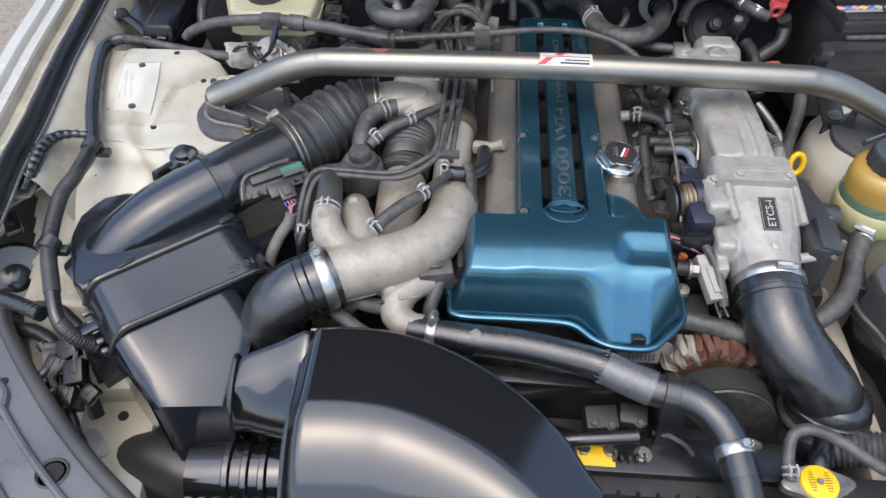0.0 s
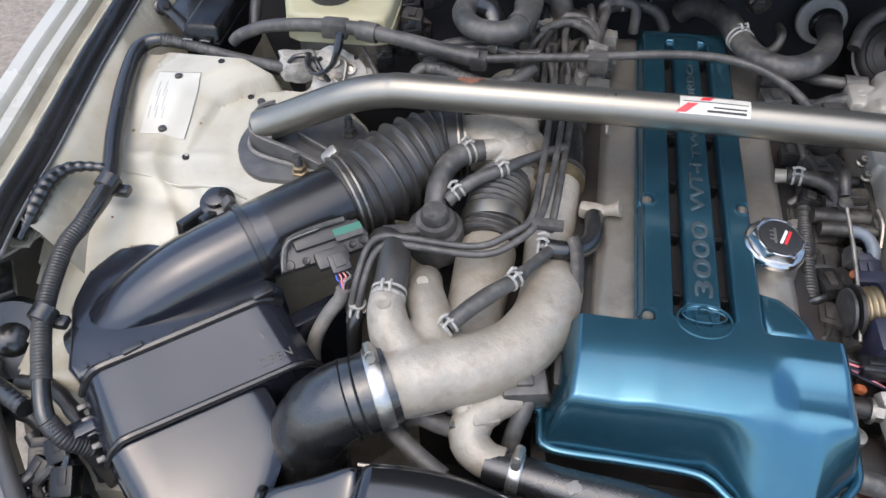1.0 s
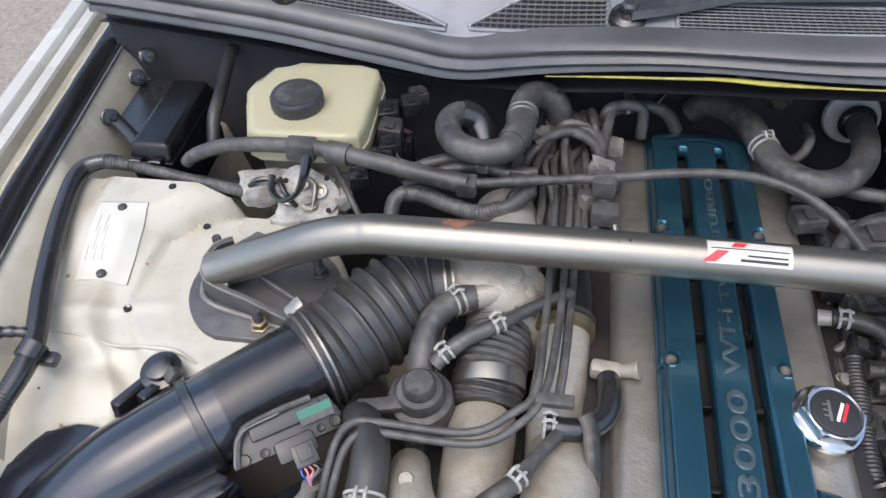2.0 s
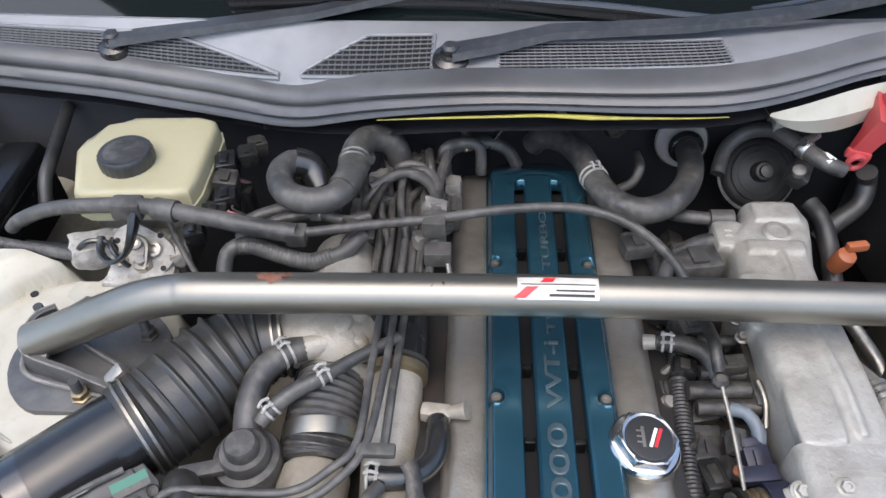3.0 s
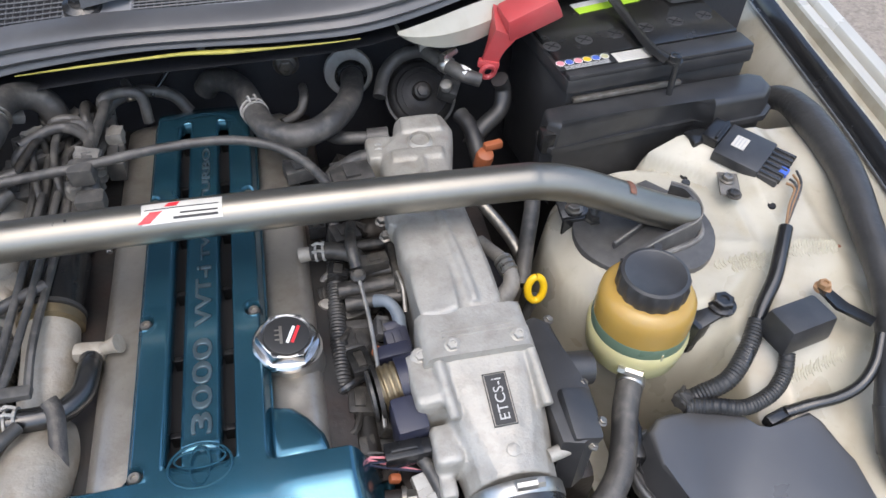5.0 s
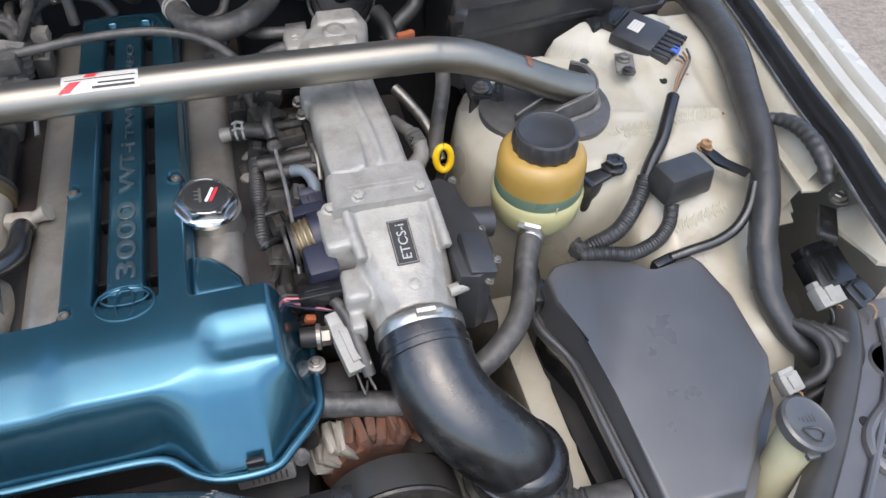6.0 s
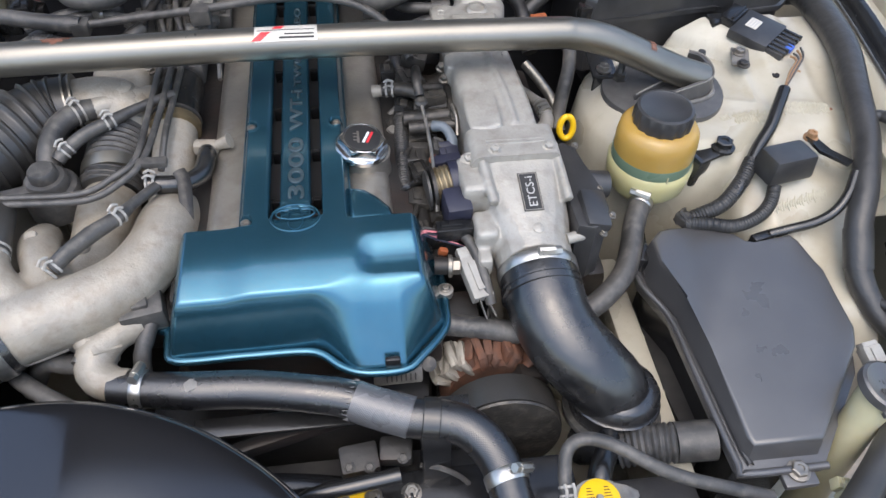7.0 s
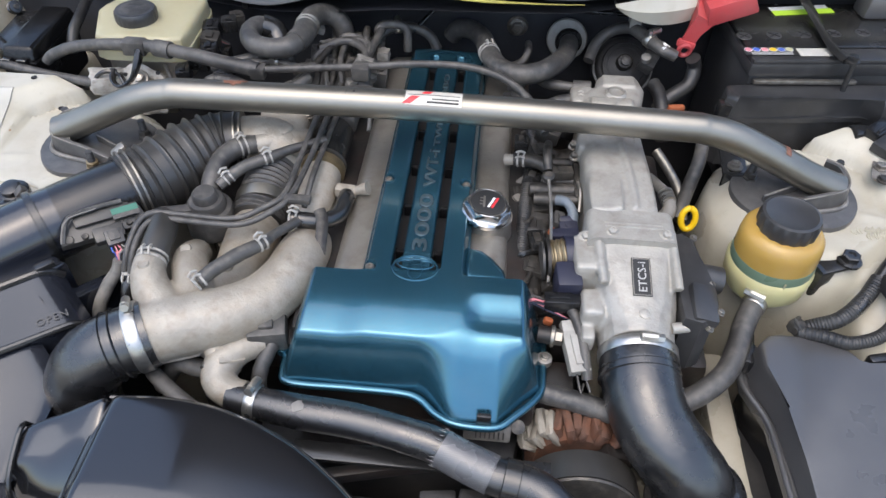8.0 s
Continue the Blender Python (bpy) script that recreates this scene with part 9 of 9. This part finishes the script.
part("cap", bm_lathe([(0.0345, 0.972), (0.0350, 0.975), (0.0350, 0.990), (0.0335, 0.995), (0.030, 0.996), (0.028, 0.995)], pc, seg=96, wave=(16, 0.0010, 0.974, 0.991)), "dull", ps, "black scalloped cap")
part("level_mark", bm_box((0.002, 0.001, 0.010), (0.440, 0.7450, 0.922), 0), "cream", ps)
part("bracket", bm_box((0.020, 0.030, 0.040), (0.492, 0.785, 0.905), 0.004, (0, 10, 20)), "rubber", ps, "black bracket")
hose("steering_hose", [(0.430, 0.765, 0.880), (0.416, 0.748, 0.884), (0.402, 0.722, 0.876), (0.392, 0.695, 0.866), (0.375, 0.662, 0.858), (0.345, 0.636, 0.848), (0.31, 0.62, 0.835)], 0.0135, "dusty", "grey rubber steering fluid hose", "hose", clamps=((1, "worm"),))

# right inner fender
wh = thing("wiring_harness", (0.69, 0.85, 0.92), "thick black corrugated wiring harness on the inner fender", "wiring harness")
hp = [(0.735, 1.105, 0.950), (0.751, 1.080, 0.964), (0.750, 1.024, 0.972), (0.740, 0.930, 0.971), (0.716, 0.842, 0.962), (0.695, 0.766, 0.950), (0.668, 0.701, 0.930), (0.650, 0.661, 0.905), (0.645, 0.624, 0.875), (0.655, 0.586, 0.850), (0.68, 0.55, 0.83)]
part("loom", bm_tube(hp, [0.015, 0.017, 0.0205, 0.0195, 0.0175, 0.0165, 0.016, 0.0155, 0.015, 0.014, 0.012], 20, 0.0030), "loomtape", wh)
part("tape", bm_tube(hp[7:9], 0.0168, 18), "loomtape", wh)
part("branch", bm_tube([(0.700, 0.800, 0.955), (0.716, 0.792, 0.964), (0.726, 0.776, 0.971), (0.729, 0.752, 0.976), (0.728, 0.727, 0.976), (0.727, 0.705, 0.970), (0.728, 0.688, 0.955)], [0.005, 0.0065, 0.0080, 0.0088, 0.0092, 0.0085, 0.007], 12, 0.002, (0.011, 0.0010)), "loomtape", wh, "taped branch")
part("branch", bm_tube([(0.662, 0.720, 0.940), (0.646, 0.697, 0.926), (0.628, 0.684, 0.912), (0.608, 0.682, 0.898), (0.585, 0.686, 0.886), (0.560, 0.686, 0.879)], 0.0060, 10), "rubber", wh)
wu = thing("wiring_harness", (0.58, 0.82, 0.92), "thin black wiring harness across the strut tower", "wiring harness")
part("loom", bm_tube([(0.626, 0.858, 0.962), (0.608, 0.832, 0.955), (0.590, 0.806, 0.945), (0.567, 0.782, 0.932), (0.548, 0.758, 0.920), (0.520, 0.728, 0.905), (0.480, 0.719, 0.886), (0.466, 0.719, 0.878)], 0.0078, 14), "rubber", wu)
part("end_clip", join(bm_lump((0.018, 0.018, 0.014), (0.462, 0.717, 0.884), (0, 10, 25), 0.25, 6.0, 4), bm_tube([(0.462, 0.706, 0.890), (0.455, 0.717, 0.897), (0.465, 0.728, 0.890)], 0.0022, 6)), "grimy", wu, "grimy harness clip")
part("conduit", bm_tube([(0.556, 0.768, 0.925), (0.536, 0.744, 0.912), (0.508, 0.722, 0.900), (0.480, 0.719, 0.886), (0.467, 0.719, 0.878)], 0.0088, 14, 0.001, (0.0036, 0.0010)), "conduit", wu, "ribbed conduit")
for k in range(4):
    part("wire", bm_tube([(0.684 - 0.008 * k, 0.938 - 0.006 * k, 0.968), (0.676 - 0.004 * k, 0.915 - 0.002 * k, 0.969), (0.650 - 0.002 * k, 0.885, 0.967), (0.626, 0.858, 0.962)], 0.0016, 6), "brownwire" if k % 2 else "dusty", wu)
cn = thing("control_unit", (0.66, 0.985, 0.95), "black plug-in control unit with white label", "control unit")
cum = pose(0.641, 0.985, 0.966, 5, 3, -50)


def on_unit(bm):
    bmesh.ops.transform(bm, matrix=cum, verts=bm.verts)
    return bm


part("case", on_unit(bm_box((0.058, 0.062, 0.015), (0, 0, 0), 0.003)), "dull", cn)
lab = part("label", on_unit(bm_box((0.016, 0.022, 0.0008), (-0.008, 0.002, 0.0084), 0)), "creamlabel", cn, "white printed label")
for k in range(3):
    part("print_bar", on_unit(bm_box((0.0016, 0.018, 0.0004), (-0.012 + 0.004 * k, 0.002, 0.0090), 0)), "printgrey", lab)
plug = part("plug", on_unit(bm_box((0.026, 0.058, 0.014), (0.040, 0.0, -0.003), 0.003)), "dull", cn, "finned black plug")
for k in range(6):
    part("pin_rib", on_unit(bm_box((0.028, 0.0038, 0.007), (0.041, -0.024 + 0.0096 * k, 0.003), 0.001)), "rubber", plug)
part("blue_lock", on_unit(bm_box((0.010, 0.012, 0.006), (0.052, -0.006, 0.003), 0.001)), "blueink", plug, "blue locking tab")
part("holder", on_unit(bm_box((0.022, 0.040, 0.026), (-0.040, 0.004, -0.002), 0.003)), "plastic", cn, "black clip-on holder")
part("holder_rib", on_unit(bm_box((0.004, 0.036, 0.008), (-0.034, 0.004, 0.011), 0.001)), "plastic", cn)
part("stay", bm_box((0.024, 0.040, 0.004), (0.604, 0.944, 0.954), 0.0015, (0, 0, -20)), "palegrey", cn)
bolt(cn, (0.601, 0.926, 0.955), 0.006, 0.005, material="grimy")
bolt(cn, (0.604, 0.950, 0.956), 0.006, 0.008)
rr_ = thing("relay", (0.585, 0.745, 0.90), "black plastic relay on a bolted bracket", "relay")
part("case", bm_box((0.066, 0.040, 0.034), (0.588, 0.750, 0.936), 0.005, (-2, 2, 12), 0.9), "dull", rr_)
part("stay", bm_box((0.050, 0.024, 0.006), (0.515, 0.790, 0.925), 0.003, (0, -6, 18)), "rubber", rr_)
bolt(rr_, (0.527, 0.793, 0.928), 0.010, 0.012, material="rubber")
part("cable", bm_tube([(0.574, 0.732, 0.915), (0.566, 0.716, 0.902), (0.546, 0.701, 0.895), (0.516, 0.694, 0.890), (0.488, 0.702, 0.888), (0.460, 0.710, 0.884)], 0.0076, 12, 0.001, (0.0036, 0.0009)), "conduit", rr_)
bolt(rr_, (0.636, 0.786, 0.940), 0.006, 0.010, material="brownwire")
part("strap", bm_loft([[(0.628, 0.785, 0.944), (0.641, 0.789, 0.942), (0.641, 0.789, 0.938), (0.628, 0.785, 0.940)], [(0.633, 0.757, 0.944), (0.652, 0.763, 0.940), (0.652, 0.763, 0.936), (0.633, 0.757, 0.940)], [(0.656, 0.730, 0.944), (0.668, 0.738, 0.942), (0.668, 0.738, 0.938), (0.656, 0.730, 0.940)]]), "rubber", rr_, "flat black strap")

# right front box
jb = thing("junction_box", (0.50, 0.56, 0.72), "large matte black plastic junction box cover", "junction box")
jo = [(0.426, 0.704), (0.441, 0.707), (0.469, 0.706), (0.501, 0.699), (0.506, 0.687), (0.518, 0.673), (0.533, 0.668), (0.558, 0.676), (0.582, 0.681), (0.590, 0.669), (0.600, 0.621), (0.602, 0.552), (0.593, 0.530), (0.507, 0.431), (0.440, 0.432), (0.436, 0.442), (0.432, 0.547), (0.429, 0.601), (0.410, 0.654), (0.412, 0.690)]


def box_top(y):
    return 0.884 - 0.022 * (1 - sstep(0.40, 0.70, y))


jw = [(x + (0.004 if x > 0.5 else -0.004), y + (0.003 if y > 0.6 else -0.007)) for x, y in jo]
part("cover", bm_prism(jw[::-1], 0.838, 0.884, 0.005, 0.006, 4, lambda x, y: box_top(y) - 0.884), "matte", jb)
jf = [(x + (0.006 if x > 0.5 else -0.013), y + (0.004 if y > 0.6 else -0.020)) for x, y in jo]
part("flange", bm_prism(jf[::-1], 0.826, 0.838, 0.003), "matte", jb)
part("rim", bm_tube([(x + 0.002, y, 0.839) for x, y in jf[13:] + jf[:2]], 0.0042, 10, 0.01), "matte", jb)
part("inner_rim", bm_tube([(x + 0.012, y + 0.010, 0.8400) for x, y in jf[14:] + jf[:1]], 0.0030, 8, 0.01), "dull", jb)
jc = (0.50, 0.56)
part("case", bm_prism([(jc[0] + (x - jc[0]) * 0.97, jc[1] + (y - jc[1]) * 0.97) for x, y in jo][::-1], 0.62, 0.828, 0.0), "plastic", jb)
part("hinge", bm_box((0.014, 0.050, 0.024), (0.408, 0.700, 0.850), 0.004, (0, 0, -12)), "plastic", jb)
part("ear", bm_box((0.036, 0.030, 0.008), (0.483, 0.409, 0.833), 0.003), "matte", jb)
bolt(jb, (0.483, 0.409, 0.838), 0.0078, 0.008)
part("clip", bm_box((0.030, 0.012, 0.014), (0.551, 0.684, 0.875), 0.003, (0, 0, 15)), "rubber", jb)
rlw = thing("frame_rail", (0.35, 0.55, 0.50), "cream painted chassis rail below the intake hose", "chassis rail")
part("rail", bm_box((0.034, 0.32, 0.12), (0.389, 0.590, 0.722), 0.006), "white", rlw)
part("rail_flange", bm_prism([(0.398, 0.470), (0.398, 0.735)] + [(0.408 + 0.004 * math.sin(k * 2.1) - 0.004 * (k % 3 == 0), 0.735 - 0.0265 * k) for k in range(11)], 0.766, 0.769, 0.001), "white", rlw, "ragged rail flange")
part("dark_shield", bm_prism([(0.408, 0.675), (0.418, 0.690), (0.440, 0.680), (0.440, 0.480), (0.420, 0.470), (0.414, 0.535), (0.409, 0.610)], 0.56, 0.764, 0.004), "shade", rlw, "dark plastic shield")
for s in (-1, 1):
    if s < 0:
        part("rail", bm_box((0.10, 0.30, 0.10), (-0.575, 0.500, 0.690), 0.010, (6, 0, 8)), "white", rlw)
        part("rail_step", bm_box((0.09, 0.10, 0.05), (-0.590, 0.560, 0.755), 0.008, (6, 0, 8)), "white", rlw)
        # dark disc painted as the shade of a hole in the rail
        part("rail_hole", bm_lathe([(0.007, 0.0), (0.007, 0.0015), (0.004, 0.001)], (-0.566, 0.492, 0.7395), (0, -0.1, 1), 14), "gap", rlw)

bw = thing("air_duct_hose", (0.36, 0.465, 0.78), "black ribbed air duct hose by the radiator", "duct hose")
part("bellows", bm_tube([(0.326, 0.474, 0.796), (0.350, 0.470, 0.806), (0.382, 0.464, 0.815)], 0.0195, 24, 0.0014, (0.0062, 0.0026)), "dusty", bw)
part("cuff", bm_tube([(0.380, 0.464, 0.815), (0.420, 0.460, 0.820)], 0.0215, 22), "dusty", bw)
part("inlet", bm_tube([(0.328, 0.474, 0.797), (0.312, 0.482, 0.788), (0.298, 0.498, 0.765)], [0.018, 0.020, 0.024], 18), "rubber", bw)
hose("overflow_hose", [(0.245, 0.402, 0.845), (0.246, 0.428, 0.855), (0.252, 0.446, 0.866), (0.268, 0.452, 0.872), (0.294, 0.444, 0.871), (0.327, 0.424, 0.863), (0.357, 0.410, 0.856), (0.404, 0.398, 0.845), (0.45, 0.39, 0.83)], 0.0068, "dusty", "thin grey radiator overflow hose", "hose")
hose("wiring_loom", [(0.31, 0.475, 0.82), (0.30, 0.455, 0.832), (0.285, 0.43, 0.84), (0.28, 0.41, 0.83)], 0.012, "plastic", "black sensor boot by the radiator cap", "wiring")
spring_clamp(rd, (0.246, 0.412, 0.848), (0, 1, 0.4), 0.007)
wsn = thing("washer_filler", (0.57, 0.46, 0.70), "cream washer filler neck with grey embossed cap", "washer filler")
part("neck", bm_tube([(0.580, 0.462, 0.880), (0.572, 0.455, 0.850), (0.558, 0.440, 0.80), (0.54, 0.42, 0.70)], [0.021, 0.019, 0.019, 0.019], 22), "cream", wsn)
wcap = part("cap", bm_lathe([(0.027, -0.006), (0.028, 0.0), (0.028, 0.004), (0.025, 0.006), (0.022, 0.0045)], (0.582, 0.464, 0.888), (0.25, -0.1, 1), 40), "matte", wsn, "grey washer cap")
for k in range(6):
    part("emboss", bm_box((0.0016, 0.014 - abs(k - 2.5) * 0.002, 0.0012), (0.570 + 0.0042 * k, 0.473 - 0.001 * k, 0.8955 - 0.001 * k), 0, (0, 14, 0)), "dusty", wcap)
part("emboss", bm_tube([(0.572, 0.458, 0.8955), (0.578, 0.448, 0.893), (0.586, 0.446, 0.891), (0.592, 0.452, 0.890), (0.586, 0.458, 0.892), (0.572, 0.458, 0.8955)], 0.0011, 6), "dusty", wcap)
part("latch", bm_box((0.012, 0.006, 0.006), (0.574, 0.437, 0.882), 0.001), "matte", wcap)
for p, mt, r_, sz in (((0.617, 0.522, 0.852), "silver", 10, (0.022, 0.020, 0.014)), ((0.532, 0.391, 0.826), "cream", 75, (0.014, 0.022, 0.014)), ((0.532, 0.377, 0.822), "cream", 75, (0.014, 0.022, 0.014)), ((0.724, 0.632, 0.872), "plastic", 8, (0.048, 0.042, 0.026)), ((0.711, 0.604, 0.866), "silver", 8, (0.032, 0.024, 0.016)), ((0.748, 0.603, 0.858), "rubber", 25, (0.03, 0.03, 0.024))):
    connector(p, sz, (20, 0, r_), mt, "black headlamp wiring plugs" if mt in ("plastic", "rubber") else "off-white wiring connector by the headlamp", wires=2, wire_to=(p[0] - 0.01, p[1] - 0.05, p[2] - 0.04), wire_mats=("dusty", "brownwire"))
for k in range(4):
    hose("wiring_loom", [(0.655 + 0.01 * k, 0.590 - 0.006 * k, 0.858), (0.672 + 0.014 * k, 0.555 - 0.003 * k, 0.865 - 0.004 * k), (0.660 + 0.010 * k, 0.525 - 0.006 * k, 0.852 - 0.01 * k), (0.625 + 0.006 * k, 0.525 - 0.012 * k, 0.825 - 0.012 * k)], 0.0062, "conduit", "black ribbed wiring looms behind the headlamp", "wiring", ribs=(0.005, 0.001))
sbk = thing("fender_bracket", (0.72, 0.66, 0.92), "cream sheet metal fender bracket with bolt", "bracket")
for s in (-1, 1):
    flap = [(s * 0.715, 0.800), (s * 0.765, 0.795), (s * 0.768, 0.715), (s * 0.745, 0.700), (s * 0.724, 0.690), (s * 0.704, 0.693), (s * 0.712, 0.760)]
    part("flap", bm_prism(flap if s < 0 else flap[::-1], 0.940, 0.943, 0.001), "white", sbk)
    tongue = [(s * 0.722, 0.652), (s * 0.745, 0.675), (s * 0.775, 0.675), (s * 0.775, 0.610), (s * 0.748, 0.590), (s * 0.737, 0.595), (s * 0.735, 0.612)]
    part("tongue", bm_prism(tongue if s < 0 else tongue[::-1], 0.921, 0.926, 0.002), "white", sbk)
    part("stay", bm_box((0.020, 0.062, 0.010), (s * 0.716, 0.655, 0.928), 0.003, (-12, 0, -38 * s)), "rubber", sbk)
    bolt(sbk, (s * 0.737, 0.675, 0.942), 0.0070, 0.008)
# dark discs paint hole shade on the right panel
for hx, hy, mt in ((0.640, 0.905, "gap"), (0.575, 0.99, "gap"), (0.690, 0.70, "gap")):
    part("body_hole", bm_lathe([(0.005, -0.001), (0.005, 0.0012), (0.003, 0.0008)], (hx, hy, apron_z(hx, hy)), seg=12), mt, bpy.data.objects["inner_fender_right"])
